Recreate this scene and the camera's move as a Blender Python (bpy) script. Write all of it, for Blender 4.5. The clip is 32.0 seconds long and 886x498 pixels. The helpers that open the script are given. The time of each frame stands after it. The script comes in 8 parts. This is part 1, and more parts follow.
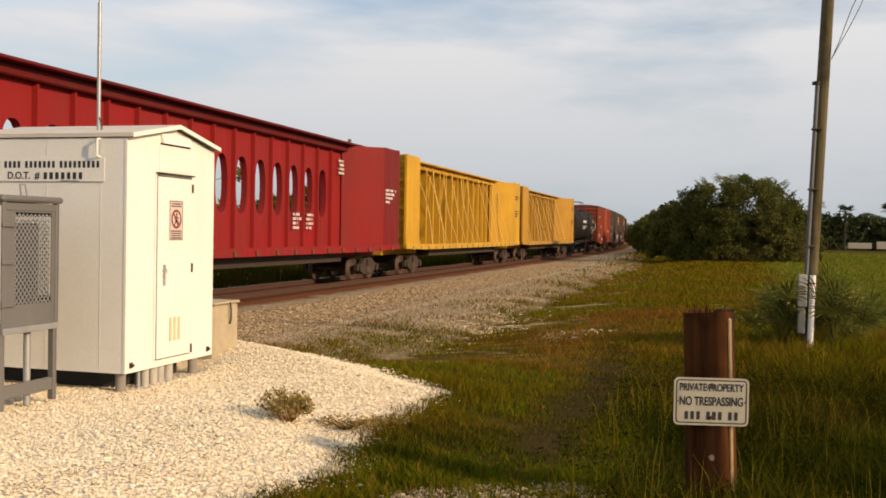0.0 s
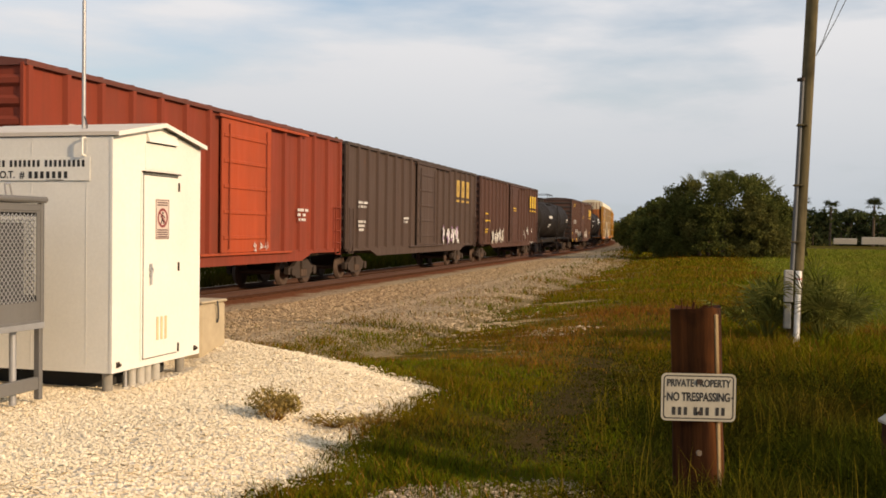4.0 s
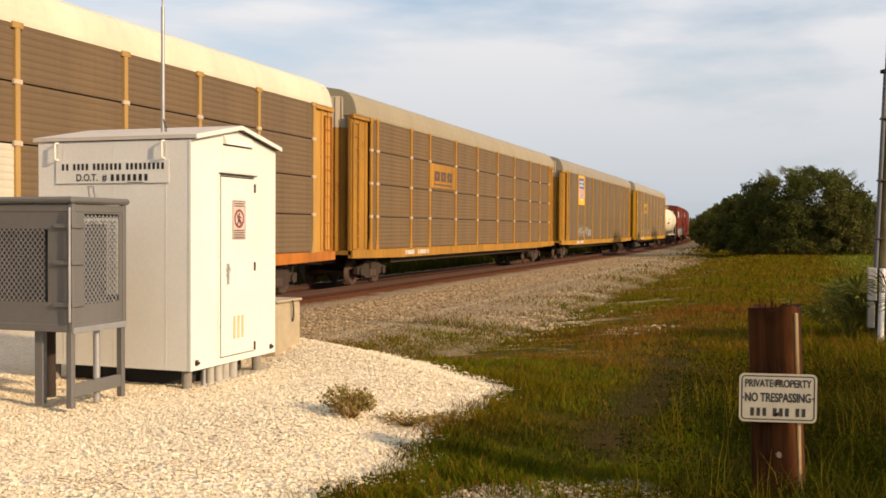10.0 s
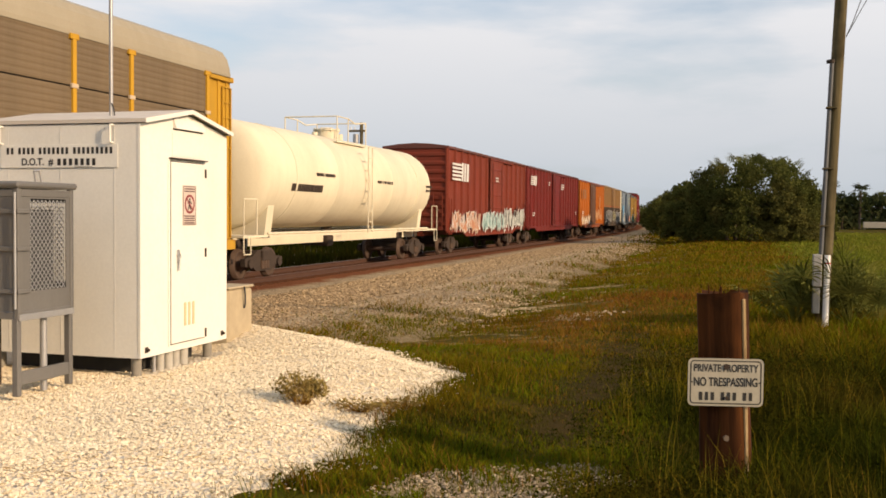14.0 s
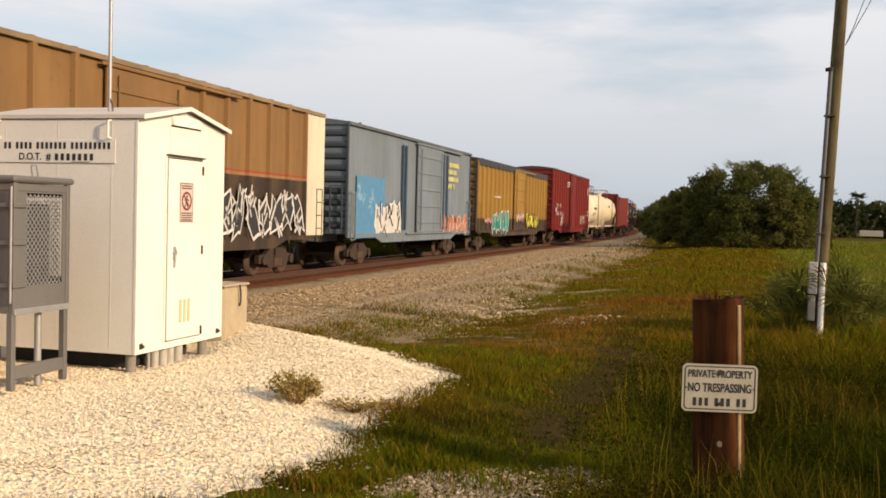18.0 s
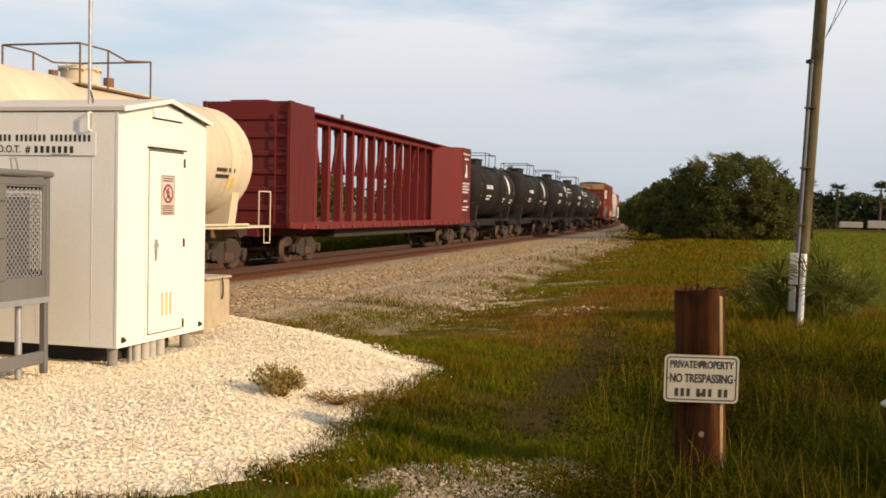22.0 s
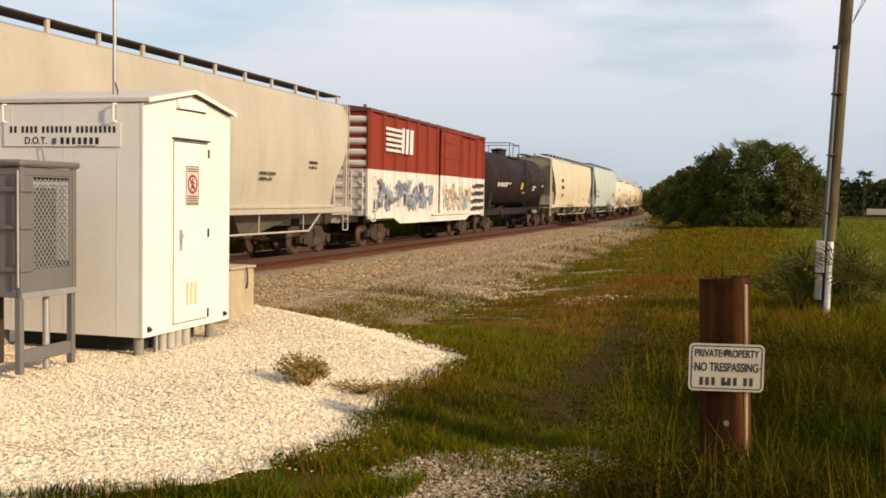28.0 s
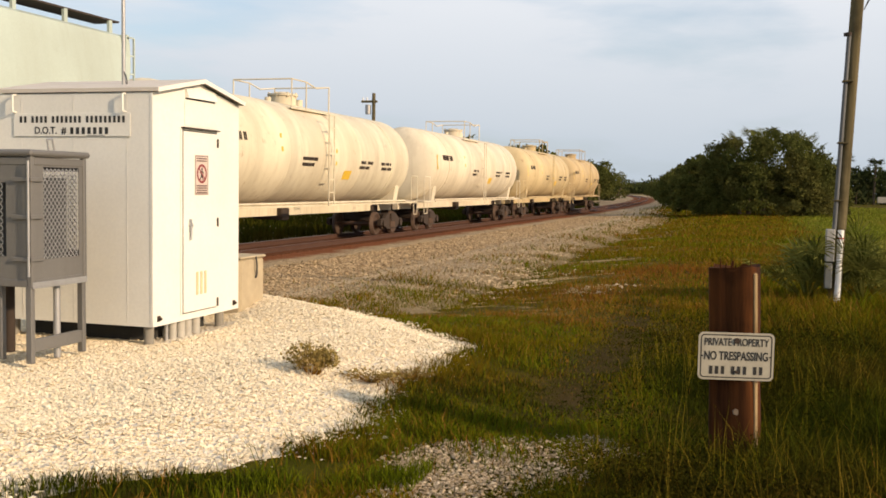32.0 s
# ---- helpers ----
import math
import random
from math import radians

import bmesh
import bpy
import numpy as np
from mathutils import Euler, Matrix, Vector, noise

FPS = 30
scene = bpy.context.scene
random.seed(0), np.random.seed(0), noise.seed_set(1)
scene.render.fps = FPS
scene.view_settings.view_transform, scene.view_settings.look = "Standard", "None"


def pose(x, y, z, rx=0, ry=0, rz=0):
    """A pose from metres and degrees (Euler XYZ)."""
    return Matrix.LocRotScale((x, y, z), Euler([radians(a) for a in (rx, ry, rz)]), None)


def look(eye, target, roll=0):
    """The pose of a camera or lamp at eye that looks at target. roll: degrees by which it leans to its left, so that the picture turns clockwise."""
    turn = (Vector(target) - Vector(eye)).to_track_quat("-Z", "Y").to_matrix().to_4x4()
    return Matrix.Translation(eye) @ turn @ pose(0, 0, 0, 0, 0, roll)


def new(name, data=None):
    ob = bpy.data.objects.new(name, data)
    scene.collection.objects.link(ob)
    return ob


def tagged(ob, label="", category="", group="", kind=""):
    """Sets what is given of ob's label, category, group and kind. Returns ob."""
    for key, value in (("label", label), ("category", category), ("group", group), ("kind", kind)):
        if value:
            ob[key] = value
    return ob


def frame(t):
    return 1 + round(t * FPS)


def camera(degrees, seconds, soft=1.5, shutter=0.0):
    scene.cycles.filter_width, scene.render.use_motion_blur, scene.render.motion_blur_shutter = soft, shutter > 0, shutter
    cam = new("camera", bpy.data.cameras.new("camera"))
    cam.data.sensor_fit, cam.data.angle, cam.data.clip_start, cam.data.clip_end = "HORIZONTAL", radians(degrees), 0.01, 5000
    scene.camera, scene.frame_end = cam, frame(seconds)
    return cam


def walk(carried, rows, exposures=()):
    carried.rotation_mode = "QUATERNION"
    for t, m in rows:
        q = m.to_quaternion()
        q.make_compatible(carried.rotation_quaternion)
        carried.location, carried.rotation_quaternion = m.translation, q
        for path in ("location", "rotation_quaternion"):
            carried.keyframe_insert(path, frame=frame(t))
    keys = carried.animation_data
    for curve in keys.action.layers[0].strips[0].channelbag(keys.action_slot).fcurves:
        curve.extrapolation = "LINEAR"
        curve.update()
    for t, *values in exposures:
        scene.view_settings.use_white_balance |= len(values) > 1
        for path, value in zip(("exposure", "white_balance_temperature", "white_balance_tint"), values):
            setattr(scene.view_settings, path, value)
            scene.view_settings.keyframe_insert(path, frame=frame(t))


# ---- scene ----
# The camera stands on one spot at eye height and is turned by hand: seconds, yaw, pitch, roll.
cam = camera(48.0, 32.0, soft=1.7)
EYE = 1.68
TURNS = [
    (0, 15.54, -0.97, -0.98),
    (0.5, 15.09, -1.06, -0.61),
    (1, 15.18, -1.16, -0.58),
    (1.5, 14.82, -1.25, -0.71),
    (2, 14.83, -1.28, -0.97),
    (2.5, 15.23, -1.19, -0.81),
    (3, 15.31, -1.51, -0.84),
    (3.5, 14.75, -1.19, -0.66),
    (5.5, 15.21, -1.07, -0.94),
    (6, 15.53, -1.33, -0.99),
    (6.5, 16.91, -1.30, -0.88),
    (7, 17.19, -1.82, -0.84),
    (7.5, 17.38, -1.81, -0.87),
    (8, 17.34, -1.73, -0.95),
    (8.5, 17.56, -1.90, -0.72),
    (9, 17.49, -2.12, -0.81),
    (9.5, 18.26, -1.22, -0.68),
    (10, 18.97, -1.20, -0.33),
    (10.5, 18.72, -1.57, -0.48),
    (11, 18.45, -1.45, -0.59),
    (11.5, 17.69, -1.81, -0.64),
    (12, 16.17, -2.07, -1.14),
    (12.5, 16.36, -1.96, -0.87),
    (13, 16.13, -2.44, -0.70),
    (13.5, 16.30, -2.09, -1.05),
    (14, 16.27, -1.97, -0.49),
    (14.5, 16.92, -1.96, -0.79),
    (16.5, 17.44, -2.64, -0.99),
    (17, 17.22, -2.49, -1.20),
    (17.5, 17.25, -2.52, -1.12),
    (18, 16.10, -1.89, -1.45),
    (18.5, 15.63, -2.20, -1.41),
    (19, 16.02, -2.32, -1.35),
    (19.5, 15.81, -2.78, -1.65),
    (20, 15.00, -2.77, -1.47),
    (20.5, 15.02, -2.59, -1.19),
    (21, 14.92, -2.51, -1.44),
    (21.5, 14.76, -2.57, -1.23),
    (22, 15.11, -2.32, -1.32),
    (22.5, 16.18, -2.25, -1.36),
    (23, 16.90, -2.46, -1.54),
    (23.5, 17.12, -2.12, -1.83),
    (24, 17.19, -2.09, -1.51),
    (24.5, 17.24, -2.30, -1.81),
    (25, 16.96, -2.65, -1.65),
    (25.5, 16.21, -2.30, -1.64),
    (26, 15.69, -2.78, -1.30),
    (26.5, 16.17, -2.91, -1.45),
    (28.5, 16.38, -3.08, -0.95),
    (29, 15.64, -3.40, -1.48),
    (29.5, 16.14, -3.37, -1.15),
    (30, 15.81, -3.29, -1.28),
    (30.5, 15.83, -3.21, -1.16),
    (31, 16.31, -2.80, -0.84),
    (31.5, 16.69, -3.09, -0.83),
    (32, 16.95, -3.61, -0.94),
]
walk(cam, [(t, pose(0, 0, EYE, 90 + pitch, roll, yaw)) for t, yaw, pitch, roll in TURNS],
     exposures=[(0, -0.14, 6900, 13), (3.5, -0.12, 6900, 13), (6, -0.05, 6700, 12), (10, -0.04, 6800, 13), (14, -0.04, 6800, 13), (22, 0.0, 6650, 12), (32, 0.0, 6500, 11)])

# ---- world, sun, exposure ----
SUN_AZ, SUN_EL = 17.0, 21.0          # degrees clockwise from +x (towards -y), and above the horizon
sun_dir = Vector((math.cos(radians(SUN_AZ)) * math.cos(radians(SUN_EL)), -math.sin(radians(SUN_AZ)) * math.cos(radians(SUN_EL)), math.sin(radians(SUN_EL))))
sun = new("sun", bpy.data.lights.new("sun", "SUN"))
sun.data.energy, sun.data.angle, sun.data.color = 5.0, radians(2.4), (1.0, 0.75, 0.49)
sun.matrix_world = look(sun_dir * 100, (0, 0, 0))

world = bpy.data.worlds.new("sky")
scene.world = world
world.use_nodes = True
wn, wl = world.node_tree.nodes, world.node_tree.links
wn.clear()
w_out = wn.new("ShaderNodeOutputWorld")
w_bg = wn.new("ShaderNodeBackground")
w_sky = wn.new("ShaderNodeTexSky")
w_sky.sky_type, w_sky.sun_disc = "NISHITA", False
w_sky.sun_elevation, w_sky.sun_rotation = radians(SUN_EL), radians(90 + SUN_AZ)
w_sky.air_density, w_sky.dust_density, w_sky.ozone_density = 1.0, 1.2, 1.0
w_gain = wn.new("ShaderNodeMix")
w_gain.data_type, w_gain.blend_type = "RGBA", "MULTIPLY"
w_gain.inputs[0].default_value = 1.0
w_gain.inputs[7].default_value = (0.15, 0.15, 0.15, 1)
wl.new(w_sky.outputs[0], w_gain.inputs[6])
w_co = wn.new("ShaderNodeTexCoord")
w_map = wn.new("ShaderNodeMapping")
w_map.inputs["Rotation"].default_value = (0, 0, radians(-14))
w_map.inputs["Scale"].default_value = (1.3, 0.9, 5.5)
wl.new(w_co.outputs["Generated"], w_map.inputs[0])
w_n1 = wn.new("ShaderNodeTexNoise")
w_n1.inputs["Scale"].default_value, w_n1.inputs["Detail"].default_value, w_n1.inputs["Roughness"].default_value = 1.7, 7, 0.52
wl.new(w_map.outputs[0], w_n1.inputs["Vector"])
w_r1 = wn.new("ShaderNodeMapRange")
w_r1.inputs[1].default_value, w_r1.inputs[2].default_value, w_r1.inputs[3].default_value, w_r1.inputs[4].default_value = 0.40, 0.58, 0.10, 1.0
w_r1.clamp = True
wl.new(w_n1.outputs[0], w_r1.inputs[0])
w_cl = wn.new("ShaderNodeValToRGB")            # cloud colour, from the shaded base to the lit veil
w_cl.color_ramp.elements[0].position, w_cl.color_ramp.elements[0].color = 0.30, (0.68, 0.73, 0.80, 1)
w_cl.color_ramp.elements[1].position, w_cl.color_ramp.elements[1].color = 0.62, (0.82, 0.84, 0.87, 1)
wl.new(w_n1.outputs[0], w_cl.inputs[0])
w_mix = wn.new("ShaderNodeMix")
w_mix.data_type = "RGBA"
wl.new(w_r1.outputs[0], w_mix.inputs[0])
wl.new(w_gain.outputs[2], w_mix.inputs[6])
wl.new(w_cl.outputs[0], w_mix.inputs[7])
w_sep = wn.new("ShaderNodeSeparateXYZ")
wl.new(w_co.outputs["Generated"], w_sep.inputs[0])
w_low = wn.new("ShaderNodeMapRange")          # thicker, bluer haze towards the horizon
w_low.clamp = True
for i, x in enumerate((0.0, 0.24, 0.72, 0.0)):
    w_low.inputs[i + 1].default_value = x
wl.new(w_sep.outputs[2], w_low.inputs[0])
w_haze = wn.new("ShaderNodeMix")
w_haze.data_type = "RGBA"
wl.new(w_low.outputs[0], w_haze.inputs[0])
wl.new(w_mix.outputs[2], w_haze.inputs[6])
w_haze.inputs[7].default_value = (0.345, 0.43, 0.505, 1)
wl.new(w_haze.outputs[2], w_bg.inputs[0])
w_bg.inputs[1].default_value = 1.1
wl.new(w_bg.outputs[0], w_out.inputs[0])

# ---- materials ----
def mat_base(name):
    m = bpy.data.materials.new(name)
    m.use_nodes = True
    return m, m.node_tree.nodes, m.node_tree.links, m.node_tree.nodes["Principled BSDF"]


def rgba(c):
    return (c[0], c[1], c[2], 1.0)


def noise_node(n, l, vec, scale, detail=4, rough=0.55, stretch=None):
    if stretch:
        mp = n.new("ShaderNodeMapping")
        mp.inputs["Scale"].default_value = stretch
        l.new(vec, mp.inputs[0])
        vec = mp.outputs[0]
    t = n.new("ShaderNodeTexNoise")
    t.inputs["Scale"].default_value, t.inputs["Detail"].default_value, t.inputs["Roughness"].default_value = scale, detail, rough
    l.new(vec, t.inputs["Vector"])
    return t.outputs[0]


def ranged(n, l, val, a, b, c=0.0, d=1.0):
    r = n.new("ShaderNodeMapRange")
    r.clamp = True
    for i, x in enumerate((a, b, c, d)):
        r.inputs[i + 1].default_value = x
    l.new(val, r.inputs[0])
    return r.outputs[0]


def mixed(n, l, fac, a, b, blend="MIX"):
    m = n.new("ShaderNodeMix")
    m.data_type, m.blend_type = "RGBA", blend
    for sock, x in ((0, fac), (6, a), (7, b)):
        if isinstance(x, (int, float)):
            m.inputs[sock].default_value = x
        elif isinstance(x, tuple):
            m.inputs[sock].default_value = rgba(x)
        else:
            l.new(x, m.inputs[sock])
    return m.outputs[2]


def bump(n, l, b, height, strength, dist=0.02):
    k = n.new("ShaderNodeBump")
    k.inputs["Strength"].default_value, k.inputs["Distance"].default_value = strength, dist
    l.new(height, k.inputs["Height"])
    l.new(k.outputs[0], b.inputs["Normal"])


PAINTS = {}


def paint(name, colour, dirt=0.45, rust=0.2, rough=0.55, dirt_colour=(0.075, 0.058, 0.045), metal=0.0, low=None):
    """Weathered vehicle or sheet-metal paint: streaks that run down, rust blooms, fine grain."""
    if name in PAINTS:
        return PAINTS[name]
    m, n, l, b = mat_base(name)
    co = n.new("ShaderNodeTexCoord").outputs["Object"]
    streak = noise_node(n, l, co, 3.0, 5, 0.6, (1.0, 1.6, 0.16))
    cloud = noise_node(n, l, co, 0.55, 5, 0.6)
    grain = noise_node(n, l, co, 28.0, 3, 0.6)
    c = mixed(n, l, ranged(n, l, cloud, 0.3, 0.75, 0.0, 0.5), colour, tuple(x * 0.72 for x in colour))
    if low:                                            # a second colour below a painted line
        sep = n.new("ShaderNodeSeparateXYZ")
        l.new(co, sep.inputs[0])
        for z, lc in low:
            c = mixed(n, l, ranged(n, l, sep.outputs[2], z - 0.012, z + 0.012, 1.0, 0.0), c, lc)
    gate = n.new("ShaderNodeMath")                      # streaks come in groups, not everywhere
    gate.operation = "MULTIPLY"
    l.new(ranged(n, l, streak, 0.47, 0.80, 0.0, dirt), gate.inputs[0])
    l.new(ranged(n, l, noise_node(n, l, co, 0.8, 4, 0.6, (1.0, 1.0, 0.45)), 0.38, 0.62, 0.15, 1.0), gate.inputs[1])
    c = mixed(n, l, gate.outputs[0], c, dirt_colour)
    c = mixed(n, l, ranged(n, l, cloud, 0.35, 0.7, 0.05 * dirt, 0.35 * dirt), c, dirt_colour)
    sheet = noise_node(n, l, co, 0.75, 2, 0.5, (0.02, 1.0, 0.04))
    c = mixed(n, l, ranged(n, l, sheet, 0.46, 0.62, 0.0, 0.75 * dirt), c, tuple(0.45 * x + 0.35 * d for x, d in zip(colour, dirt_colour)))
    fade = noise_node(n, l, co, 0.4, 6, 0.65, (1.0, 1.0, 0.7))
    c = mixed(n, l, ranged(n, l, fade, 0.54, 0.72, 0.0, 0.5 * dirt), c, tuple(min(0.8, 0.9 * x + 0.025) for x in colour))
    bloom = noise_node(n, l, co, 1.7, 8, 0.72)
    c = mixed(n, l, ranged(n, l, bloom, 0.60, 0.68, 0.0, rust), c, (0.16, 0.062, 0.026))
    c = mixed(n, l, ranged(n, l, grain, 0.3, 0.7, 0.0, 0.16), c, tuple(x * 0.55 for x in colour))
    l.new(c, b.inputs["Base Color"])
    l.new(ranged(n, l, streak, 0.3, 0.8, rough - 0.08, min(1.0, rough + 0.25)), b.inputs["Roughness"])
    b.inputs["Metallic"].default_value = metal
    b.inputs["Specular IOR Level"].default_value = 0.15
    bump(n, l, b, grain, 0.12, 0.004)
    PAINTS[name] = m
    return m


def plain(name, colour, rough=0.6, metal=0.0, vary=0.25, scale=9.0, relief=0.1):
    if name in PAINTS:
        return PAINTS[name]
    m, n, l, b = mat_base(name)
    co = n.new("ShaderNodeTexCoord").outputs["Object"]
    g = noise_node(n, l, co, scale, 6, 0.62)
    c = mixed(n, l, ranged(n, l, g, 0.3, 0.75, 0.0, vary * 2), colour, tuple(x * 0.5 for x in colour))
    l.new(c, b.inputs["Base Color"])
    b.inputs["Roughness"].default_value, b.inputs["Metallic"].default_value = rough, metal
    if relief:
        bump(n, l, b, g, relief, 0.01)
    PAINTS[name] = m
    return m


def stones_mat(name, dark, light, warm, stain=None):
    """Loose stone: every stone its own tone, a few warm ones, dusty grain."""
    m, n, l, b = mat_base(name)
    geo = n.new("ShaderNodeNewGeometry")
    co = n.new("ShaderNodeTexCoord").outputs["Object"]
    ramp = n.new("ShaderNodeValToRGB")
    e = ramp.color_ramp.elements
    e[0].position, e[0].color = 0.0, rgba(dark)
    e[1].position, e[1].color = 1.0, rgba(light)
    mid = e.new(0.8)
    mid.color = rgba(warm)
    l.new(geo.outputs["Random Per Island"], ramp.inputs[0])
    g = noise_node(n, l, co, 40, 4)
    c = mixed(n, l, ranged(n, l, g, 0.3, 0.7, 0, 0.35), ramp.outputs[0], dark)
    l.new(c, b.inputs["Base Color"])
    b.inputs["Roughness"].default_value = 0.9
    b.inputs["Specular IOR Level"].default_value = 0.04
    return m


def ground_mat():
    """Soil under the grass: thatch, earth and bare sand at two scales."""
    m, n, l, b = mat_base("soil and thatch")
    co = n.new("ShaderNodeTexCoord").outputs["Object"]
    big = noise_node(n, l, co, 0.16, 5, 0.6)
    mid = noise_node(n, l, co, 1.1, 6, 0.65)
    fine = noise_node(n, l, co, 22, 5, 0.7)
    c = mixed(n, l, ranged(n, l, mid, 0.35, 0.65), (0.060, 0.052, 0.005), (0.096, 0.078, 0.007))
    c = mixed(n, l, ranged(n, l, big, 0.45, 0.62), c, (0.096, 0.054, 0.010))
    green = noise_node(n, l, co, 0.42, 5, 0.65)
    c = mixed(n, l, ranged(n, l, green, 0.50, 0.62, 0, 0.75), c, (0.060, 0.072, 0.004))
    c = mixed(n, l, ranged(n, l, fine, 0.3, 0.7, 0, 0.5), c, (0.036, 0.030, 0.003))
    sep = n.new("ShaderNodeSeparateXYZ")                # bare sand shows along the verge of the track
    l.new(co, sep.inputs[0])
    near_x = ranged(n, l, sep.outputs[0], -2.9, -1.6, 1.0, 0.0)
    nm = n.new("ShaderNodeMath")
    nm.operation = "MULTIPLY"
    l.new(near_x, nm.inputs[0])
    l.new(ranged(n, l, sep.outputs[1], 12.0, 14.5), nm.inputs[1])
    near = nm.outputs[0]
    sand = noise_node(n, l, co, 1.1, 8, 0.75, (0.8, 1.5, 1.0))
    bare = n.new("ShaderNodeMath")
    bare.operation = "MULTIPLY"
    l.new(near, bare.inputs[0])
    l.new(ranged(n, l, sand, 0.50, 0.60, 0.0, 0.9), bare.inputs[1])
    c = mixed(n, l, bare.outputs[0], c, (0.40, 0.295, 0.150))
    rut = n.new("ShaderNodeMath")                       # the dark muddy rut that runs away from the eye
    rut.operation = "MULTIPLY_ADD"
    l.new(sep.outputs[1], rut.inputs[0])
    rut.inputs[1].default_value = 0.012
    l.new(sep.outputs[0], rut.inputs[2])
    rut_d = n.new("ShaderNodeMath")
    rut_d.operation = "ADD"
    l.new(rut.outputs[0], rut_d.inputs[0])
    rut_d.inputs[1].default_value = 1.16
    rut_a = n.new("ShaderNodeMath")
    rut_a.operation = "ABSOLUTE"
    l.new(rut_d.outputs[0], rut_a.inputs[0])
    ends = n.new("ShaderNodeMath")
    ends.operation = "MULTIPLY"
    l.new(ranged(n, l, sep.outputs[1], 6.4, 7.4), ends.inputs[0])
    l.new(ranged(n, l, sep.outputs[1], 13.0, 18.0, 1.0, 0.0), ends.inputs[1])
    mud = n.new("ShaderNodeMath")
    mud.operation = "MULTIPLY"
    l.new(ranged(n, l, rut_a.outputs[0], 0.12, 0.55, 0.9, 0.0), mud.inputs[0])
    l.new(ends.outputs[0], mud.inputs[1])
    c = mixed(n, l, mud.outputs[0], c, (0.055, 0.036, 0.011))
    l.new(c, b.inputs["Base Color"])
    b.inputs["Roughness"].default_value = 0.95
    b.inputs["Specular IOR Level"].default_value = 0.04
    bump(n, l, b, fine, 0.7, 0.06)
    return m


def bed_mat():
    """Track bed: grey crushed rock, brown with rust by the rails, pale worn dust towards the verge."""
    m, n, l, b = mat_base("track ballast")
    co = n.new("ShaderNodeTexCoord").outputs["Object"]
    att = n.new("ShaderNodeAttribute")
    att.attribute_name = "across"
    across = att.outputs["Fac"]
    vor = n.new("ShaderNodeTexVoronoi")
    vor.inputs["Scale"].default_value = 15
    l.new(co, vor.inputs["Vector"])
    mid = noise_node(n, l, co, 0.9, 6, 0.65)
    fine = noise_node(n, l, co, 18, 5, 0.7)
    rock = n.new("ShaderNodeValToRGB")
    e = rock.color_ramp.elements
    e[0].color, e[1].color = rgba((0.20, 0.150, 0.092)), rgba((0.45, 0.36, 0.235))
    l.new(ranged(n, l, vor.outputs["Color"], 0.1, 0.9), rock.inputs[0])
    wob = n.new("ShaderNodeMath")
    wob.operation = "MULTIPLY_ADD"
    l.new(mid, wob.inputs[0])
    wob.inputs[1].default_value = 1.6
    l.new(across, wob.inputs[2])
    dust = noise_node(n, l, co, 0.5, 6, 0.7, (2.2, 0.5, 1.0))
    c = mixed(n, l, ranged(n, l, dust, 0.46, 0.60, 0, 0.6), rock.outputs[0], (0.40, 0.295, 0.165))
    drift = n.new("ShaderNodeMath")
    drift.operation = "MULTIPLY_ADD"
    l.new(mid, drift.inputs[0])
    drift.inputs[1].default_value = 0.5
    l.new(across, drift.inputs[2])
    lane = n.new("ShaderNodeMath")                      # the worn wheel line along the bed
    lane.operation = "SUBTRACT"
    l.new(drift.outputs[0], lane.inputs[0])
    lane.inputs[1].default_value = 6.62
    lane_abs = n.new("ShaderNodeMath")
    lane_abs.operation = "ABSOLUTE"
    l.new(lane.outputs[0], lane_abs.inputs[0])
    c = mixed(n, l, ranged(n, l, lane_abs.outputs[0], 0.05, 0.30, 0.8, 0.0), c, (0.52, 0.40, 0.25))
    c = mixed(n, l, ranged(n, l, wob.outputs[0], 8.6, 10.0, 0.0, 0.85), c, (0.135, 0.098, 0.036))
    c = mixed(n, l, ranged(n, l, wob.outputs[0], 2.7, 3.2, 1.0, 0.0), c, (0.165, 0.048, 0.015))
    c = mixed(n, l, ranged(n, l, fine, 0.35, 0.7, 0, 0.35), c, (0.20, 0.165, 0.115))
    l.new(c, b.inputs["Base Color"])
    b.inputs["Roughness"].default_value = 0.95
    b.inputs["Specular IOR Level"].default_value = 0.04
    bump(n, l, b, vor.outputs["Distance"], 0.8, 0.05)
    return m


def grass_mat(name, a, b_, c_, trans=0.25):
    m, n, l, b = mat_base(name)
    geo = n.new("ShaderNodeNewGeometry")
    co = n.new("ShaderNodeTexCoord").outputs["Object"]
    big = noise_node(n, l, co, 0.32, 4, 0.6)
    mid = noise_node(n, l, co, 1.3, 3, 0.6)
    c = mixed(n, l, geo.outputs["Random Per Island"], a, b_)
    c = mixed(n, l, ranged(n, l, big, 0.46, 0.62, 0, 0.8), c, c_)
    c = mixed(n, l, ranged(n, l, mid, 0.5, 0.7, 0, 0.45), c, tuple(x * 0.6 for x in a))
    l.new(c, b.inputs["Base Color"])
    b.inputs["Roughness"].default_value = 0.7
    b.inputs["Specular IOR Level"].default_value = 0.0
    tr = n.new("ShaderNodeBsdfTranslucent")
    l.new(c, tr.inputs[0])
    mx = n.new("ShaderNodeMixShader")
    mx.inputs[0].default_value = trans
    l.new(b.outputs[0], mx.inputs[1])
    l.new(tr.outputs[0], mx.inputs[2])
    l.new(mx.outputs[0], n["Material Output"].inputs[0])
    return m


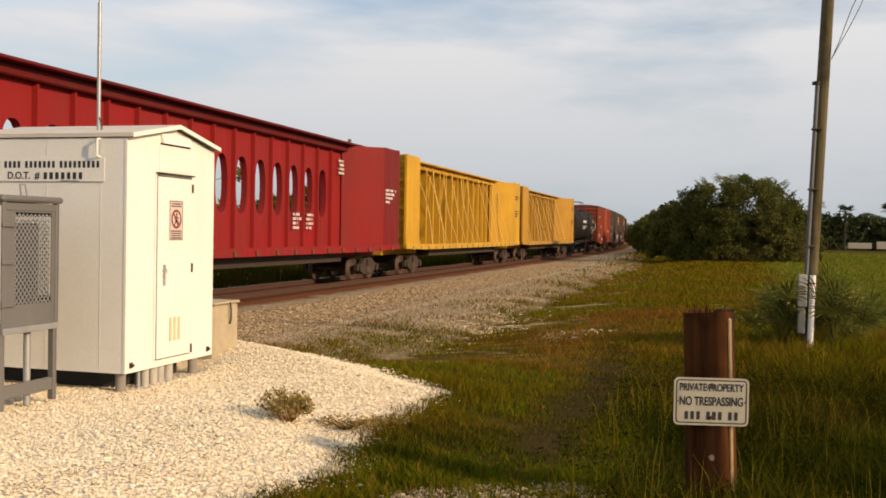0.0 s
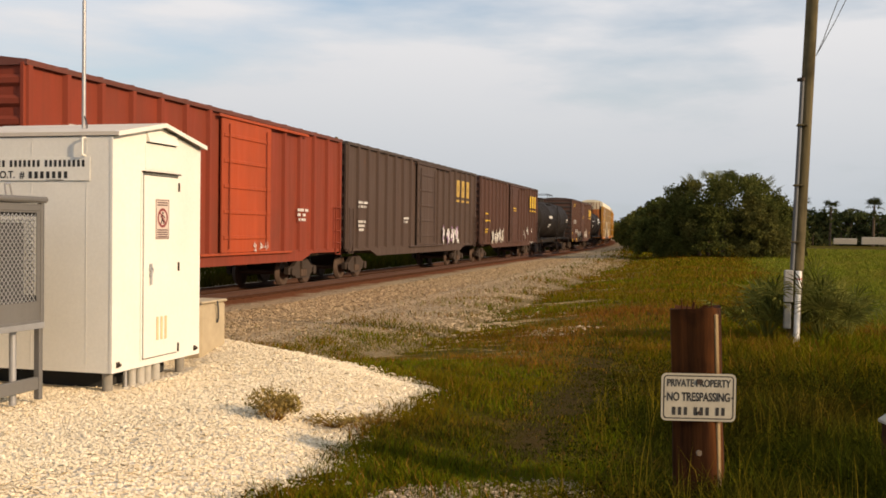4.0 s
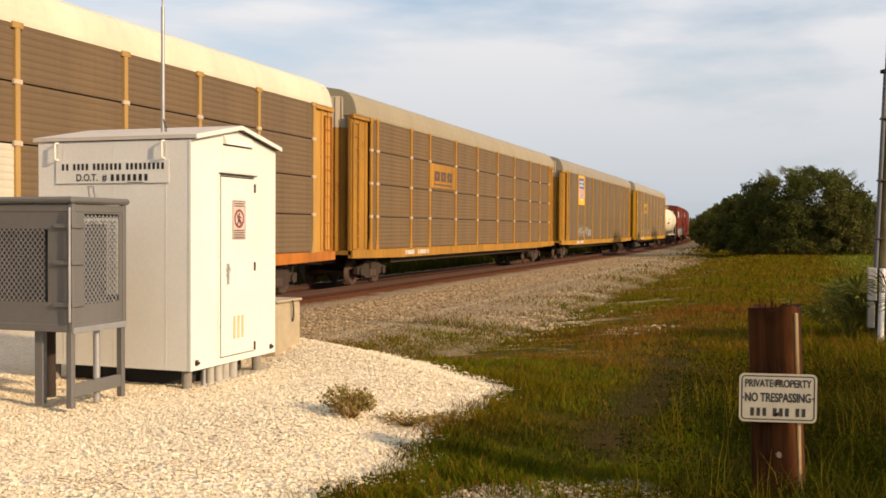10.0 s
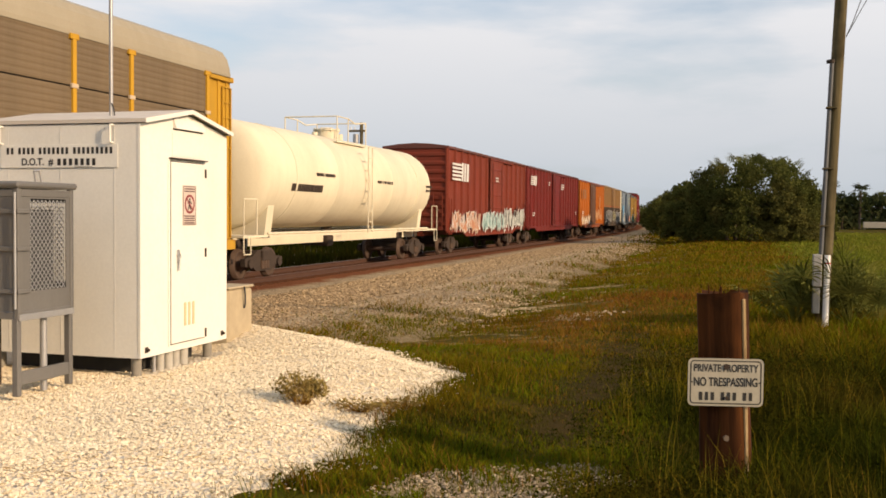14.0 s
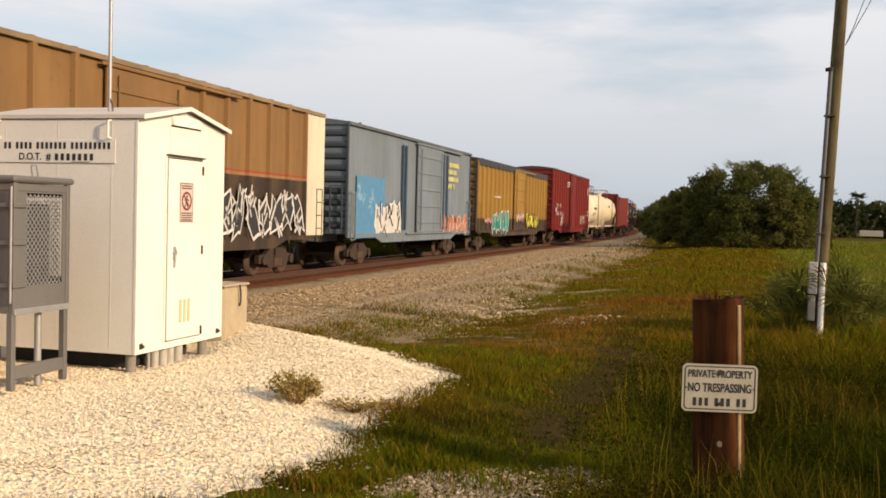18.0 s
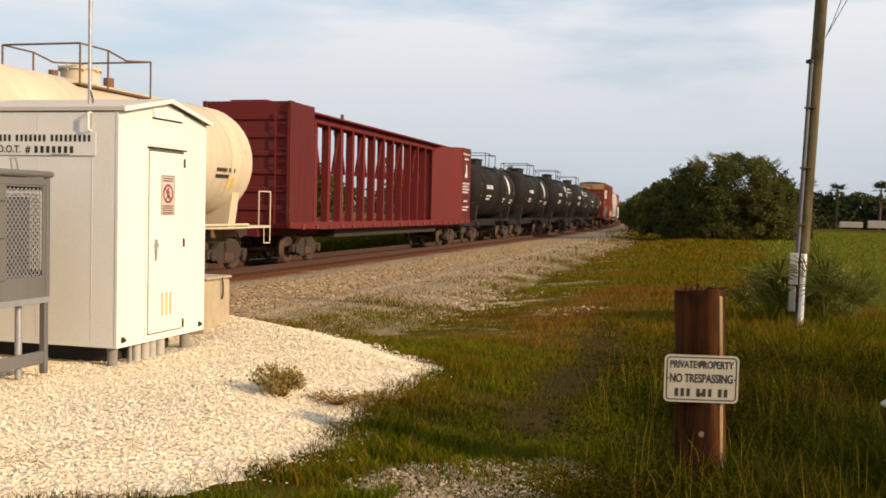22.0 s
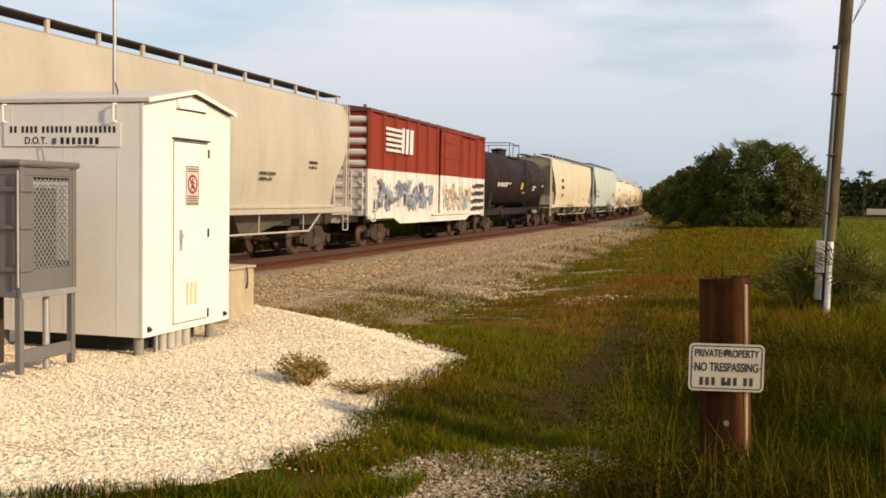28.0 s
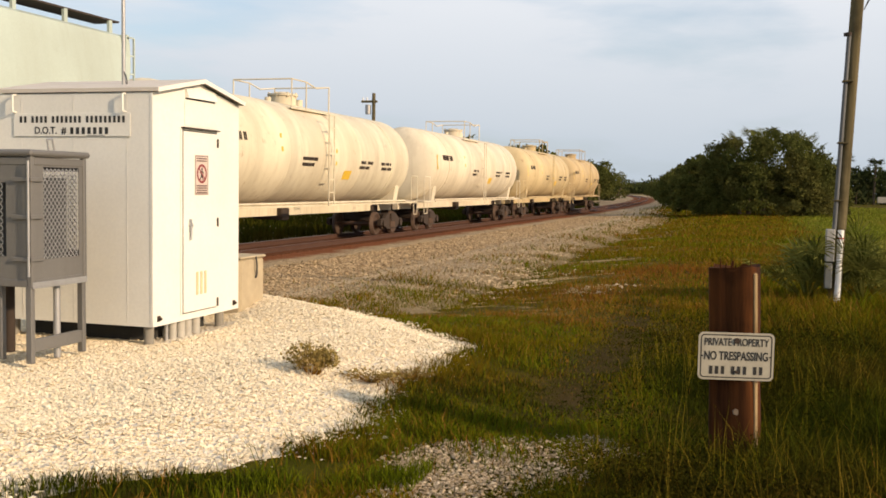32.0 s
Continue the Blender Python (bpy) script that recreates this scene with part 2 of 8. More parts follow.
def wood_mat(name, dark, light, scale=1.0):
    m, n, l, b = mat_base(name)
    co = n.new("ShaderNodeTexCoord").outputs["Object"]
    grain = noise_node(n, l, co, 14 * scale, 6, 0.65, (1, 1, 0.07))
    blot = noise_node(n, l, co, 3.5 * scale, 5, 0.6)
    c = mixed(n, l, ranged(n, l, grain, 0.35, 0.68), dark, light)
    c = mixed(n, l, ranged(n, l, blot, 0.5, 0.72, 0, 0.75), c, tuple(x * 0.4 for x in dark))
    l.new(c, b.inputs["Base Color"])
    b.inputs["Roughness"].default_value = 0.95
    b.inputs["Specular IOR Level"].default_value = 0.12
    bump(n, l, b, grain, 0.6, 0.02)
    return m


M_SOIL, M_BED = ground_mat(), bed_mat()
M_WHITE_STONE = stones_mat("white crushed limestone", (0.60, 0.50, 0.34), (0.90, 0.81, 0.63), (0.82, 0.72, 0.53))
M_GREY_STONE = stones_mat("grey crushed rock", (0.21, 0.150, 0.090), (0.52, 0.40, 0.245), (0.40, 0.295, 0.17))
M_DIRTY_STONE = stones_mat("dirty crushed limestone", (0.20, 0.15, 0.09), (0.62, 0.52, 0.38), (0.42, 0.33, 0.22))
M_GRASS = grass_mat("meadow grass", (0.088, 0.078, 0.003), (0.160, 0.126, 0.007), (0.175, 0.100, 0.012))
M_GRASS_FRESH = grass_mat("fresh grass", (0.078, 0.106, 0.004), (0.138, 0.162, 0.008), (0.150, 0.130, 0.010))
M_GRASS_DRY = grass_mat("dry seed grass", (0.165, 0.080, 0.014), (0.28, 0.150, 0.030), (0.20, 0.075, 0.014))
M_LEAF = grass_mat("tree leaves", (0.064, 0.076, 0.019), (0.115, 0.122, 0.033), (0.118, 0.108, 0.033), 0.34)
M_LEAF_FAR = grass_mat("far tree leaves", (0.032, 0.043, 0.015), (0.060, 0.072, 0.026), (0.058, 0.062, 0.026), 0.2)
M_GRASS_LIGHT = grass_mat("tawny meadow grass", (0.115, 0.098, 0.008), (0.20, 0.160, 0.016), (0.22, 0.130, 0.020))
M_GRASS_FIELD = grass_mat("bright field grass", (0.110, 0.140, 0.014), (0.185, 0.205, 0.026), (0.19, 0.17, 0.028))
M_RANK = grass_mat("dark rank weeds", (0.019, 0.024, 0.0025), (0.055, 0.062, 0.007), (0.060, 0.045, 0.007), 0.16)
M_PALM = grass_mat("palm fronds", (0.040, 0.050, 0.010), (0.22, 0.225, 0.055), (0.17, 0.155, 0.04), 0.2)
M_BARK = wood_mat("bark", (0.07, 0.05, 0.035), (0.15, 0.115, 0.08))
M_CAP = plain("pale weathered cap", (0.50, 0.47, 0.41), 0.85, 0, 0.2, 12, 0.2)
M_POST = wood_mat("creosoted old timber", (0.018, 0.0068, 0.0024), (0.092, 0.032, 0.0085), 0.8)
M_POLE = wood_mat("weathered pole wood", (0.075, 0.062, 0.032), (0.165, 0.135, 0.075), 0.6)
M_TIE = wood_mat("creosoted ties", (0.05, 0.022, 0.012), (0.13, 0.055, 0.026))
M_RAIL = plain("rusty rail steel", (0.085, 0.038, 0.022), 0.8, 0.2, 0.3, 6)
M_RAILTOP = plain("worn bright rail head", (0.20, 0.15, 0.12), 0.45, 1.0, 0.2, 4, 0)
M_TRUCK = plain("grimy cast steel", (0.048, 0.032, 0.022), 0.85, 0.1, 0.35, 5)
M_WHEEL = plain("worn wheel steel", (0.088, 0.054, 0.036), 0.75, 0.3, 0.3, 5)
M_HUT = paint("cream white enamel", (0.80, 0.785, 0.72), 0.10, 0.03, 0.42, (0.45, 0.42, 0.34))
M_HUTDARK = plain("dark gap", (0.03, 0.03, 0.028), 0.9)
M_ALU = plain("galvanised steel", (0.42, 0.42, 0.42), 0.45, 0.55, 0.2, 7, 0.05)
M_CAGE = paint("dull aluminium sheet", (0.20, 0.195, 0.185), 0.3, 0.03, 0.45, (0.12, 0.11, 0.10), 0.35)
M_CONC = plain("stained concrete", (0.36, 0.33, 0.27), 0.9, 0, 0.25, 6, 0.3)
M_WHITE = plain("white sign enamel", (0.80, 0.80, 0.78), 0.4, 0, 0.06, 5, 0)
M_BLACK = plain("black lettering", (0.018, 0.017, 0.016), 0.6, 0, 0.1, 5, 0)
M_RED = plain("red sign ink", (0.45, 0.03, 0.03), 0.5, 0, 0.1, 5, 0)
M_LINE = plain("white stencil paint", (0.66, 0.65, 0.62), 0.6, 0, 0.25, 7, 0)
M_YELLOW = plain("yellow stencil paint", (0.72, 0.47, 0.04), 0.6, 0, 0.25, 7, 0)
M_WIRE = plain("black cable", (0.03, 0.03, 0.03), 0.7, 0, 0.1, 5, 0)


# ---- mesh helpers ----
class MB:
    """Collects boxes, tubes and sheets into one mesh."""

    def __init__(self):
        self.v, self.f, self.s = [], [], []

    def add(self, verts, faces, smooth=False):
        k = len(self.v)
        self.v += [tuple(p) for p in verts]
        self.f += [tuple(i + k for i in q) for q in faces]
        self.s += [smooth] * len(faces)
        return self

    def box(self, x0, x1, y0, y1, z0, z1, c=0.0):
        """A block; c is the chamfer of its edges."""
        if c <= 0:
            return self.add([(x, y, z) for x in (x0, x1) for y in (y0, y1) for z in (z0, z1)],
                            [(0, 1, 3, 2), (4, 6, 7, 5), (0, 4, 5, 1), (2, 3, 7, 6), (0, 2, 6, 4), (1, 5, 7, 3)])
        lo, hi = (x0, y0, z0), (x1, y1, z1)
        verts, idx = [], {}
        for a in (0, 1):
            for b in (0, 1):
                for d in (0, 1):
                    corner = (a, b, d)
                    for ax in range(3):
                        p = [(hi if corner[i] else lo)[i] for i in range(3)]
                        for i in range(3):
                            if i != ax:
                                p[i] += -c if corner[i] else c
                        idx[corner, ax] = len(verts)
                        verts.append(p)
        faces = []
        for ax in range(3):
            o = [i for i in range(3) if i != ax]
            for side in (0, 1):
                q = []
                for a, b in ((0, 0), (1, 0), (1, 1), (0, 1)):
                    cr = [0, 0, 0]
                    cr[ax], cr[o[0]], cr[o[1]] = side, a, b
                    q.append(idx[tuple(cr), ax])
                if (ax != 1) != bool(side):
                    q.reverse()
                faces.append(q)
        for ax in range(3):
            o = [i for i in range(3) if i != ax]
            for a in (0, 1):
                for b in (0, 1):
                    c0, c1 = [0, 0, 0], [0, 0, 0]
                    c0[o[0]] = c1[o[0]] = a
                    c0[o[1]] = c1[o[1]] = b
                    c1[ax] = 1
                    q = [idx[tuple(c0), o[0]], idx[tuple(c1), o[0]], idx[tuple(c1), o[1]], idx[tuple(c0), o[1]]]
                    faces.append(q)
        for a in (0, 1):
            for b in (0, 1):
                for d in (0, 1):
                    faces.append([idx[(a, b, d), 0], idx[(a, b, d), 1], idx[(a, b, d), 2]])
        return self.add(verts, faces)

    def tube(self, p0, p1, r, n=8, r1=None, caps=True):
        p0, p1 = Vector(p0), Vector(p1)
        d = (p1 - p0).normalized()
        a = d.orthogonal().normalized()
        b = d.cross(a)
        r1 = r if r1 is None else r1
        vs = [p0 + (a * math.cos(t) + b * math.sin(t)) * r for t in [2 * math.pi * i / n for i in range(n)]]
        vs += [p1 + (a * math.cos(t) + b * math.sin(t)) * r1 for t in [2 * math.pi * i / n for i in range(n)]]
        self.add(vs, [(i, (i + 1) % n, n + (i + 1) % n, n + i) for i in range(n)], True)
        if caps:
            self.add(vs, [tuple(range(n - 1, -1, -1)), tuple(range(n, 2 * n))])
        return self

    def bar(self, p0, p1, w, h):
        """A straight bar of rectangular section, w across and h deep."""
        p0, p1 = Vector(p0), Vector(p1)
        d = (p1 - p0).normalized()
        up = Vector((1, 0, 0)) if abs(d.x) < 0.9 else Vector((0, 0, 1))
        a = d.cross(up).normalized() * (w / 2)
        b = up * (h / 2)
        vs = [p + s * a + t * b for p in (p0, p1) for s, t in ((-1, -1), (1, -1), (1, 1), (-1, 1))]
        return self.add(vs, [(0, 1, 2, 3), (7, 6, 5, 4), (0, 4, 5, 1), (1, 5, 6, 2), (2, 6, 7, 3), (3, 7, 4, 0)])

    def prism(self, poly, a0, a1, axis="y"):
        """A profile swept along an axis: (x, z) pairs along y, (y, z) pairs along x, (x, y) pairs along z."""
        n = len(poly)
        put = {"y": lambda p, a: (p[0], a, p[1]), "x": lambda p, a: (a, p[0], p[1]), "z": lambda p, a: (p[0], p[1], a)}[axis]
        vs = [put(p, a0) for p in poly] + [put(p, a1) for p in poly]
        return self.add(vs, [tuple(range(n)), tuple(range(2 * n - 1, n - 1, -1))] + [(i, i + n, (i + 1) % n + n, (i + 1) % n) for i in range(n)])

    def rings(self, rings, closed=True, caps=False, smooth=True):
        n = len(rings[0])
        vs = [p for r in rings for p in r]
        fs = []
        for k in range(len(rings) - 1):
            for i in range(n if closed else n - 1):
                j = (i + 1) % n
                fs.append((k * n + i, k * n + j, (k + 1) * n + j, (k + 1) * n + i))
        self.add(vs, fs, smooth)
        if caps:
            self.add(rings[0], [tuple(range(n))])
            self.add(rings[-1], [tuple(range(n - 1, -1, -1))])
        return self

    def data(self, name, material):
        me = bpy.data.meshes.new(name)
        me.from_pydata(self.v, [], self.f)
        me.polygons.foreach_set("use_smooth", self.s)
        me.materials.append(material)
        bm = bmesh.new()
        bm.from_mesh(me)
        bmesh.ops.recalc_face_normals(bm, faces=bm.faces)
        bm.to_mesh(me)
        bm.free()
        me.update()
        return me


def part(name, mb, material, parent=None, label="", at=None):
    """Links a mesh as one object under its thing."""
    me = mb if isinstance(mb, bpy.types.Mesh) else mb.data(name, material)
    ob = new(name, me)
    ob.parent = parent
    if at is not None:
        ob.matrix_basis = at
    if label:
        ob["label"] = label
    return ob


def thing(name, at=None, **tags):
    ob = new(name)
    ob.empty_display_size = 0.2
    if at is not None:
        ob.matrix_basis = at
    return tagged(ob, **tags)


def raw_mesh(name, verts, faces, material, smooth=False):
    """A big mesh from arrays; all faces have the same number of corners."""
    verts, faces = np.asarray(verts, np.float32), np.asarray(faces, np.int32)
    me = bpy.data.meshes.new(name)
    k = faces.shape[1]
    me.vertices.add(len(verts))
    me.vertices.foreach_set("co", verts.ravel())
    me.loops.add(faces.size)
    me.loops.foreach_set("vertex_index", faces.ravel())
    me.polygons.add(len(faces))
    me.polygons.foreach_set("loop_start", np.arange(0, faces.size, k, dtype=np.int32))
    me.polygons.foreach_set("loop_total", np.full(len(faces), k, np.int32))
    me.polygons.foreach_set("use_smooth", np.full(len(faces), smooth))
    me.materials.append(material)
    me.update(calc_edges=True)
    me.validate()
    return me


# ---- the line of the track ----
TRACK_X, BEND_AT, BEND_R, SPEED = -13.75, 78.0, 1315.0, 22.70
RAIL_Z = -0.15                      # top of the rails


def on_track(s):
    """Place and heading (radians to the left of +y) of the track's middle, s metres along it."""
    if s <= BEND_AT:
        return TRACK_X, s, 0.0
    a = (s - BEND_AT) / BEND_R
    return TRACK_X - BEND_R * (1 - math.cos(a)), BEND_AT + BEND_R * math.sin(a), a


def across_track(s, off, z):
    x, y, a = on_track(s)
    return (x + off * math.cos(a), y + off * math.sin(a), z)

# ---- ground, track bed, rails ----
def pad_edge(y):
    """Where the white stone pad ends towards the meadow, x at a given y."""
    pts = ((3.2, -4.6), (4.4, -3.75), (5.0, -3.15), (5.7, -2.65), (6.7, -2.55), (7.8, -2.85), (8.8, -2.75), (9.9, -2.72), (10.5, -3.2), (11.2, -3.9), (12.0, -4.9), (12.7, -6.0), (13.4, -8.5), (14.2, -11.0))
    if y <= pts[0][0]:
        return pts[0][1] - (pts[0][0] - y) * 2.2
    for (y0, x0), (y1, x1) in zip(pts, pts[1:]):
        if y <= y1:
            return x0 + (x1 - x0) * (y - y0) / (y1 - y0)
    return -99.0


def ground_z(x, y):
    """Height of the meadow: nearly level, falling gently to the track's verge."""
    tx = on_track(max(y, 0))[0]
    d = x - tx
    z = 0.02 * math.sin(x * 0.5 + 1.0) * math.sin(y * 0.37) if abs(y) < 60 else 0.0
    if d < 12.6:
        z -= 0.32 * min(1.0, max(0.0, (12.6 - d) / 3.4)) * min(1.0, max(0.0, (y - 10.0) / 4.5))
    if abs(d) < 8.0:                                        # cut away under the track bed
        z -= 0.25 * min(1.0, (8.0 - abs(d)) / 2.0)
    if 2.0 < y < 13.6 and x < pad_edge(y) - 0.5:            # scooped out under the stone pad
        z -= 0.16
    return z


def build_ground():
    xs = sorted({round(v, 3) for v in [-2500, -900, -400, -200, -120, -80, -60, -45] + [-36 + 1.5 * i for i in range(60)] + [56, 64, 80, 110, 160, 300, 700, 2500]})
    ys = sorted({round(v, 3) for v in [-2500, -900, -400, -200, -100, -60, -40, -30, -20, -12, -6] + [-3 + 1.5 * i for i in range(64)] + [96 + 8 * i for i in range(26)] + [330, 400, 520, 700, 1000, 2500]})
    nx = len(xs)
    v = [(x, y, ground_z(x, y)) for y in ys for x in xs]
    f = [(j * nx + i, j * nx + i + 1, (j + 1) * nx + i + 1, (j + 1) * nx + i) for j in range(len(ys) - 1) for i in range(nx - 1)]
    tagged(new("ground", raw_mesh("ground", v, f, M_SOIL, True)), "rough meadow ground with thatch and bare earth", "ground", kind="structure")


build_ground()


def build_bed():
    prof = [(-7.5, -0.30), (-3.6, -0.40), (-2.3, -0.34), (-1.6, -0.31), (1.6, -0.31), (2.3, -0.32), (3.4, -0.34), (4.4, -0.29), (5.6, -0.24), (6.6, -0.21), (7.6, -0.19), (8.6, -0.23), (9.3, -0.37)]
    ss = [-760 + 40 * i for i in range(19)] + [2 * i for i in range(140)] + [280 + 20 * i for i in range(31)]
    rng = random.Random(4)
    v, acr = [], []
    for s in ss:
        for i, (o, z) in enumerate(prof):
            taper = 1.0 if s < 30 else max(0.55, 1 - (s - 30) / 210)
            oo = o if o < 3.4 else 3.4 + (o - 3.4) * taper + (rng.uniform(-0.5, 0.5) if i == len(prof) - 1 else 0)
            p = across_track(s, oo, z)
            v.append(p)
            acr.append(abs(o))
    n = len(prof)
    f = [(j * n + i, j * n + i + 1, (j + 1) * n + i + 1, (j + 1) * n + i) for j in range(len(ss) - 1) for i in range(n - 1)]
    me = raw_mesh("track_bed", v, f, M_BED, True)
    att = me.attributes.new("across", "FLOAT", "POINT")
    att.data.foreach_set("value", np.array(acr, np.float32))
    tagged(new("track_bed", me), "grey crushed rock track bed with rust-brown shoulders", "track bed", kind="structure")


build_bed()


def build_rails():
    prof = [(-0.07, -0.16), (0.07, -0.16), (0.07, -0.145), (0.012, -0.125), (0.012, -0.05), (0.036, -0.035), (0.036, 0.0), (-0.036, 0.0), (-0.036, -0.035), (-0.012, -0.05), (-0.012, -0.125), (-0.07, -0.145)]
    ss = [-760 + 20 * i for i in range(38)] + [4 * i for i in range(80)] + [320 + 15 * i for i in range(39)]
    for side in (-0.753, 0.753):
        rail = thing("rail", label="rust-brown steel rail with a worn head", category="rail", group="rails of the track", kind="structure")
        mb = MB()
        mb.rings([[across_track(s, side + a, RAIL_Z + b) for a, b in prof] for s in ss], caps=True, smooth=False)
        part("rail_web", mb, M_RAIL, rail)
        mb = MB()
        mb.rings([[across_track(s, side + a, RAIL_Z + b) for a, b in ((-0.03, 0.0), (-0.026, 0.004), (0.026, 0.004), (0.03, 0.0))] for s in ss], smooth=False)
        part("rail_head", mb, M_RAILTOP, rail, "bright worn running surface")


build_rails()

# ---- the signal hut ----
HX, HY0, HY1, HXL, HZ0, HZE, HZR = -5.91, 9.04, 10.87, -7.88, 0.15, 2.60, 2.83


def text_mesh(name, body, size, material, parent, m, width=None, label=""):
    cu = bpy.data.curves.new(name, "FONT")
    cu.body, cu.size, cu.align_x, cu.align_y, cu.extrude, cu.offset = body, size, "CENTER", "CENTER", 0.001, size * 0.018
    tmp = bpy.data.objects.new(name, cu)
    scene.collection.objects.link(tmp)
    bpy.context.view_layer.update()
    me = bpy.data.meshes.new_from_object(tmp.evaluated_get(bpy.context.evaluated_depsgraph_get()))
    bpy.data.objects.remove(tmp)
    w = max(v.co.x for v in me.vertices) - min(v.co.x for v in me.vertices)
    k = width / w if width else 1.0
    for v in me.vertices:
        v.co.x *= k
    me.materials.clear()
    me.materials.append(material)
    ob = new(name, me)
    ob.parent, ob.matrix_basis = parent, m
    if label:
        ob["label"] = label
    return ob


def letter_bars(mb, x0, x1, z, h, words, y, gap=0.35):
    """Rows of plain strokes where there is writing; words are letter counts."""
    total = sum(words) + gap * 2 * (len(words) - 1)
    u = (x1 - x0) / total
    x = x0
    for w in words:
        for i in range(w):
            mb.box(x + u * 0.18, x + u * 0.74, y - 0.0015, y, z - h / 2, z + h / 2)
            x += u
        x += u * gap * 2


M_LEG, M_PIPE = plain("grey leg concrete", (0.26, 0.24, 0.20), 0.9, 0, 0.3, 8, 0.3), plain("grey plastic pipe", (0.42, 0.40, 0.35), 0.6)


def build_hut():
    hut = thing("signal_hut", pose(0, 0, 0), label="cream white metal railway signal hut on short legs", category="hut")
    yc = (HY0 + HY1) / 2
    body = MB()
    body.prism([(HY0, HZ0), (HY1, HZ0), (HY1, HZE), (yc, HZR - 0.05), (HY0, HZE)], HXL, HX, "x")
    part("body", body, M_HUT, hut)
    roof = MB()
    for sgn in (-1, 1):
        e, ez = (HY1 if sgn > 0 else HY0) + sgn * 0.018, HZE + 0.052
        roof.prism([(yc, HZR), (e, ez), (e, ez - 0.040), (e - sgn * 0.012, ez - 0.040), (e - sgn * 0.012, ez - 0.018), (yc, HZR - 0.022)], HXL - 0.06, HX + 0.075, "x")
    part("roof", roof, paint("weathered roof sheet", (0.64, 0.585, 0.51), 0.3, 0.08, 0.55, (0.40, 0.33, 0.27)), hut, "thin stained cream sheet roof, gently pitched")
    fas = MB()
    for sgn in (-1, 1):
        e = (HY1 if sgn > 0 else HY0) + sgn * 0.018
        fas.prism([(yc, HZR - 0.002), (e, HZE + 0.050), (e, HZE + 0.004), (yc, HZR - 0.048)], HX + 0.076, HX + 0.082, "x")
    part("gable_trim", fas, M_HUT, hut)
    # flat pressed seams on the long wall
    seam = MB()
    for x in (-6.22, -6.88, -7.54):
        seam.box(x - 0.005, x + 0.005, HY0 - 0.003, HY0 - 0.001, HZ0 + 0.03, HZE - 0.03, 0.0012)
    seam.box(HX - 0.030, HX + 0.003, HY0 - 0.005, HY0 - 0.001, HZ0, HZE, 0.002)
    part("wall_seams", seam, M_HUT, hut)
    # the door in the gable wall
    d0, d1, dz0, dz1 = 9.605, 10.312, 0.235, 2.235
    frame_ = MB()
    for a, b, z0, z1 in ((d0 - 0.045, d0 - 0.012, dz0 - 0.02, dz1 + 0.03), (d1 + 0.012, d1 + 0.045, dz0 - 0.02, dz1 + 0.03), (d0 - 0.012, d1 + 0.012, dz1 + 0.012, dz1 + 0.03)):
        frame_.box(HX + 0.001, HX + 0.012, a, b, z0, z1, 0.003)
    part("door_frame", frame_, M_HUT, hut)
    gap = MB()
    gap.box(HX + 0.001, HX + 0.004, d0 - 0.012, d1 + 0.012, dz0 - 0.012, dz1 + 0.012)
    part("door_gap", gap, M_HUTDARK, hut)
    door = part("door", MB().box(HX + 0.004, HX + 0.024, d0, d1, dz0, dz1, 0.006), M_HUT, hut, "closed cream steel door")
    part("drip_edge", MB().box(HX + 0.004, HX + 0.055, d0 - 0.035, d1 + 0.02, dz1 + 0.03, dz1 + 0.044, 0.003), M_TRUCK, hut, "dark drip edge")
    for z in (0.29, 1.22, 2.13):
        part("hinge", MB().tube((HX + 0.032, d1 + 0.004, z - 0.05), (HX + 0.032, d1 + 0.004, z + 0.05), 0.012), M_TRUCK, door)
    lock = MB().tube((HX + 0.024, d0 + 0.12, 1.20), (HX + 0.05, d0 + 0.12, 1.20), 0.030, 12)
    lock.box(HX + 0.026, HX + 0.038, d0 + 0.095, d0 + 0.145, 1.12, 1.27, 0.004).tube((HX + 0.045, d0 + 0.12, 1.20), (HX + 0.050, d0 + 0.105, 1.04), 0.011)
    part("lock", lock, M_ALU, door, "steel door latch with padlock")
    vent = MB()
    for k in range(3):
        y = d0 + 0.245 + k * 0.088
        vent.box(HX + 0.0245, HX + 0.034, y, y + 0.042, 0.415, 0.675, 0.004)
    part("vent_louvres", vent, plain("tan louvre", (0.62, 0.52, 0.30), 0.6), door, "three tan vent louvres")
    sign = part("warning_sign", MB().box(HX + 0.025, HX + 0.029, d0 + 0.215, d0 + 0.505, 1.535, 1.985, 0.0015), plain("faded sign pink", (0.62, 0.52, 0.45), 0.5, 0, 0.15, 9, 0), door, "no-entry sign with a red ring")
    ring = MB()
    ry, rz = d0 + 0.36, 1.775
    N = 28
    for a, b in ((0.080, 0.108),):
        ring.rings([[(HX + 0.0305, ry + r * math.cos(2 * math.pi * i / N), rz + r * math.sin(2 * math.pi * i / N)) for i in range(N)] for r in (a, b)], smooth=False)
    ring.bar((HX + 0.031, ry - 0.065, rz + 0.065), (HX + 0.031, ry + 0.065, rz - 0.065), 0.02, 0.001)
    part("red_ring", ring, plain("faded sign red", (0.24, 0.035, 0.035), 0.5), sign)
    pict = MB()
    X0, X1 = HX + 0.0293, HX + 0.0302
    pict.prism([(ry - 0.012, rz + 0.040), (ry + 0.018, rz + 0.040), (ry + 0.018, rz + 0.066), (ry - 0.012, rz + 0.066)], X0, X1, "x")
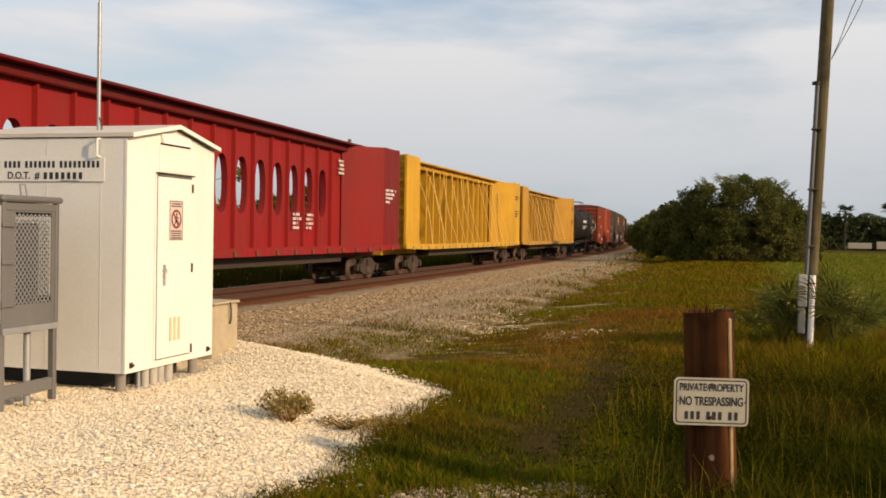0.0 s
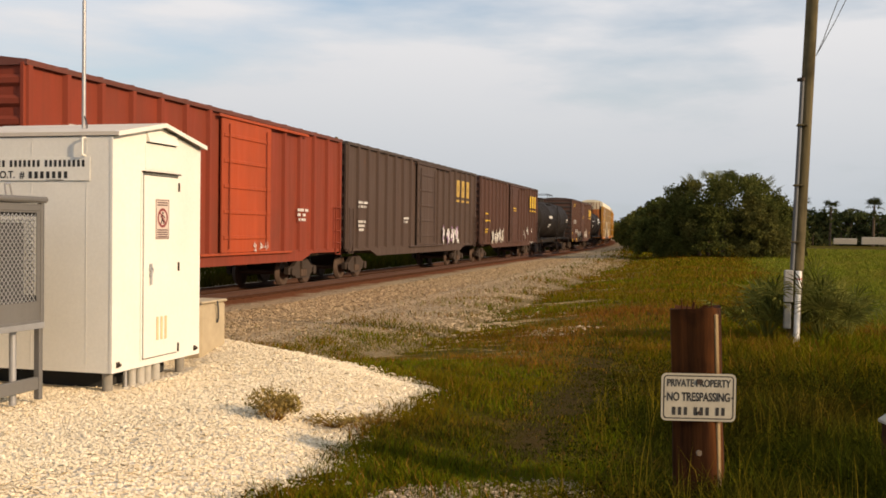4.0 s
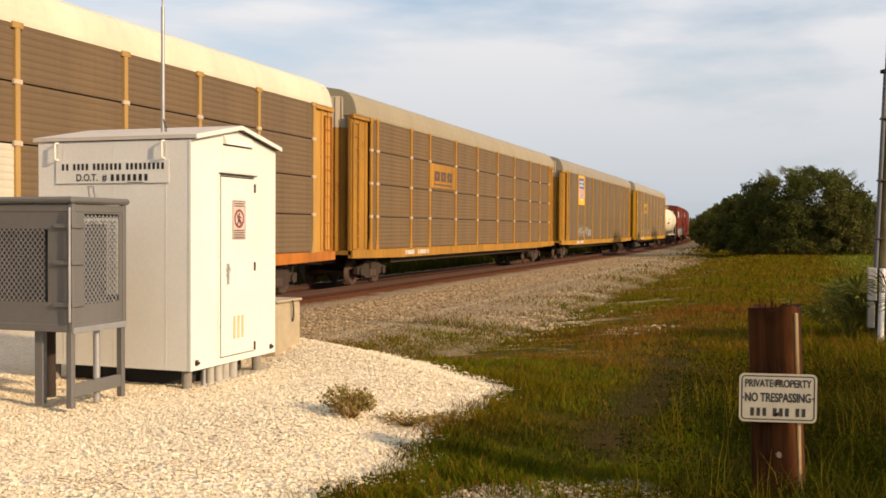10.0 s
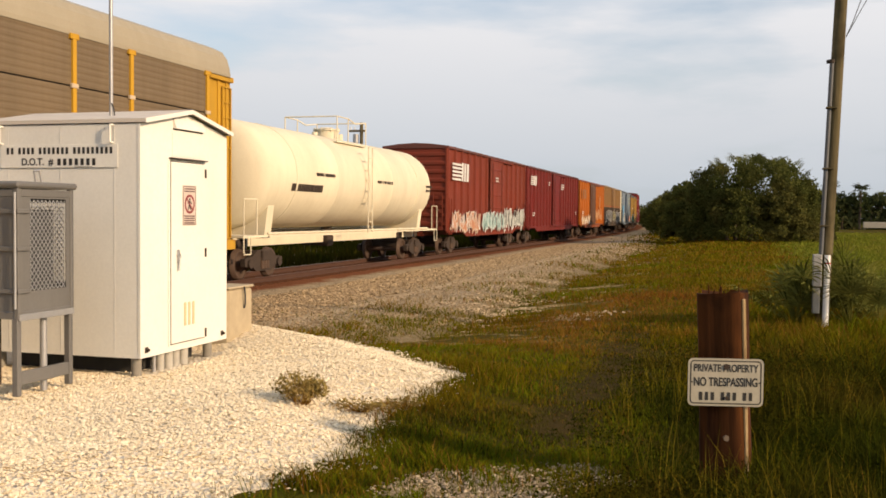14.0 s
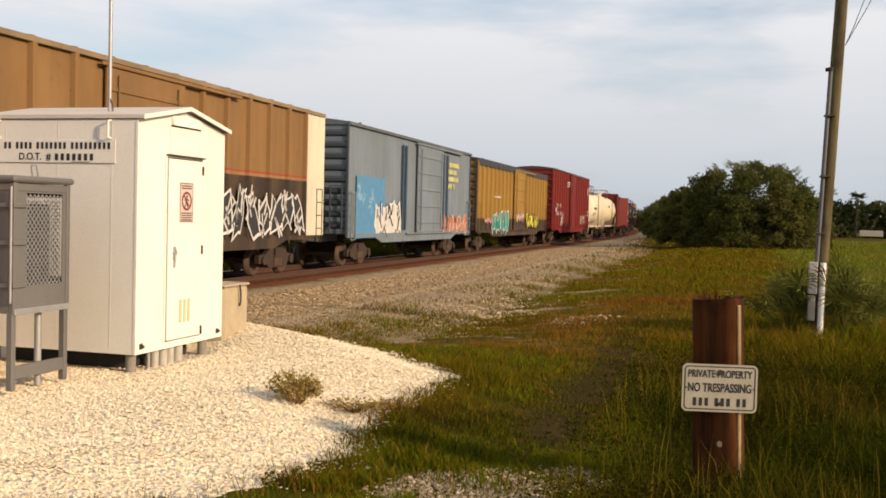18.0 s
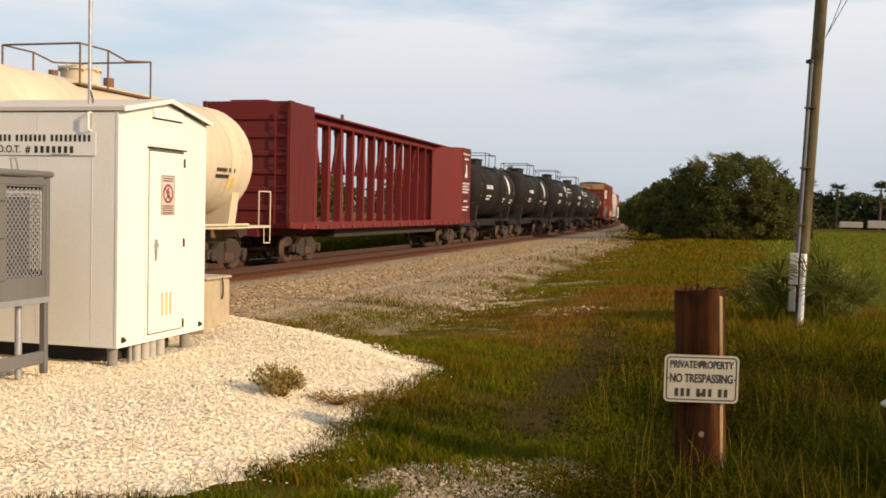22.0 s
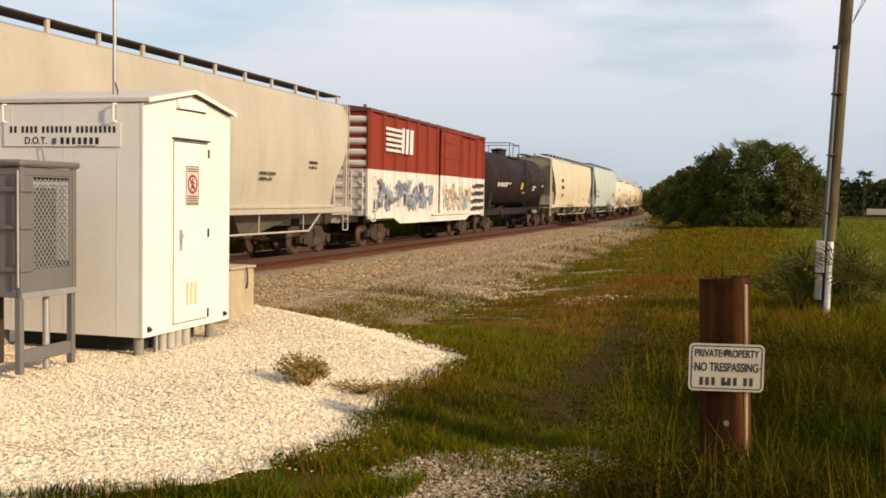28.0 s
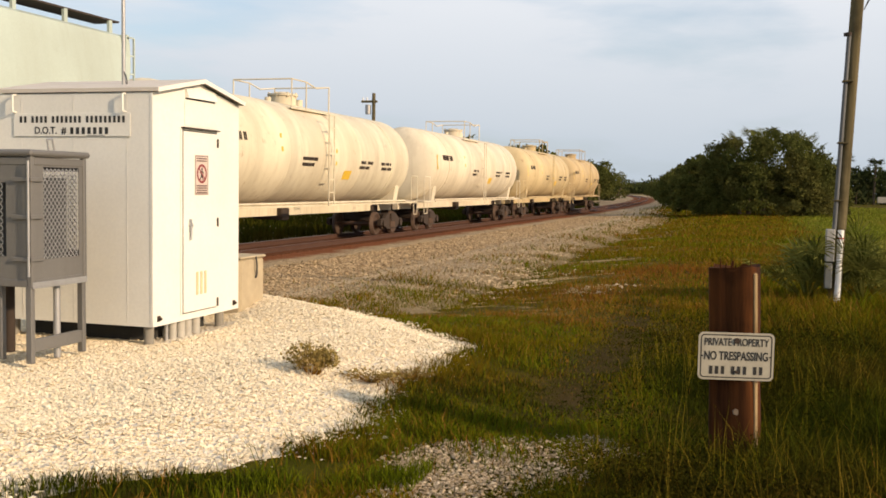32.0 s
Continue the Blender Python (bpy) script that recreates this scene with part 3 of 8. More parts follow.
    pict.bar((X0 + 0.0005, ry, rz + 0.035), (X0 + 0.0005, ry - 0.008, rz - 0.020), 0.034, 0.0008)
    pict.bar((X0 + 0.0005, ry - 0.008, rz - 0.018), (X0 + 0.0005, ry - 0.040, rz - 0.070), 0.018, 0.0008).bar((X0 + 0.0004, ry - 0.004, rz - 0.018), (X0 + 0.0004, ry + 0.032, rz - 0.066), 0.018, 0.0008)
    pict.bar((X0 + 0.0003, ry + 0.004, rz + 0.028), (X0 + 0.0003, ry + 0.052, rz + 0.002), 0.014, 0.0008).bar((X0 + 0.0003, ry - 0.004, rz + 0.028), (X0 + 0.0003, ry - 0.044, rz + 0.006), 0.014, 0.0008)
    part("pictogram", pict, M_BLACK, sign)
    bars = MB()
    for z in (1.945, 1.918, 1.640, 1.615, 1.590, 1.565):
        bars.box(HX + 0.0292, HX + 0.030, d0 + 0.25, d0 + 0.47, z - 0.008, z + 0.008)
    for a, b, c, d in ((0.223, 0.497, 1.543, 1.553), (0.223, 0.497, 1.967, 1.977), (0.223, 0.233, 1.553, 1.967), (0.487, 0.497, 1.553, 1.967)):
        bars.box(HX + 0.0292, HX + 0.030, d0 + a, d0 + b, c, d)
    part("sign_text_bar", bars, plain("faded sign ink", (0.16, 0.10, 0.09), 0.6), sign)["kind"] = "stuff"
    # gable vent over the door
    part("gable_vent", MB().box(HX + 0.001, HX + 0.006, yc - 0.31, yc + 0.31, 2.30, 2.585), M_HUT, hut, "plain panel over the door")
    part("vent_slot", MB().box(HX + 0.001, HX + 0.010, yc - 0.29, yc + 0.33, 2.588, 2.600), M_HUTDARK, hut, "dark slot under the hood")
    part("vent_hood", MB().prism([(HX + 0.001, 2.602), (HX + 0.050, 2.600), (HX + 0.046, 2.615), (HX + 0.008, 2.715), (HX + 0.001, 2.715)], yc - 0.29, yc + 0.33, "y"), M_HUT, hut)
    for y in (HY0 + 0.10, HY1 - 0.12):
        part("lifting_bolt", MB().tube((HX, y, HZ0 + 0.08), (HX + 0.04, y, HZ0 + 0.08), 0.016, 10).box(HX + 0.004, HX + 0.010, y - 0.028, y + 0.028, HZ0 + 0.05, HZ0 + 0.11), M_TRUCK, hut)
    for x in (-6.235, -7.61):
        h = MB()
        y = HY0 - 0.055
        h.tube((x, y, 2.41), (x, y, 2.585), 0.012).tube((x, y, 2.585), (x, HY0, 2.592), 0.012).tube((x, y, 2.41), (x, HY0, 2.403), 0.012)
        part("grab_handle", h, M_HUT, hut)
    # number board: the first line and the number are plain strokes
    board = part("name_board", MB().box(-7.63, -6.17, HY0 - 0.014, HY0 - 0.007, 2.145, 2.39, 0.002), M_HUT, hut, "cream board with black lettering")
    bars = MB()
    letter_bars(bars, -7.56, -6.22, 2.325, 0.070, (2, 4, 7, 9), HY0 - 0.0145)
    letter_bars(bars, -6.92, -6.42, 2.205, 0.072, (7,), HY0 - 0.0145)
    bars.box(-6.70, -6.48, HY0 - 0.016, HY0 - 0.0145, 2.150, 2.156)
    part("board_text_bar", bars, M_BLACK, board)["kind"] = "stuff"
    text_mesh("board_text", "D.O.T.  #", 0.105, M_BLACK, board, pose(-7.16, HY0 - 0.016, 2.205, 90), 0.40)["kind"] = "stuff"
    # legs and conduits under the floor
    for x, y in ((-6.02, 9.13), (-6.02, 10.60), (-7.75, 9.16), (-7.75, 10.72)):
        part("leg", MB().tube((x, y, -0.15), (x, y, HZ0 + 0.004), 0.055, 14), M_LEG, hut)
    for y, r in ((9.46, 0.022), (9.58, 0.048), (9.74, 0.055), (9.88, 0.055), (10.05, 0.06)):
        part("conduit", MB().tube((-6.02, y, -0.15), (-6.02, y, HZ0 + 0.004), r, 12), M_PIPE if r > 0.03 else M_ALU, hut)
    # Added near-black block that paints the shade beneath the hut.
    part("underfloor_shade", MB().box(HXL + 0.2, HX - 0.3, HY0 + 0.3, HY1 - 0.3, -0.12, HZ0 + 0.004), M_HUTDARK, hut, "dark block standing in for shade under the floor")
    # whip aerial on the roof
    mast = MB().tube((-6.52, 9.42, 2.6), (-6.52, 9.42, 4.1), 0.021, 8).tube((-6.52, 9.42, 4.1), (-6.52, 9.42, 6.4), 0.012, 8)
    part("aerial", mast, M_ALU, hut, "thin galvanised aerial mast")
    loop = MB()
    pts = [(-6.52 + 0.05 * math.sin(k * 0.6), 9.41, 2.62 + 0.05 * k) for k in range(6)]
    for a, b in zip(pts, pts[1:]):
        loop.tube(a, b, 0.007, 6)
    part("aerial_cable", loop, M_WIRE, hut)


build_hut()


def build_cage():
    cx0, cx1, cy0, cy1 = -7.95, -6.16, 7.50, 8.29
    top, bot = 1.95, 0.70
    cage = thing("generator_cage", label="grey metal cabinet with mesh vents on a frame", category="cabinet")
    roof = MB().box(cx0 - 0.03, cx1 + 0.03, cy0 - 0.03, cy1 + 0.03, top - 0.06, top, 0.02)
    part("lid", roof, M_CAGE, cage)
    fr = MB()
    t = 0.05
    for x in (cx0, cx1 - t):
        for y in (cy0, cy1 - t):
            fr.box(x, x + t, y, y + t, bot, top - 0.06, 0.006)
    for z in (bot, top - 0.14):
        fr.box(cx0 + t, cx1 - t, cy0 + 0.004, cy0 + t, z, z + 0.07, 0.006).box(cx0 + t, cx1 - t, cy1 - t, cy1 - 0.004, z, z + 0.07, 0.006)
        fr.box(cx0 + 0.004, cx0 + t, cy0 + t, cy1 - t, z, z + 0.07, 0.006).box(cx1 - t, cx1 - 0.004, cy0 + t, cy1 - t, z, z + 0.07, 0.006)
    part("frame", fr, M_CAGE, cage)
    part("inner_box", MB().box(cx0 + 0.15, cx1 - 0.14, cy0 + 0.16, cy1 - 0.10, bot + 0.1, top - 0.25, 0.02), plain("dark machinery", (0.06, 0.06, 0.06), 0.7), cage)
    part("floor_pan", MB().box(cx0 + t, cx1 - t, cy0 + t, cy1 - t, bot + 0.005, bot + 0.03), M_CAGE, cage)
    # sheet walls with expanded-metal windows
    def wall(axis, a0, a1, fixed, w0, w1, z0, z1):
        mb = MB()
        outer = [(a0, bot + 0.07), (a1, bot + 0.07), (a1, top - 0.14), (a0, top - 0.14)]
        inner = [(w0, z0), (w1, z0), (w1, z1), (w0, z1)]
        at_ = (lambda u, v, d: (u, fixed - d, v)) if axis == "x" else (lambda u, v, d: (fixed - d, u, v))
        mb.rings([[at_(u, v, d) for u, v in ring] for ring, d in ((inner, 0.006), (inner, 0.0), (outer, 0.0), (outer, 0.006), (inner, 0.006))], smooth=False)
        part("side_sheet", mb, M_CAGE, cage)
        mesh = MB()
        sx, sz = 0.055, 0.032
        nz = int((z1 - z0) / sz)
        nx = int((w1 - w0) / sx)
        f2 = fixed - 0.004
        for i in range(nx * 2):
            for k in range(nz):
                u0 = w0 + i * sx / 2
                up = (i + k) % 2 == 0
                za, zb = z0 + k * sz, z0 + (k + 1) * sz
                p0, p1 = ((u0, za), (u0 + sx / 2, zb)) if up else ((u0, zb), (u0 + sx / 2, za))
                w = 0.0085
                quad = [(p0[0], p0[1] - w), (p1[0], p1[1] - w), (p1[0], p1[1] + w), (p0[0], p0[1] + w)]
                mesh.add([(q[0], f2, q[1]) if axis == "x" else (f2, q[0], q[1]) for q in quad], [(0, 1, 2, 3)])
        part("mesh_panel", mesh, M_ALU, cage, "expanded metal mesh")
    wall("y", cy0 + t, cy1 - t, cx1 - 0.012, 7.68, 8.185, 0.95, 1.795)
    wall("x", cx0 + t, cx1 - t, cy0 + 0.018, cx0 + 0.15, cx1 - 0.285, 0.975, 1.65)
    wall("x", cx0 + t, cx1 - t, cy1 - 0.012, cx0 + 0.15, cx1 - 0.06, 1.0, 1.76)
    for z in (0.955, 1.34, 1.68):
        lat = MB().box(cx1 - 0.20, cx1 + 0.014, cy0 - 0.02, cy0 + 0.002, z - 0.02, z + 0.02, 0.005)
        lat.box(cx1 - 0.006, cx1 + 0.016, cy0 - 0.02, cy0 + 0.15, z - 0.02, z + 0.02, 0.005)
        part("hinge_strap", lat, M_CAGE, cage)
    rod = MB().tube((cx1 - 0.01, cy0 - 0.028, bot + 0.1), (cx1 - 0.01, cy0 - 0.028, top - 0.1), 0.012)
    part("hinge_rod", rod, M_ALU, cage)
    loop = MB()
    pts = [(cx1 - 0.03, cy0 + 0.28, top), (cx1 - 0.03, cy0 + 0.26, top + 0.10), (cx1 - 0.03, cy0 + 0.33, top + 0.11), (cx1 - 0.03, cy0 + 0.36, top)]
    for a, b in zip(pts, pts[1:]):
        loop.tube(a, b, 0.010, 6)
    part("lifting_eye", loop, M_ALU, cage)
    for x in (cx0 + 0.02, cx1 - 0.075):
        for y in (cy0, cy1 - 0.06):
            part("leg", MB().box(x, x + 0.065, y, y + 0.055, 0.0, bot + 0.004, 0.006), M_CAGE, cage)
    for x in (cx1 - 0.52,):
        part("leg", MB().box(x, x + 0.10, cy0 + 0.10, cy0 + 0.16, 0.0, bot + 0.004, 0.006), M_CAGE, cage)
    part("side_rail", MB().box(cx1 - 0.006, cx1 + 0.012, cy0 + 0.01, cy1 - 0.01, bot - 0.012, bot + 0.045, 0.004), M_ALU, cage, "bright lower rail")
    for x in (cx0 + 0.03, cx1 - 0.062):
        part("foot_rail", MB().box(x, x + 0.045, cy0 + 0.055, cy1 - 0.06, 0.10, 0.22, 0.006), M_CAGE, cage)
    part("pipe", MB().tube((cx1 - 0.12, cy1 - 0.30, -0.02), (cx1 - 0.12, cy1 - 0.30, bot), 0.033, 12), M_ALU, cage, "galvanised pipe")
    part("pipe", MB().tube((cx1 - 0.75, cy1 - 0.2, -0.02), (cx1 - 0.75, cy1 - 0.2, bot), 0.05, 12), M_TRUCK, cage, "rusty pipe")


build_cage()


M_TANCONC = plain("tan stained concrete", (0.44, 0.36, 0.235), 0.9, 0, 0.22, 6, 0.3)


def build_block():
    b = thing("concrete_box", label="low tan concrete box behind the hut", category="box")
    part("body", MB().box(-7.0, -6.14, 11.35, 12.0, -0.35, 0.70, 0.03), M_TANCONC, b)
    part("lid", MB().box(-7.02, -6.12, 11.33, 12.02, 0.70, 0.735, 0.015), M_TANCONC, b)
    hp = MB()
    pts = [(-6.115, 11.72, 0.72), (-6.10, 11.72, 0.62), (-6.11, 11.74, 0.50), (-6.12, 11.73, 0.44)]
    for p, q in zip(pts, pts[1:]):
        hp.tube(p, q, 0.012, 6)
    part("hasp", hp, M_WIRE, b)


build_block()


def build_post():
    post = thing("sign_post", pose(-0.01, 6.28, 0, 0, -2.0, -11), label="stubby old timber post, dark and split", category="post")
    rng = random.Random(5)
    N, H = 22, 1.22
    rings = []
    for k in range(15):
        z = -0.05 + (H + 0.05) * k / 14
        ring = []
        for i in range(N):
            a = 2 * math.pi * i / N
            sq = 1.0 / max(abs(math.cos(a)), abs(math.sin(a)))
            r = 0.136 * min(sq, 1.30) * (1 + 0.025 * math.sin(5 * a + 1.3) + 0.02 * noise.noise((a * 3, z * 4, 1)))
            r *= 1.0 + 0.10 * max(0, 0.5 - z) 
            dz = (0.03 * noise.noise((a * 2, 3, 7)) + 0.012 * rng.uniform(-1, 1)) if k == 14 else 0
            ring.append((r * math.cos(a), r * math.sin(a), z + dz))
        rings.append(ring)
    part("timber", MB().rings(rings, caps=True), M_POST, post)
    # Bare wood sliver; the sunlight on this edge is put into its pale colour.
    part("sunlit_edge", MB().box(0.126, 0.145, -0.108, -0.06, 0.0, 1.19, 0.006), wood_mat("bare sunlit wood", (0.17, 0.11, 0.05), (0.42, 0.31, 0.17)), post, "strip of bare wood along one edge, painted pale for sunlight")
    sp = MB()
    for k in range(9):
        a, r = rng.uniform(0, 6.28), rng.uniform(0.02, 0.11)
        x, y = r * math.cos(a), r * math.sin(a)
        sp.tube((x, y, H - 0.03), (x + rng.uniform(-0.01, 0.01), y, H + rng.uniform(0.02, 0.05)), 0.008, 5, 0.003)
    part("splinters", sp, M_POST, post)["kind"] = "stuff"
    part("knot", MB().tube((0.03, -0.128, 0.36), (0.035, -0.145, 0.36), 0.024, 6, 0.018), plain("pale scar", (0.20, 0.15, 0.10), 0.9), post)
    # the sign
    sign = thing("notice_sign", pose(-0.028, 6.112, 0.700, 0, 0.2, 12.0), label="white no trespassing notice with black border, nailed to the post", category="sign")
    W, Hh, R_ = 0.220, 0.142, 0.03

    def outline(w, h, r):
        p = []
        for cx, cz, a0 in ((w - r, h - r, 0), (-w + r, h - r, 90), (-w + r, -h + r, 180), (w - r, -h + r, 270)):
            p += [(cx + r * math.cos(radians(a0 + 18 * k)), cz + r * math.sin(radians(a0 + 18 * k))) for k in range(6)]
        return p
    part("plate", MB().prism(outline(W, Hh, R_), -0.0015, 0.0015, "y"), plain("aged white enamel", (0.40, 0.37, 0.29), 0.5, 0, 0.2, 14, 0), sign)
    a, b = outline(W - 0.012, Hh - 0.012, 0.022), outline(W - 0.019, Hh - 0.019, 0.016)
    part("border", MB().rings([[(x, -0.0025, z) for x, z in a], [(x, -0.0025, z) for x, z in b]], smooth=False), M_BLACK, sign)
    text_mesh("sign_text", "PRIVATE PROPERTY", 0.062, M_BLACK, sign, pose(0, -0.003, 0.083, 90), 0.375)
    text_mesh("sign_text", "NO TRESPASSING", 0.072, M_BLACK, sign, pose(0, -0.003, 0.0, 90), 0.37)
    dash = MB()
    for x in (-0.198, 0.198):
        dash.box(x - 0.006, x + 0.006, -0.004, -0.002, -0.004, 0.004)
    letter_bars(dash, -0.16, 0.165, -0.083, 0.048, (3, 3, 2), -0.0022)
    part("sign_text_bar", dash, M_BLACK, sign)["kind"] = "stuff"
    for x, z, r in ((0.002, 0.095, 0.017), (0.006, -0.092, 0.011)):
        part("nail_head", MB().tube((x, -0.012, z), (x, 0.004, z), r, 7), M_TRUCK, sign, "rusty bolt head")


build_post()


def build_stub():
    stub = thing("stub_post", pose(1.25, 6.95, 0, 0, 0, 14), label="short dark timber stub with a pale pitched cap, in the grass", category="post")
    rings = []
    for k in range(6):
        z = -0.05 + 0.51 * k / 5
        rings.append([((0.098 + 0.005 * noise.noise((i * 0.7, z * 5, 3))) * cx, (0.098 + 0.005 * noise.noise((z * 6, i * 0.9, 8))) * cy, z)
                      for i, (cx, cy) in enumerate(((-1, -0.9), (-0.9, -1), (0.9, -1), (1, -0.9), (1, 0.9), (0.9, 1), (-0.9, 1), (-1, 0.9)))])
    part("timber", MB().rings(rings, caps=True), M_POST, stub)
    cap = [[(r * cx, r * cy, z) for cx, cy in ((-1, -1), (1, -1), (1, 1), (-1, 1))] for r, z in ((0.112, 0.458), (0.114, 0.474), (0.06, 0.535), (0.012, 0.572))]
    part("cap", MB().rings(cap, caps=True, smooth=False), M_CAP, stub, "pale weathered pitched cap")


build_stub()


def build_pole():
    base = Vector((1.30, 15.95, 0))
    pole = thing("utility_pole", pose(*base), label="leaning weathered wooden utility pole", category="utility pole")
    rings = []
    for k in range(13):
        z = -0.1 + 9.6 * k / 12
        r = 0.100 - 0.0022 * z
        rings.append([(0.036 * z + r * math.cos(2 * math.pi * i / 16), r * math.sin(2 * math.pi * i / 16), z) for i in range(16)])
    part("shaft", MB().rings(rings, caps=True), M_POLE, pole)
    part("guard", MB().tube((0.030, -0.20, -0.05), (0.050, -0.20, 1.13), 0.043, 14), M_WHITE, pole, "white plastic cable guard")
    part("conduit", MB().tube((-0.045, -0.17, 1.05), (0.055, -0.15, 3.97), 0.032, 10), plain("grey conduit", (0.10, 0.105, 0.11), 0.6), pole, "grey cable conduit")
    part("conduit_cap", MB().tube((0.050, -0.16, 3.97), (0.050, -0.16, 4.02), 0.045, 10).tube((-0.02, -0.16, 3.99), (0.050, -0.16, 3.99), 0.028, 8), M_TRUCK, pole)
    for z in (1.55, 2.4, 3.3):
        part("strap", MB().box(-0.125 + 0.034 * z, 0.02 + 0.036 * z, -0.21, -0.06, z, z + 0.025, 0.004), M_POLE, pole)
    part("meter_box", MB().box(-0.155, -0.03, -0.27, -0.13, 0.66, 1.14, 0.012), plain("grey meter box", (0.36, 0.345, 0.31), 0.6), pole, "pale grey meter box")
    part("meter_box_base", MB().box(-0.155, -0.05, -0.25, -0.13, 0.26, 0.64, 0.012), plain("dull grey box", (0.22, 0.22, 0.20), 0.6), pole)
    part("red_band", MB().tube((0.0475, -0.2, 1.00), (0.0477, -0.2, 1.02), 0.045, 14), M_RED, pole)
    part("crossarm", MB().box(0.32 - 1.1, 0.32 + 1.1, -0.2, -0.1, 8.9, 9.02, 0.01), M_POLE, pole)
    drop = MB()
    a, b = Vector((0.42, -0.12, 9.0)), Vector((0.245, -0.10, 4.35))
    for ph in (0.0, 0.9):
        last_p = None
        for k in range(19):
            t = k / 18
            p = a.lerp(b, t) + Vector((0.62 * math.sin(math.pi * t) + (0.10 + 0.03 * ph) * math.sin(ph + (9 + 3 * ph) * t) * math.sin(math.pi * t), 0.02 * math.sin(9 * t), 0))
            if last_p is not None:
                drop.tube(last_p, p, 0.006, 5, caps=False)
            last_p = p
    part("service_drop", drop, M_WIRE, pole, "loose hanging cables")


build_pole()

# ---- rail cars: x is across (the seen side is +x), y along the track, z up from the rails ----
CARS = []
SHARED = {}


def shared(key, make):
    if key not in SHARED:
        SHARED[key] = make()
    return SHARED[key]


def truck_meshes():
    fr = MB().prism([(-1.15, 0.36), (-0.72, 0.36), (-0.50, 0.22), (0.50, 0.22), (0.72, 0.36), (1.15, 0.36), (1.15, 0.58), (0.72, 0.62), (0.42, 0.80), (-0.42, 0.80), (-0.72, 0.62), (-1.15, 0.58)], -0.07, 0.07, "x").data("side_frame", M_TRUCK)
    sf = MB().box(-1.15, 1.15, -0.22, 0.22, 0.50, 0.78, 0.02).box(-0.38, 0.38, -0.30, 0.30, 0.70, 1.08, 0.02).data("truck", M_TRUCK)
    wh = MB()
    N = 20
    for s in (-1, 1):
        prof = [(0.70, 0.12), (0.70, 0.30), (0.68, 0.33), (0.66, 0.445), (0.69, 0.445), (0.70, 0.42), (0.80, 0.415), (0.80, 0.34), (0.745, 0.31), (0.75, 0.14), (0.83, 0.12), (0.83, 0.0)]
        wh.rings([[(s * px, pr * math.cos(2 * math.pi * i / N), pr * math.sin(2 * math.pi * i / N)) for i in range(N)] for px, pr in prof], smooth=True)
    wh.tube((-0.9, 0, 0), (0.9, 0, 0), 0.08, 8)
    wh = wh.data("wheelset", M_WHEEL)
    sp = MB()
    for s in (-1, 1):
        for k in (-0.16, 0.0, 0.16):
            sp.tube((s * 1.075, k, 0.28), (s * 1.075, k, 0.60), 0.07, 8)
    sp = sp.data("spring_group", M_WHEEL)
    bx = MB().tube((-0.09, 0, 0), (0.09, 0, 0), 0.13, 12)
    return sf, fr, wh, sp, bx.data("bearing_cap", M_TRUCK)


def add_trucks(car, half, inset, couple=0.55, material=None):
    sf, fr, wh, sp, bx = shared("truck", truck_meshes)
    for y in (-(half - inset), half - inset):
        tr = part("truck", sf, None, car, "cast steel wheel truck", pose(0, y, RAIL_Z))
        part("wheelset", wh, None, tr, at=pose(0, -0.89, 0.42))
        part("wheelset", wh, None, tr, at=pose(0, 0.89, 0.42))
        part("spring_group", sp, None, tr)["kind"] = "stuff"
        for x in (-1.0, 1.0):
            part("side_frame", fr, None, tr, at=pose(x, 0, 0))
        for x in (-1.04, 1.04):
            for q in (-0.89, 0.89):
                part("bearing_cap", bx, None, tr, at=pose(x, q, 0.44))
    cp = shared("coupler", lambda: MB().box(-0.11, 0.11, 0.0, 0.42, 0.72, 0.98, 0.02).box(-0.17, 0.17, 0.36, 0.62, 0.66, 1.02, 0.04).data("coupler", M_TRUCK))
    part("coupler", cp, None, car, at=pose(0, half - 0.02, 0))
    part("coupler", cp, None, car, at=pose(0, -half + 0.02, 0, 0, 0, 180))
    hose = shared("hose", lambda: MB().tube((0.3, 0.25, 0.85), (0.32, 0.45, 0.45), 0.025, 6).tube((0.32, 0.45, 0.45), (0.2, 0.7, 0.35), 0.025, 6).data("brake_hose", M_WIRE))
    part("brake_hose", hose, None, car, at=pose(0, half - 0.2, 0))
    part("brake_hose", hose, None, car, at=pose(0, -half + 0.2, 0, 0, 0, 180))


def start_car(name, y0, y1, **tags):
    """Opens a car whose body reaches from y0 to y1 along the train."""
    car = thing(name, group="cars of the freight train", **tags)
    CARS.append((car, (y0 + y1) / 2, (y1 - y0) / 2))
    return car, (y1 - y0) / 2


def ladder(parent, y, x, z0, z1, material, w=0.42, along="y", name="ladder"):
    mb = MB()
    n = int((z1 - z0) / 0.36)
    for s in (-w / 2, w / 2):
        p = (x, y + s) if along == "y" else (x + s, y)
        mb.box(p[0] - 0.018, p[0] + 0.018, p[1] - 0.018, p[1] + 0.018, z0, z1)
    for k in range(n + 1):
        z = z0 + (z1 - z0) * k / n
        if along == "y":
            mb.box(x - 0.014, x + 0.014, y - w / 2, y + w / 2, z - 0.014, z + 0.014)
        else:
            mb.box(x - w / 2, x + w / 2, y - 0.014, y + 0.014, z - 0.014, z + 0.014)
    return part(name, mb, material, parent)


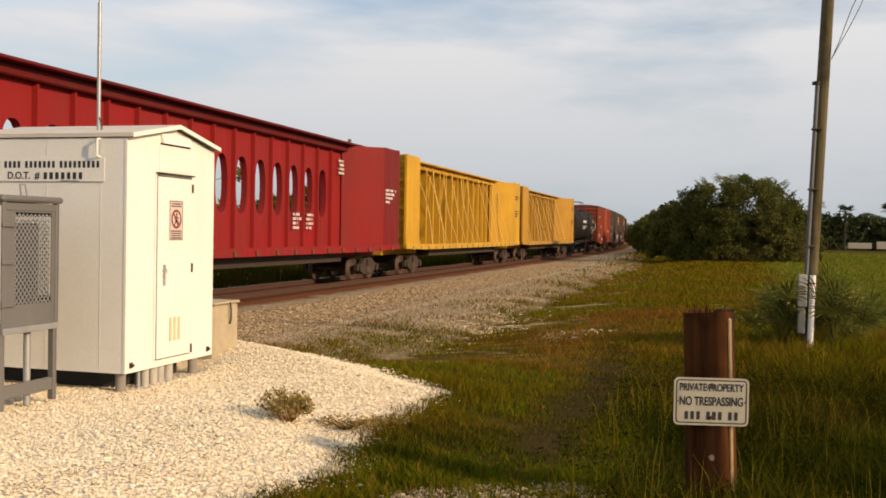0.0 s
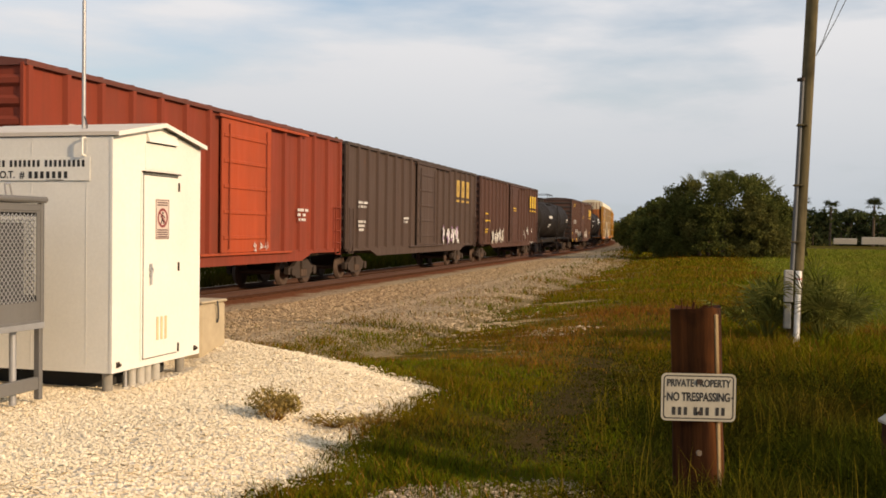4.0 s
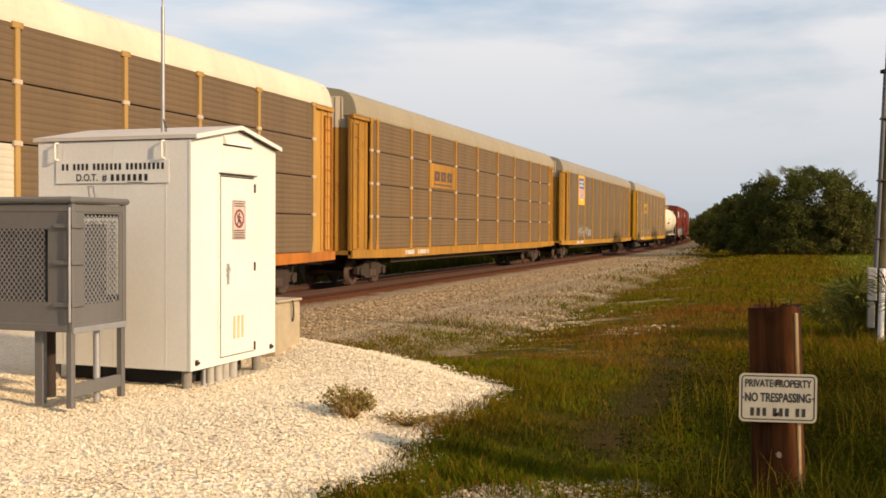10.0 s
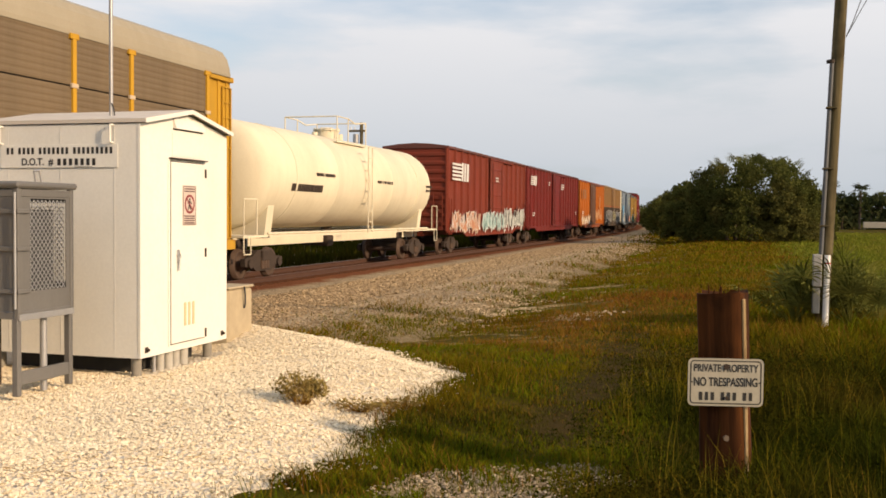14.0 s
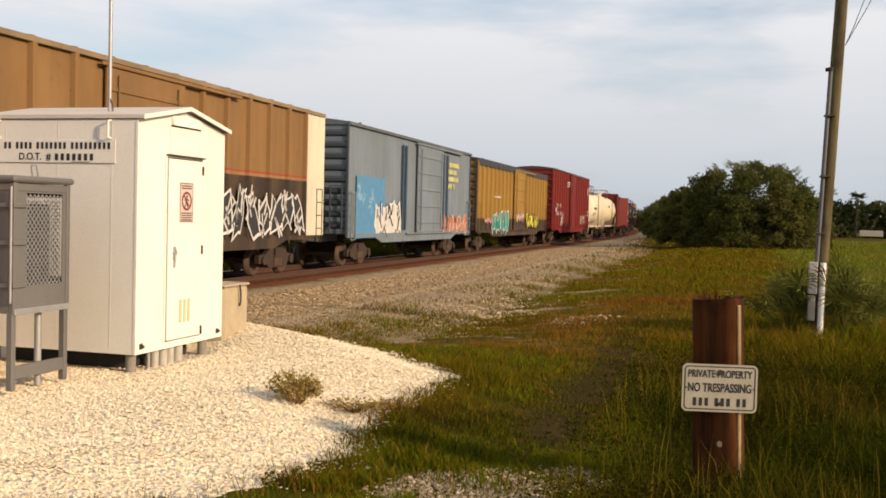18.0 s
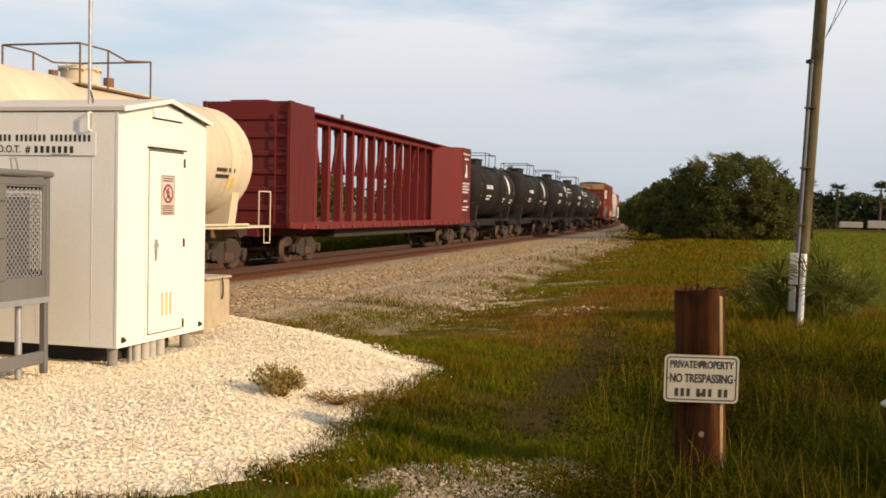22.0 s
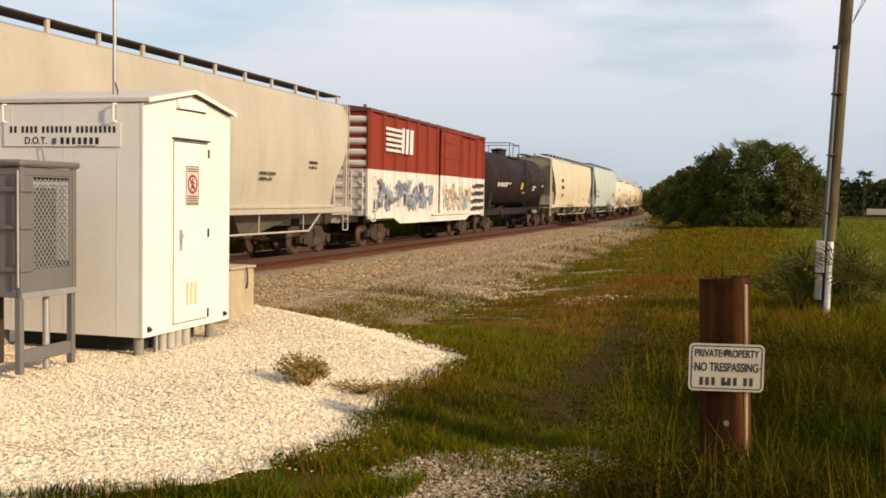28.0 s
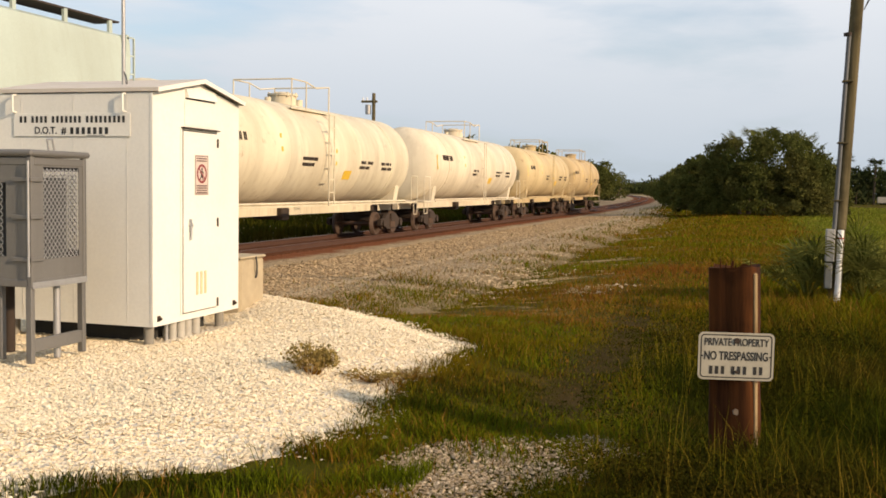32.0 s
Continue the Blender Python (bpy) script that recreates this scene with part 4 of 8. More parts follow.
def text_block(mb, y0, z0, rows, x, seed, h=0.085, lead=0.15, rag=0.5):
    """Small unreadable stencilling: rows of plain strokes on the side at x."""
    rng = random.Random(seed)
    for k, w in enumerate(rows):
        z = z0 - k * lead
        y = y0
        end = y0 + w
        while y < end:
            step = rng.uniform(0.06, 0.10)
            if rng.random() > 0.14:
                mb.box(x, x + 0.006, y, y + step * 0.7, z, z + h)
            y += step
    return mb


def stroke_shape(mb, y, z, w, h, x, kind):
    """One bold plain block with a slit in it; no letter."""
    b = lambda a0, a1, c0, c1: mb.box(x, x + 0.006, y + a0 * w, y + a1 * w, z + c0 * h, z + c1 * h)
    b(0, 0.40, 0, 1), b(0.60, 1, 0, 1), b(0.40, 0.60, 0, 0.36), b(0.40, 0.60, 0.64, 1)


def graffiti(car, y0, y1, z0, z1, x, colours, seed, outline=None, n=None):
    """Sprayed tags as plain overlapping strokes and blobs; no writing."""
    rng = random.Random(seed)
    span, hgt = y1 - y0, z1 - z0
    n = n or max(3, int(span / (hgt * 0.62)))
    layer = 0
    for ci, col in enumerate(colours):
        mb = MB()
        for k in range(n):
            cy = y0 + span * (k + 0.5) / n + rng.uniform(-0.1, 0.1) * span / n
            for j in range(rng.randint(3, 5)):
                a = rng.uniform(-0.6, 2.2)
                L = hgt * rng.uniform(0.22, 0.5)
                oy, oz = rng.uniform(-0.32, 0.32) * span / n, rng.uniform(0.25, 0.75) * hgt
                pts = [(cy + oy + L * math.cos(a + q * 0.55) * (q - 1.5) / 2.4, z0 + oz + L * math.sin(a + q * 0.55) * (q - 1.5) / 2.4) for q in range(4)]
                wd = hgt * (rng.uniform(0.10, 0.20) if ci == 0 and len(colours) > 1 else rng.uniform(0.03, 0.07))
                for p, q in zip(pts, pts[1:]):
                    p = (min(max(p[0], y0), y1), min(max(p[1], z0 + wd), z1 - wd))
                    q = (min(max(q[0], y0), y1), min(max(q[1], z0 + wd), z1 - wd))
                    if abs(p[0] - q[0]) + abs(p[1] - q[1]) < 0.03:
                        continue
                    layer += 1
                    mb.bar((x + 0.001 * ci + 0.00003 * layer, *p), (x + 0.001 * ci + 0.00003 * layer, *q), wd, 0.003)
        part("graffiti", mb, spray(col), car, "sprayed graffiti strokes")["kind"] = "stuff"


def piece(car, y0, y1, z0, z1, x, edge, fill, accent, seed, n=None):
    """A big sprayed piece: a row of jagged outlined shapes that lean on one another; no writing."""
    rng = random.Random(seed)
    span, hgt = y1 - y0, z1 - z0
    n = n or max(3, round(span / (hgt * 0.48)))
    rim, core, slit = MB(), MB(), MB()
    for k in range(n):
        cy, cz = y0 + span * (k + 0.5) / n, z0 + hgt * rng.uniform(0.46, 0.54)
        w, lean = span / n * rng.uniform(0.42, 0.74), rng.uniform(-0.45, 0.45)
        tall = rng.uniform(0.74, 1.08)
        pts = []
        m = 11
        for q in range(m):
            a = 2 * math.pi * (q + rng.uniform(-0.2, 0.2)) / m
            r = rng.uniform(0.50, 0.95) if q % 2 else rng.uniform(0.92, 1.22)
            sy = math.copysign(abs(math.cos(a)) ** 0.6, math.cos(a)) * r * w
            sz = math.copysign(abs(math.sin(a)) ** 0.6, math.sin(a)) * r * hgt * 0.44 * tall
            pts.append((cy + sy + lean * sz, cz + sz))
        o = 0.0003 * k
        fan = lambda mb, xx, ps: mb.add([(xx, cy, cz)] + [(xx, *p) for p in ps], [(0, i + 1, (i + 1) % len(ps) + 1) for i in range(len(ps))])
        fan(rim, x + o, pts)
        fan(core, x + 0.006 + o, [(cy + (py - cy) * 0.80, cz + (pz - cz) * 0.86) for py, pz in pts])
        for _ in range(4):
            sy, sz = rng.uniform(-0.5, 0.5) * w, rng.uniform(-0.28, 0.28) * hgt
            ln, wd, ta = rng.uniform(0.10, 0.24) * hgt, rng.uniform(0.03, 0.06) * hgt, rng.uniform(0.6, 2.4)
            dy, dz = math.cos(ta) * ln, math.sin(ta) * ln
            slit.bar((x + 0.012 + o, cy + sy - dy, cz + sz - dz), (x + 0.012 + o, cy + sy + dy, cz + sz + dz), wd, 0.003)
    for mb, col in ((rim, edge), (core, fill), (slit, accent)):
        part("graffiti", mb, spray(col), car, "sprayed graffiti piece")["kind"] = "stuff"


def spray(col):
    return plain("spray paint %d %d %d" % tuple(int(99 * c) for c in col), col, 0.5, 0, 0.25, 4, 0)


def boxcar(y0, y1, name, label, colour, top=4.75, bottom=0.66, ribs=17, door=None, door_colour=None, roof_colour=None, end_colour=None, sill_colour=None, dirt=0.45, rust=0.3, catwalk=True, outside=True, low=None, end_panel=None):
    car, h = start_car("boxcar", y0, y1, label=label, category="boxcar")
    body_m = paint(name, colour, dirt, rust, low=low)
    end_m = paint(name + " end", end_colour, dirt + 0.1, rust) if end_colour else body_m
    roof_m = paint(name + " roof", roof_colour or tuple(0.55 * c + 0.03 for c in colour), 0.6, 0.4)
    X = 1.50
    b = MB()
    b.box(-X + 0.05, X - 0.05, -h + 0.02, h - 0.02, bottom + 0.34, top - 0.05)
    part("body", b, body_m, car)
    sill = MB()
    for s in (-1, 1):
        a, c = (X - 0.06, X + 0.02) if s > 0 else (-X - 0.02, -X + 0.06)
        sill.prism([(-h + 0.02, bottom + 0.34), (-h + 0.02, bottom + 0.22), (-h + 2.6, bottom + 0.22), (-h + 3.4, bottom), (h - 3.4, bottom), (h - 2.6, bottom + 0.22), (h - 0.02, bottom + 0.22), (h - 0.02, bottom + 0.34)], a, c, "x")
    sill.box(-0.35, 0.35, -h + 0.1, h - 0.1, 0.72, bottom + 0.33)
    part("side_sill", sill, paint(name + " sill", sill_colour, 0.5, 0.4) if sill_colour else body_m, car)
    rf = MB()
    rf.prism([(-X - 0.05, top - 0.10), (X + 0.05, top - 0.10), (X + 0.06, top), (X * 0.5, top + 0.10), (0, top + 0.14), (-X * 0.5, top + 0.10), (-X - 0.06, top)], -h - 0.03, h + 0.03, "y")
    for k in range(1, ribs):
        y = -h + 2 * h * k / ribs
        rf.prism([(X + 0.05, top - 0.03), (X + 0.05, top + 0.02), (X * 0.5, top + 0.13), (0, top + 0.17), (-X * 0.5, top + 0.13), (-X - 0.05, top + 0.02), (-X - 0.05, top - 0.03)], y - 0.035, y + 0.035, "y")
    part("roof", rf, roof_m, car)
    d0, d1 = door if door else (0, 0)
    rb = shared(("rib", name, round(top, 2), round(bottom, 2)), lambda: MB().prism([(X - 0.052, -0.10), (X + 0.05, -0.06), (X + 0.05, 0.06), (X - 0.001, 0.10)], bottom + 0.30, top - 0.10, "z").data("side_post", body_m))
    if outside:
        for k in range(ribs + 1):
            y = -h + 0.10 + (2 * h - 0.2) * k / ribs
            if door and d0 - 0.06 < y < d1 + 0.06:
                continue
            part("side_post", rb, None, car, at=pose(0, y, 0))
            if k % 3 == 0:
                part("side_post", rb, None, car, at=pose(0, y, 0, 0, 0, 180))
    if door:
        dm = paint(name + " door", door_colour, dirt, rust, low=low) if door_colour else body_m
        dr = MB().box(X + 0.012, X + 0.075, d0, d1, bottom + 0.34, top - 0.22, 0.012)
        dpart = part("door", dr, dm, car, "closed sliding side door")
        for k in range(5):
            z = bottom + 0.75 + (top - bottom - 1.4) * k / 4
            part("door_rib", MB().box(X + 0.075, X + 0.105, d0 + 0.08, d1 - 0.08, z - 0.05, z + 0.05, 0.012), dm, dpart)
        for y in (d0 + 0.35, d1 - 0.35):
            part("lock_rod", MB().tube((X + 0.12, y, bottom + 0.45), (X + 0.12, y, top - 0.35), 0.022, 8), dm, dpart)
        part("door_track", MB().box(X + 0.01, X + 0.11, d0 - 1.1 * (d1 - d0) * 0.35, d1 + (d1 - d0) * 0.5, bottom + 0.27, bottom + 0.335, 0.008), dm, car)
        part("door_track", MB().box(X + 0.06, X + 0.12, d0 - 0.2, d1 + (d1 - d0) * 0.9, top - 0.21, top - 0.13, 0.008), dm, car)
    # pressed ends
    for s in (-1, 1):
        nr = 9
        rib = shared(("end rib", name), lambda: MB().prism([(0.0, -0.12), (0.05, -0.05), (0.05, 0.05), (0.0, 0.12)], -X + 0.10, X - 0.10, "x").data("end_rib", end_m))
        for k in range(nr):
            z = bottom + 0.62 + (top - bottom - 1.0) * k / (nr - 1)
            part("end_rib", rib, None, car, at=pose(0, s * (h - 0.022), z, 0, 0, 0 if s > 0 else 180))
        for x in (-X - 0.001, X - 0.09):
            part("corner_post", MB().box(x, x + 0.091, s * h - 0.04, s * h + 0.03, bottom + 0.3, top - 0.05, 0.01), end_m, car)
        ladder(car, s * (h - 0.36), X + 0.055, bottom + 0.15, bottom + 1.75, body_m)
        ladder(car, s * (h + 0.06), X - 0.42, bottom + 0.35, bottom + 1.95, end_m, along="x")
        part("brake_platform", MB().box(-0.9, 0.9, min(s * (h + 0.02), s * (h + 0.26)), max(s * (h + 0.02), s * (h + 0.26)), bottom + 0.52, bottom + 0.55), end_m, car)
    part("brake_wheel", MB().tube((-0.5, -h - 0.10, bottom + 1.75), (-0.5, -h - 0.13, bottom + 1.75), 0.24, 14), end_m, car)
    part("underframe", MB().box(-0.95, -0.2, -1.6, 0.3, 0.62, 0.95, 0.03).tube((0.5, -1.2, 0.75), (0.5, 0.6, 0.75), 0.18, 10), M_TRUCK, car)
    add_trucks(car, h, 2.25)
    return car, h


def tank(y0, y1, name, label, colour, dia=3.05, ztop=4.25, white_gear=False, dirt=0.4, rust=0.15, rough=0.68, rail=True, bands=True, rusty=False):
    car, h = start_car("tank_car", y0, y1, label=label, category="tank car")
    m = paint(name, colour, dirt, rust, rough, (0.30, 0.21, 0.12) if colour[0] > 0.2 else (0.028, 0.020, 0.015))
    gear = m if white_gear else paint("black gear", (0.022, 0.020, 0.019), 0.4, 0.2, 0.6, (0.05, 0.036, 0.028))
    if rusty:
        gear = paint("rusty gear", (0.21, 0.115, 0.06), 0.5, 0.5)
    R_, zc = dia / 2, ztop - dia / 2
    N, L = 40, h - 0.95
    prof = [(-L, 0.0)] + [(-L + 0.62 * (1 - math.cos(a)), R_ * math.sin(a)) for a in [math.pi / 2 * k / 8 for k in range(1, 9)]]
    prof += [(-L * 0.33, R_), (-L * 0.33 + 0.02, R_ + 0.008), (-L * 0.33 + 0.06, R_ + 0.008), (-L * 0.33 + 0.08, R_), (L * 0.33, R_), (L * 0.33 + 0.02, R_ + 0.008), (L * 0.33 + 0.06, R_ + 0.008), (L * 0.33 + 0.08, R_)]
    prof += [(L - 0.62 * (1 - math.cos(a)), R_ * math.sin(a)) for a in [math.pi / 2 * (8 - k) / 8 for k in range(0, 8)]] + [(L, 0.0)]
    b = MB()
    b.rings([[(max(r, 0.001) * math.cos(2 * math.pi * i / N), y, zc + max(r, 0.001) * math.sin(2 * math.pi * i / N)) for i in range(N)] for y, r in prof])
    part("barrel", b, m, car)
    if bands:
        for y in (-L * 0.72, L * 0.72):
            bd = MB()
            bd.rings([[((R_ + d) * math.cos(2 * math.pi * i / N), y + o, zc + (R_ + d) * math.sin(2 * math.pi * i / N)) for i in range(N)] for o, d in ((-0.06, 0.0), (-0.06, 0.014), (0.06, 0.014), (0.06, 0.0))], smooth=False)
            part("band", bd, m, car)
    # manway, valves, platform with railing
    top = MB().tube((0, 0, ztop - 0.06), (0, 0, ztop + 0.24), 0.42, 18).tube((0, 0, ztop + 0.24), (0, 0, ztop + 0.30), 0.47, 18).tube((0, 0, ztop + 0.30), (0, 0, ztop + 0.36), 0.30, 18, 0.2)
    for k in range(8):
        a = math.pi / 4 * k
        top.tube((0.44 * math.cos(a), 0.44 * math.sin(a), ztop + 0.2), (0.44 * math.cos(a), 0.44 * math.sin(a), ztop + 0.34), 0.03, 6)
    part("manway", top, m if white_gear else gear, car, "bolted manway dome")
    part("valve", MB().tube((0.1, 0.95, ztop - 0.05), (0.1, 0.95, ztop + 0.2), 0.12, 10).tube((-0.1, -0.8, ztop - 0.05), (-0.1, -0.8, ztop + 0.15), 0.1, 10), gear, car)
    pl = MB()
    for x in (-0.95, 0.62):
        pl.box(x, x + 0.33, -1.35, 1.35, ztop - 0.24, ztop - 0.20)
        for y in (-1.2, 0, 1.2):
            pl.box(x + 0.1, x + 0.16, y - 0.03, y + 0.03, ztop - 0.55, ztop - 0.22)
    part("platform", pl, gear, car)
    if rail:
        r = MB()
        z1 = ztop + 0.62
        for x in (-0.95, 0.95):
            for y in (-1.35, -0.35, 1.35):
                r.tube((x, y, ztop - 0.24), (x, y, z1), 0.022, 6)
            r.tube((x, -1.35, z1), (x, -0.35, z1), 0.022, 6).tube((x, 0.35, z1 - 0.12), (x, 1.35, z1 - 0.0), 0.022, 6).tube((x, -0.35, z1), (x, 0.35, z1 - 0.12), 0.022, 6)
        for y in (-1.35, 1.35):
            r.tube((-0.95, y, z1), (0.95, y, z1), 0.022, 6)
        part("railing", r, gear, car)
    for s in (-1, 1):
        ladder(car, 0.0, s * (R_ + 0.10), 1.05, ztop - 0.35, gear, 0.4)
    # sills, saddles, end sheets, grab rails
    sl = MB()
    sl.box(-0.32, 0.32, -h + 0.05, h - 0.05, 0.72, 1.05)
    part("centre_sill", sl, gear, car)
    for s in (-1, 1):
        yb = s * (h - 2.0)
        sd = MB().prism([(-1.32, zc - 0.55), (-1.15, 0.98), (1.15, 0.98), (1.32, zc - 0.55), (0.9, zc - 1.05), (0, zc - R_ + 0.06), (-0.9, zc - 1.05)], yb - 0.2, yb + 0.2, "y")
        part("saddle", sd, gear if not white_gear else m, car)
        ya, yb2 = sorted((s * (h - 0.06), s * (h - 1.5)))
        pf = MB().box(-1.42, 1.42, ya, yb2, 1.02, 1.08)
        part("end_platform", pf, gear if not white_gear else m, car)
        for x in (-1.42, 1.42):
            gr = MB()
            gr.tube((x, s * (h - 0.1), 0.62), (x, s * (h - 0.1), 2.05), 0.020, 6).tube((x, s * (h - 0.1), 2.05), (x, s * (h - 0.85), 2.05), 0.020, 6).tube((x, s * (h - 0.85), 2.05), (x, s * (h - 0.85), 1.05), 0.020, 6)
            gr.tube((x, s * (h - 0.5), 0.58), (x, s * (h - 0.1), 0.58), 0.018, 6).tube((x, s * (h - 0.5), 0.58), (x, s * (h - 0.5), 1.05), 0.018, 6)
            part("grab_rail", gr, gear if not white_gear else m, car)
    run = MB()
    for x in (-1.42, 1.42):
        run.tube((x, -h + 1.5, 1.12), (x, h - 1.5, 1.12), 0.035, 8)
    run.box(-1.48, -1.36, -h + 1.5, h - 1.5, 1.02, 1.06).box(1.36, 1.48, -h + 1.5, h - 1.5, 1.02, 1.06)
    part("side_rail", run, gear if not white_gear else m, car)
    part("outlet", MB().tube((0, 0, 0.55), (0, 0, zc - R_ + 0.1), 0.2, 10).box(-0.5, 0.5, -1.0, -0.5, 0.6, 0.95, 0.03), M_TRUCK, car)
    add_trucks(car, h, 2.0)
    return car, h, R_, zc


def on_barrel(mb_src, R_, zc):
    """Bends flat marks, drawn at x = 0 with z from the barrel's middle, round the barrel."""
    out = MB()
    vs = [((R_ + 0.006 + x) * math.cos(z / R_), y, zc + (R_ + 0.006 + x) * math.sin(z / R_)) for x, y, z in mb_src.v]
    out.add(vs, mb_src.f)
    return out


def autorack(y0, y1, name, label, panel_rows, posts, roof_colour, panel_colour, end_colour, logo, seed, pale=()):
    car, h = start_car("autorack", y0, y1, label=label, category="autorack car")
    frame_m = paint(name + " frame", end_colour, 0.6, 0.55)
    panel_m = paint(name + " screens", panel_colour, 0.35, 0.15, 0.6, (0.10, 0.085, 0.065))
    pale_m = paint("new screens", (0.62, 0.58, 0.46), 0.25, 0.05)
    roof_m = paint(name + " roof", roof_colour, 0.25, 0.08, 0.5, (0.30, 0.27, 0.2))
    X, z0, z1 = 1.50, 1.0, 5.12
    # Near-black filler block; the shade inside the rack is put into its colour.
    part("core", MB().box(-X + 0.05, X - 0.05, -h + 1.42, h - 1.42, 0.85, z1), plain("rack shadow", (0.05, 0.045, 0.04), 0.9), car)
    rf = MB()
    prof = [(-X - 0.04, z1 - 0.06), (X + 0.04, z1 - 0.06), (X + 0.04, z1 + 0.03), (X + 0.01, z1 + 0.20), (X - 0.06, z1 + 0.42), (X - 0.20, z1 + 0.60), (X * 0.68, z1 + 0.73), (X * 0.36, z1 + 0.81), (0, z1 + 0.84), (-X * 0.36, z1 + 0.81), (-X * 0.68, z1 + 0.73), (-X + 0.20, z1 + 0.60), (-X + 0.06, z1 + 0.42), (-X - 0.01, z1 + 0.20), (-X - 0.04, z1 + 0.03)]
    rf.prism(prof, -h + 0.25, h - 0.25, "y")
    part("roof", rf, roof_m, car)
    sill = MB()
    for s in (-1, 1):
        a, c = (X - 0.1, X + 0.05) if s > 0 else (-X - 0.05, -X + 0.1)
        sill.prism([(-h, 0.76), (-h + 3.9, 0.70), (h - 3.9, 0.70), (h, 0.76), (h, 1.0), (-h, 1.0)], a, c, "x")
    sill.box(-X, X, -h, h, 0.86, 0.98)
    part("deck_sill", sill, frame_m, car)
    part("underframe", MB().box(-1.2, 1.2, -h + 3.9, h - 3.9, 0.52, 0.84).box(-0.4, 0.4, -h + 0.2, h - 0.2, 0.55, 0.85), M_TRUCK, car)
    gate_m = paint("faded gate yellow", (0.56, 0.30, 0.06), 0.45, 0.35) if name == "old rack" else frame_m
    door_w = 1.25
    ya, yb = -h + door_w + 0.15, h - door_w - 0.15
    edges = [ya] + [p for p in posts if ya + 0.3 < p < yb - 0.3] + [yb]
    cols = len(edges) - 1
    ch = (z1 - z0) / panel_rows
    for i in range(cols):
        for k in range(panel_rows):
            light = (i, k) in pale
            w = round(edges[i + 1] - edges[i], 2)
            scr = shared(("screen", name, light, w, panel_rows), lambda: screen_mesh(X, w - 0.09, ch - 0.03, pale_m if light else panel_m))
            part("screen_panel", scr, None, car, "pale new screen" if light else "", pose(0, (edges[i] + edges[i + 1]) / 2, z0 + ch * (k + 0.5)))
    back = MB()
    back.box(-X - 0.02, -X + 0.03, ya, yb, z0, z1)
    part("far_side_screens", back, panel_m, car)
    pm = paint(name + " posts", (0.46, 0.29, 0.10) if name == "old rack" else end_colour, 0.4, 0.3)
    pst = shared(("arpost", name), lambda: MB().box(X + 0.012, X + 0.075, -0.055, 0.055, z0 - 0.02, z1 - 0.05, 0.01).box(X + 0.01, X + 0.08, -0.13, 0.13, z1 - 0.14, z1 - 0.03, 0.01).prism([(-0.05, z0 + 0.35), (0.05, z0 + 0.35), (0.13, z0 - 0.02), (-0.13, z0 - 0.02)], X + 0.010, X + 0.065, "x").data("rack_post", pm))
    brk = shared(("arbracket", panel_rows), lambda: MB().box(X + 0.02, X + 0.085, -0.10, 0.10, -0.045, 0.045, 0.012).data("post_bracket", paint("bracket primer", (0.62, 0.50, 0.36), 0.4, 0.3)))
    for y in edges:
        pp = part("rack_post", pst, None, car, at=pose(0, y, 0))
        for k in range(1, panel_rows):
            part("post_bracket", brk, None, pp, at=pose(0, 0, z0 + ch * k))
    for s in (-1, 1):
        # the recessed end door panels and the rounded folding end doors
        yc = s * (h - door_w / 2 - 0.1)
        ed = MB().box(X - 0.16, X - 0.05, yc - door_w / 2, yc + door_w / 2, 0.98, z1 - 0.05, 0.01)
        part("side_gate", MB().box(-X + 0.05, -X + 0.16, yc - door_w / 2, yc + door_w / 2, 1.0, z1 - 0.05, 0.01), gate_m, car)
        dp = part("side_gate", ed, gate_m, car, "yellow end side gate")
        rb = MB()
        for q in (-0.42, 0.0, 0.42):
            rb.box(X - 0.05, X - 0.02, yc + q - 0.05, yc + q + 0.05, 1.05, z1 - 0.1, 0.008)
        rb.box(X - 0.05, X + 0.04, yc - door_w / 2 - 0.02, yc + door_w / 2 + 0.02, z1 - 0.16, z1 - 0.03, 0.01)
        part("gate_rib", rb, gate_m, dp)
        ladder(car, s * (h - 0.36), X - 0.01, 1.05, z1 - 0.3, frame_m)
        # folding radial end door: rusty below, peeling cream above, pressed ribs down its curve
        p = lambda a, r: (r * 1.36 * math.cos(a), s * (h - 0.62 + 0.58 * r * math.sin(a)))
        arc = [p(math.pi * k / 18, 1.0) for k in range(19)]
        z_mid = z1 - 0.42
        dm = paint("rusty end door", (0.40, 0.13, 0.03), 0.5, 0.7) if name == "old rack" else frame_m
        tm = paint("peeling door top", (0.60, 0.52, 0.38), 0.5, 0.9)
        stripe = paint("rusted door rib", (0.22, 0.085, 0.03), 0.5, 0.8)
        dl = part("end_door", MB().rings([[(x, y, z) for x, y in arc] for z in (0.98, z_mid)], caps=True, smooth=False), dm, car, "folding radial end door")
        dt = part("end_door_top", MB().rings([[(x, y, z) for x, y in arc] for z in (z_mid + 0.002, z1 + 0.52)], caps=True, smooth=False), tm, car, "peeling cream top of the end door")
        for zz0, zz1, mt, own in ((1.0, z_mid - 0.01, dm, dl), (z_mid + 0.01, z1 + 0.50, tm, dt)):
            for k in range(1, 18):
                a0 = math.pi * k / 18
                q = [p(a0 - 0.03, 1.003), p(a0 + 0.03, 1.003), p(a0 + 0.02, 1.05), p(a0 - 0.02, 1.05)]
                part("door_rib", MB().prism(q, zz0, zz1, "z"), stripe if name == "old rack" and k % 5 in (1, 3, 4) else mt, own)
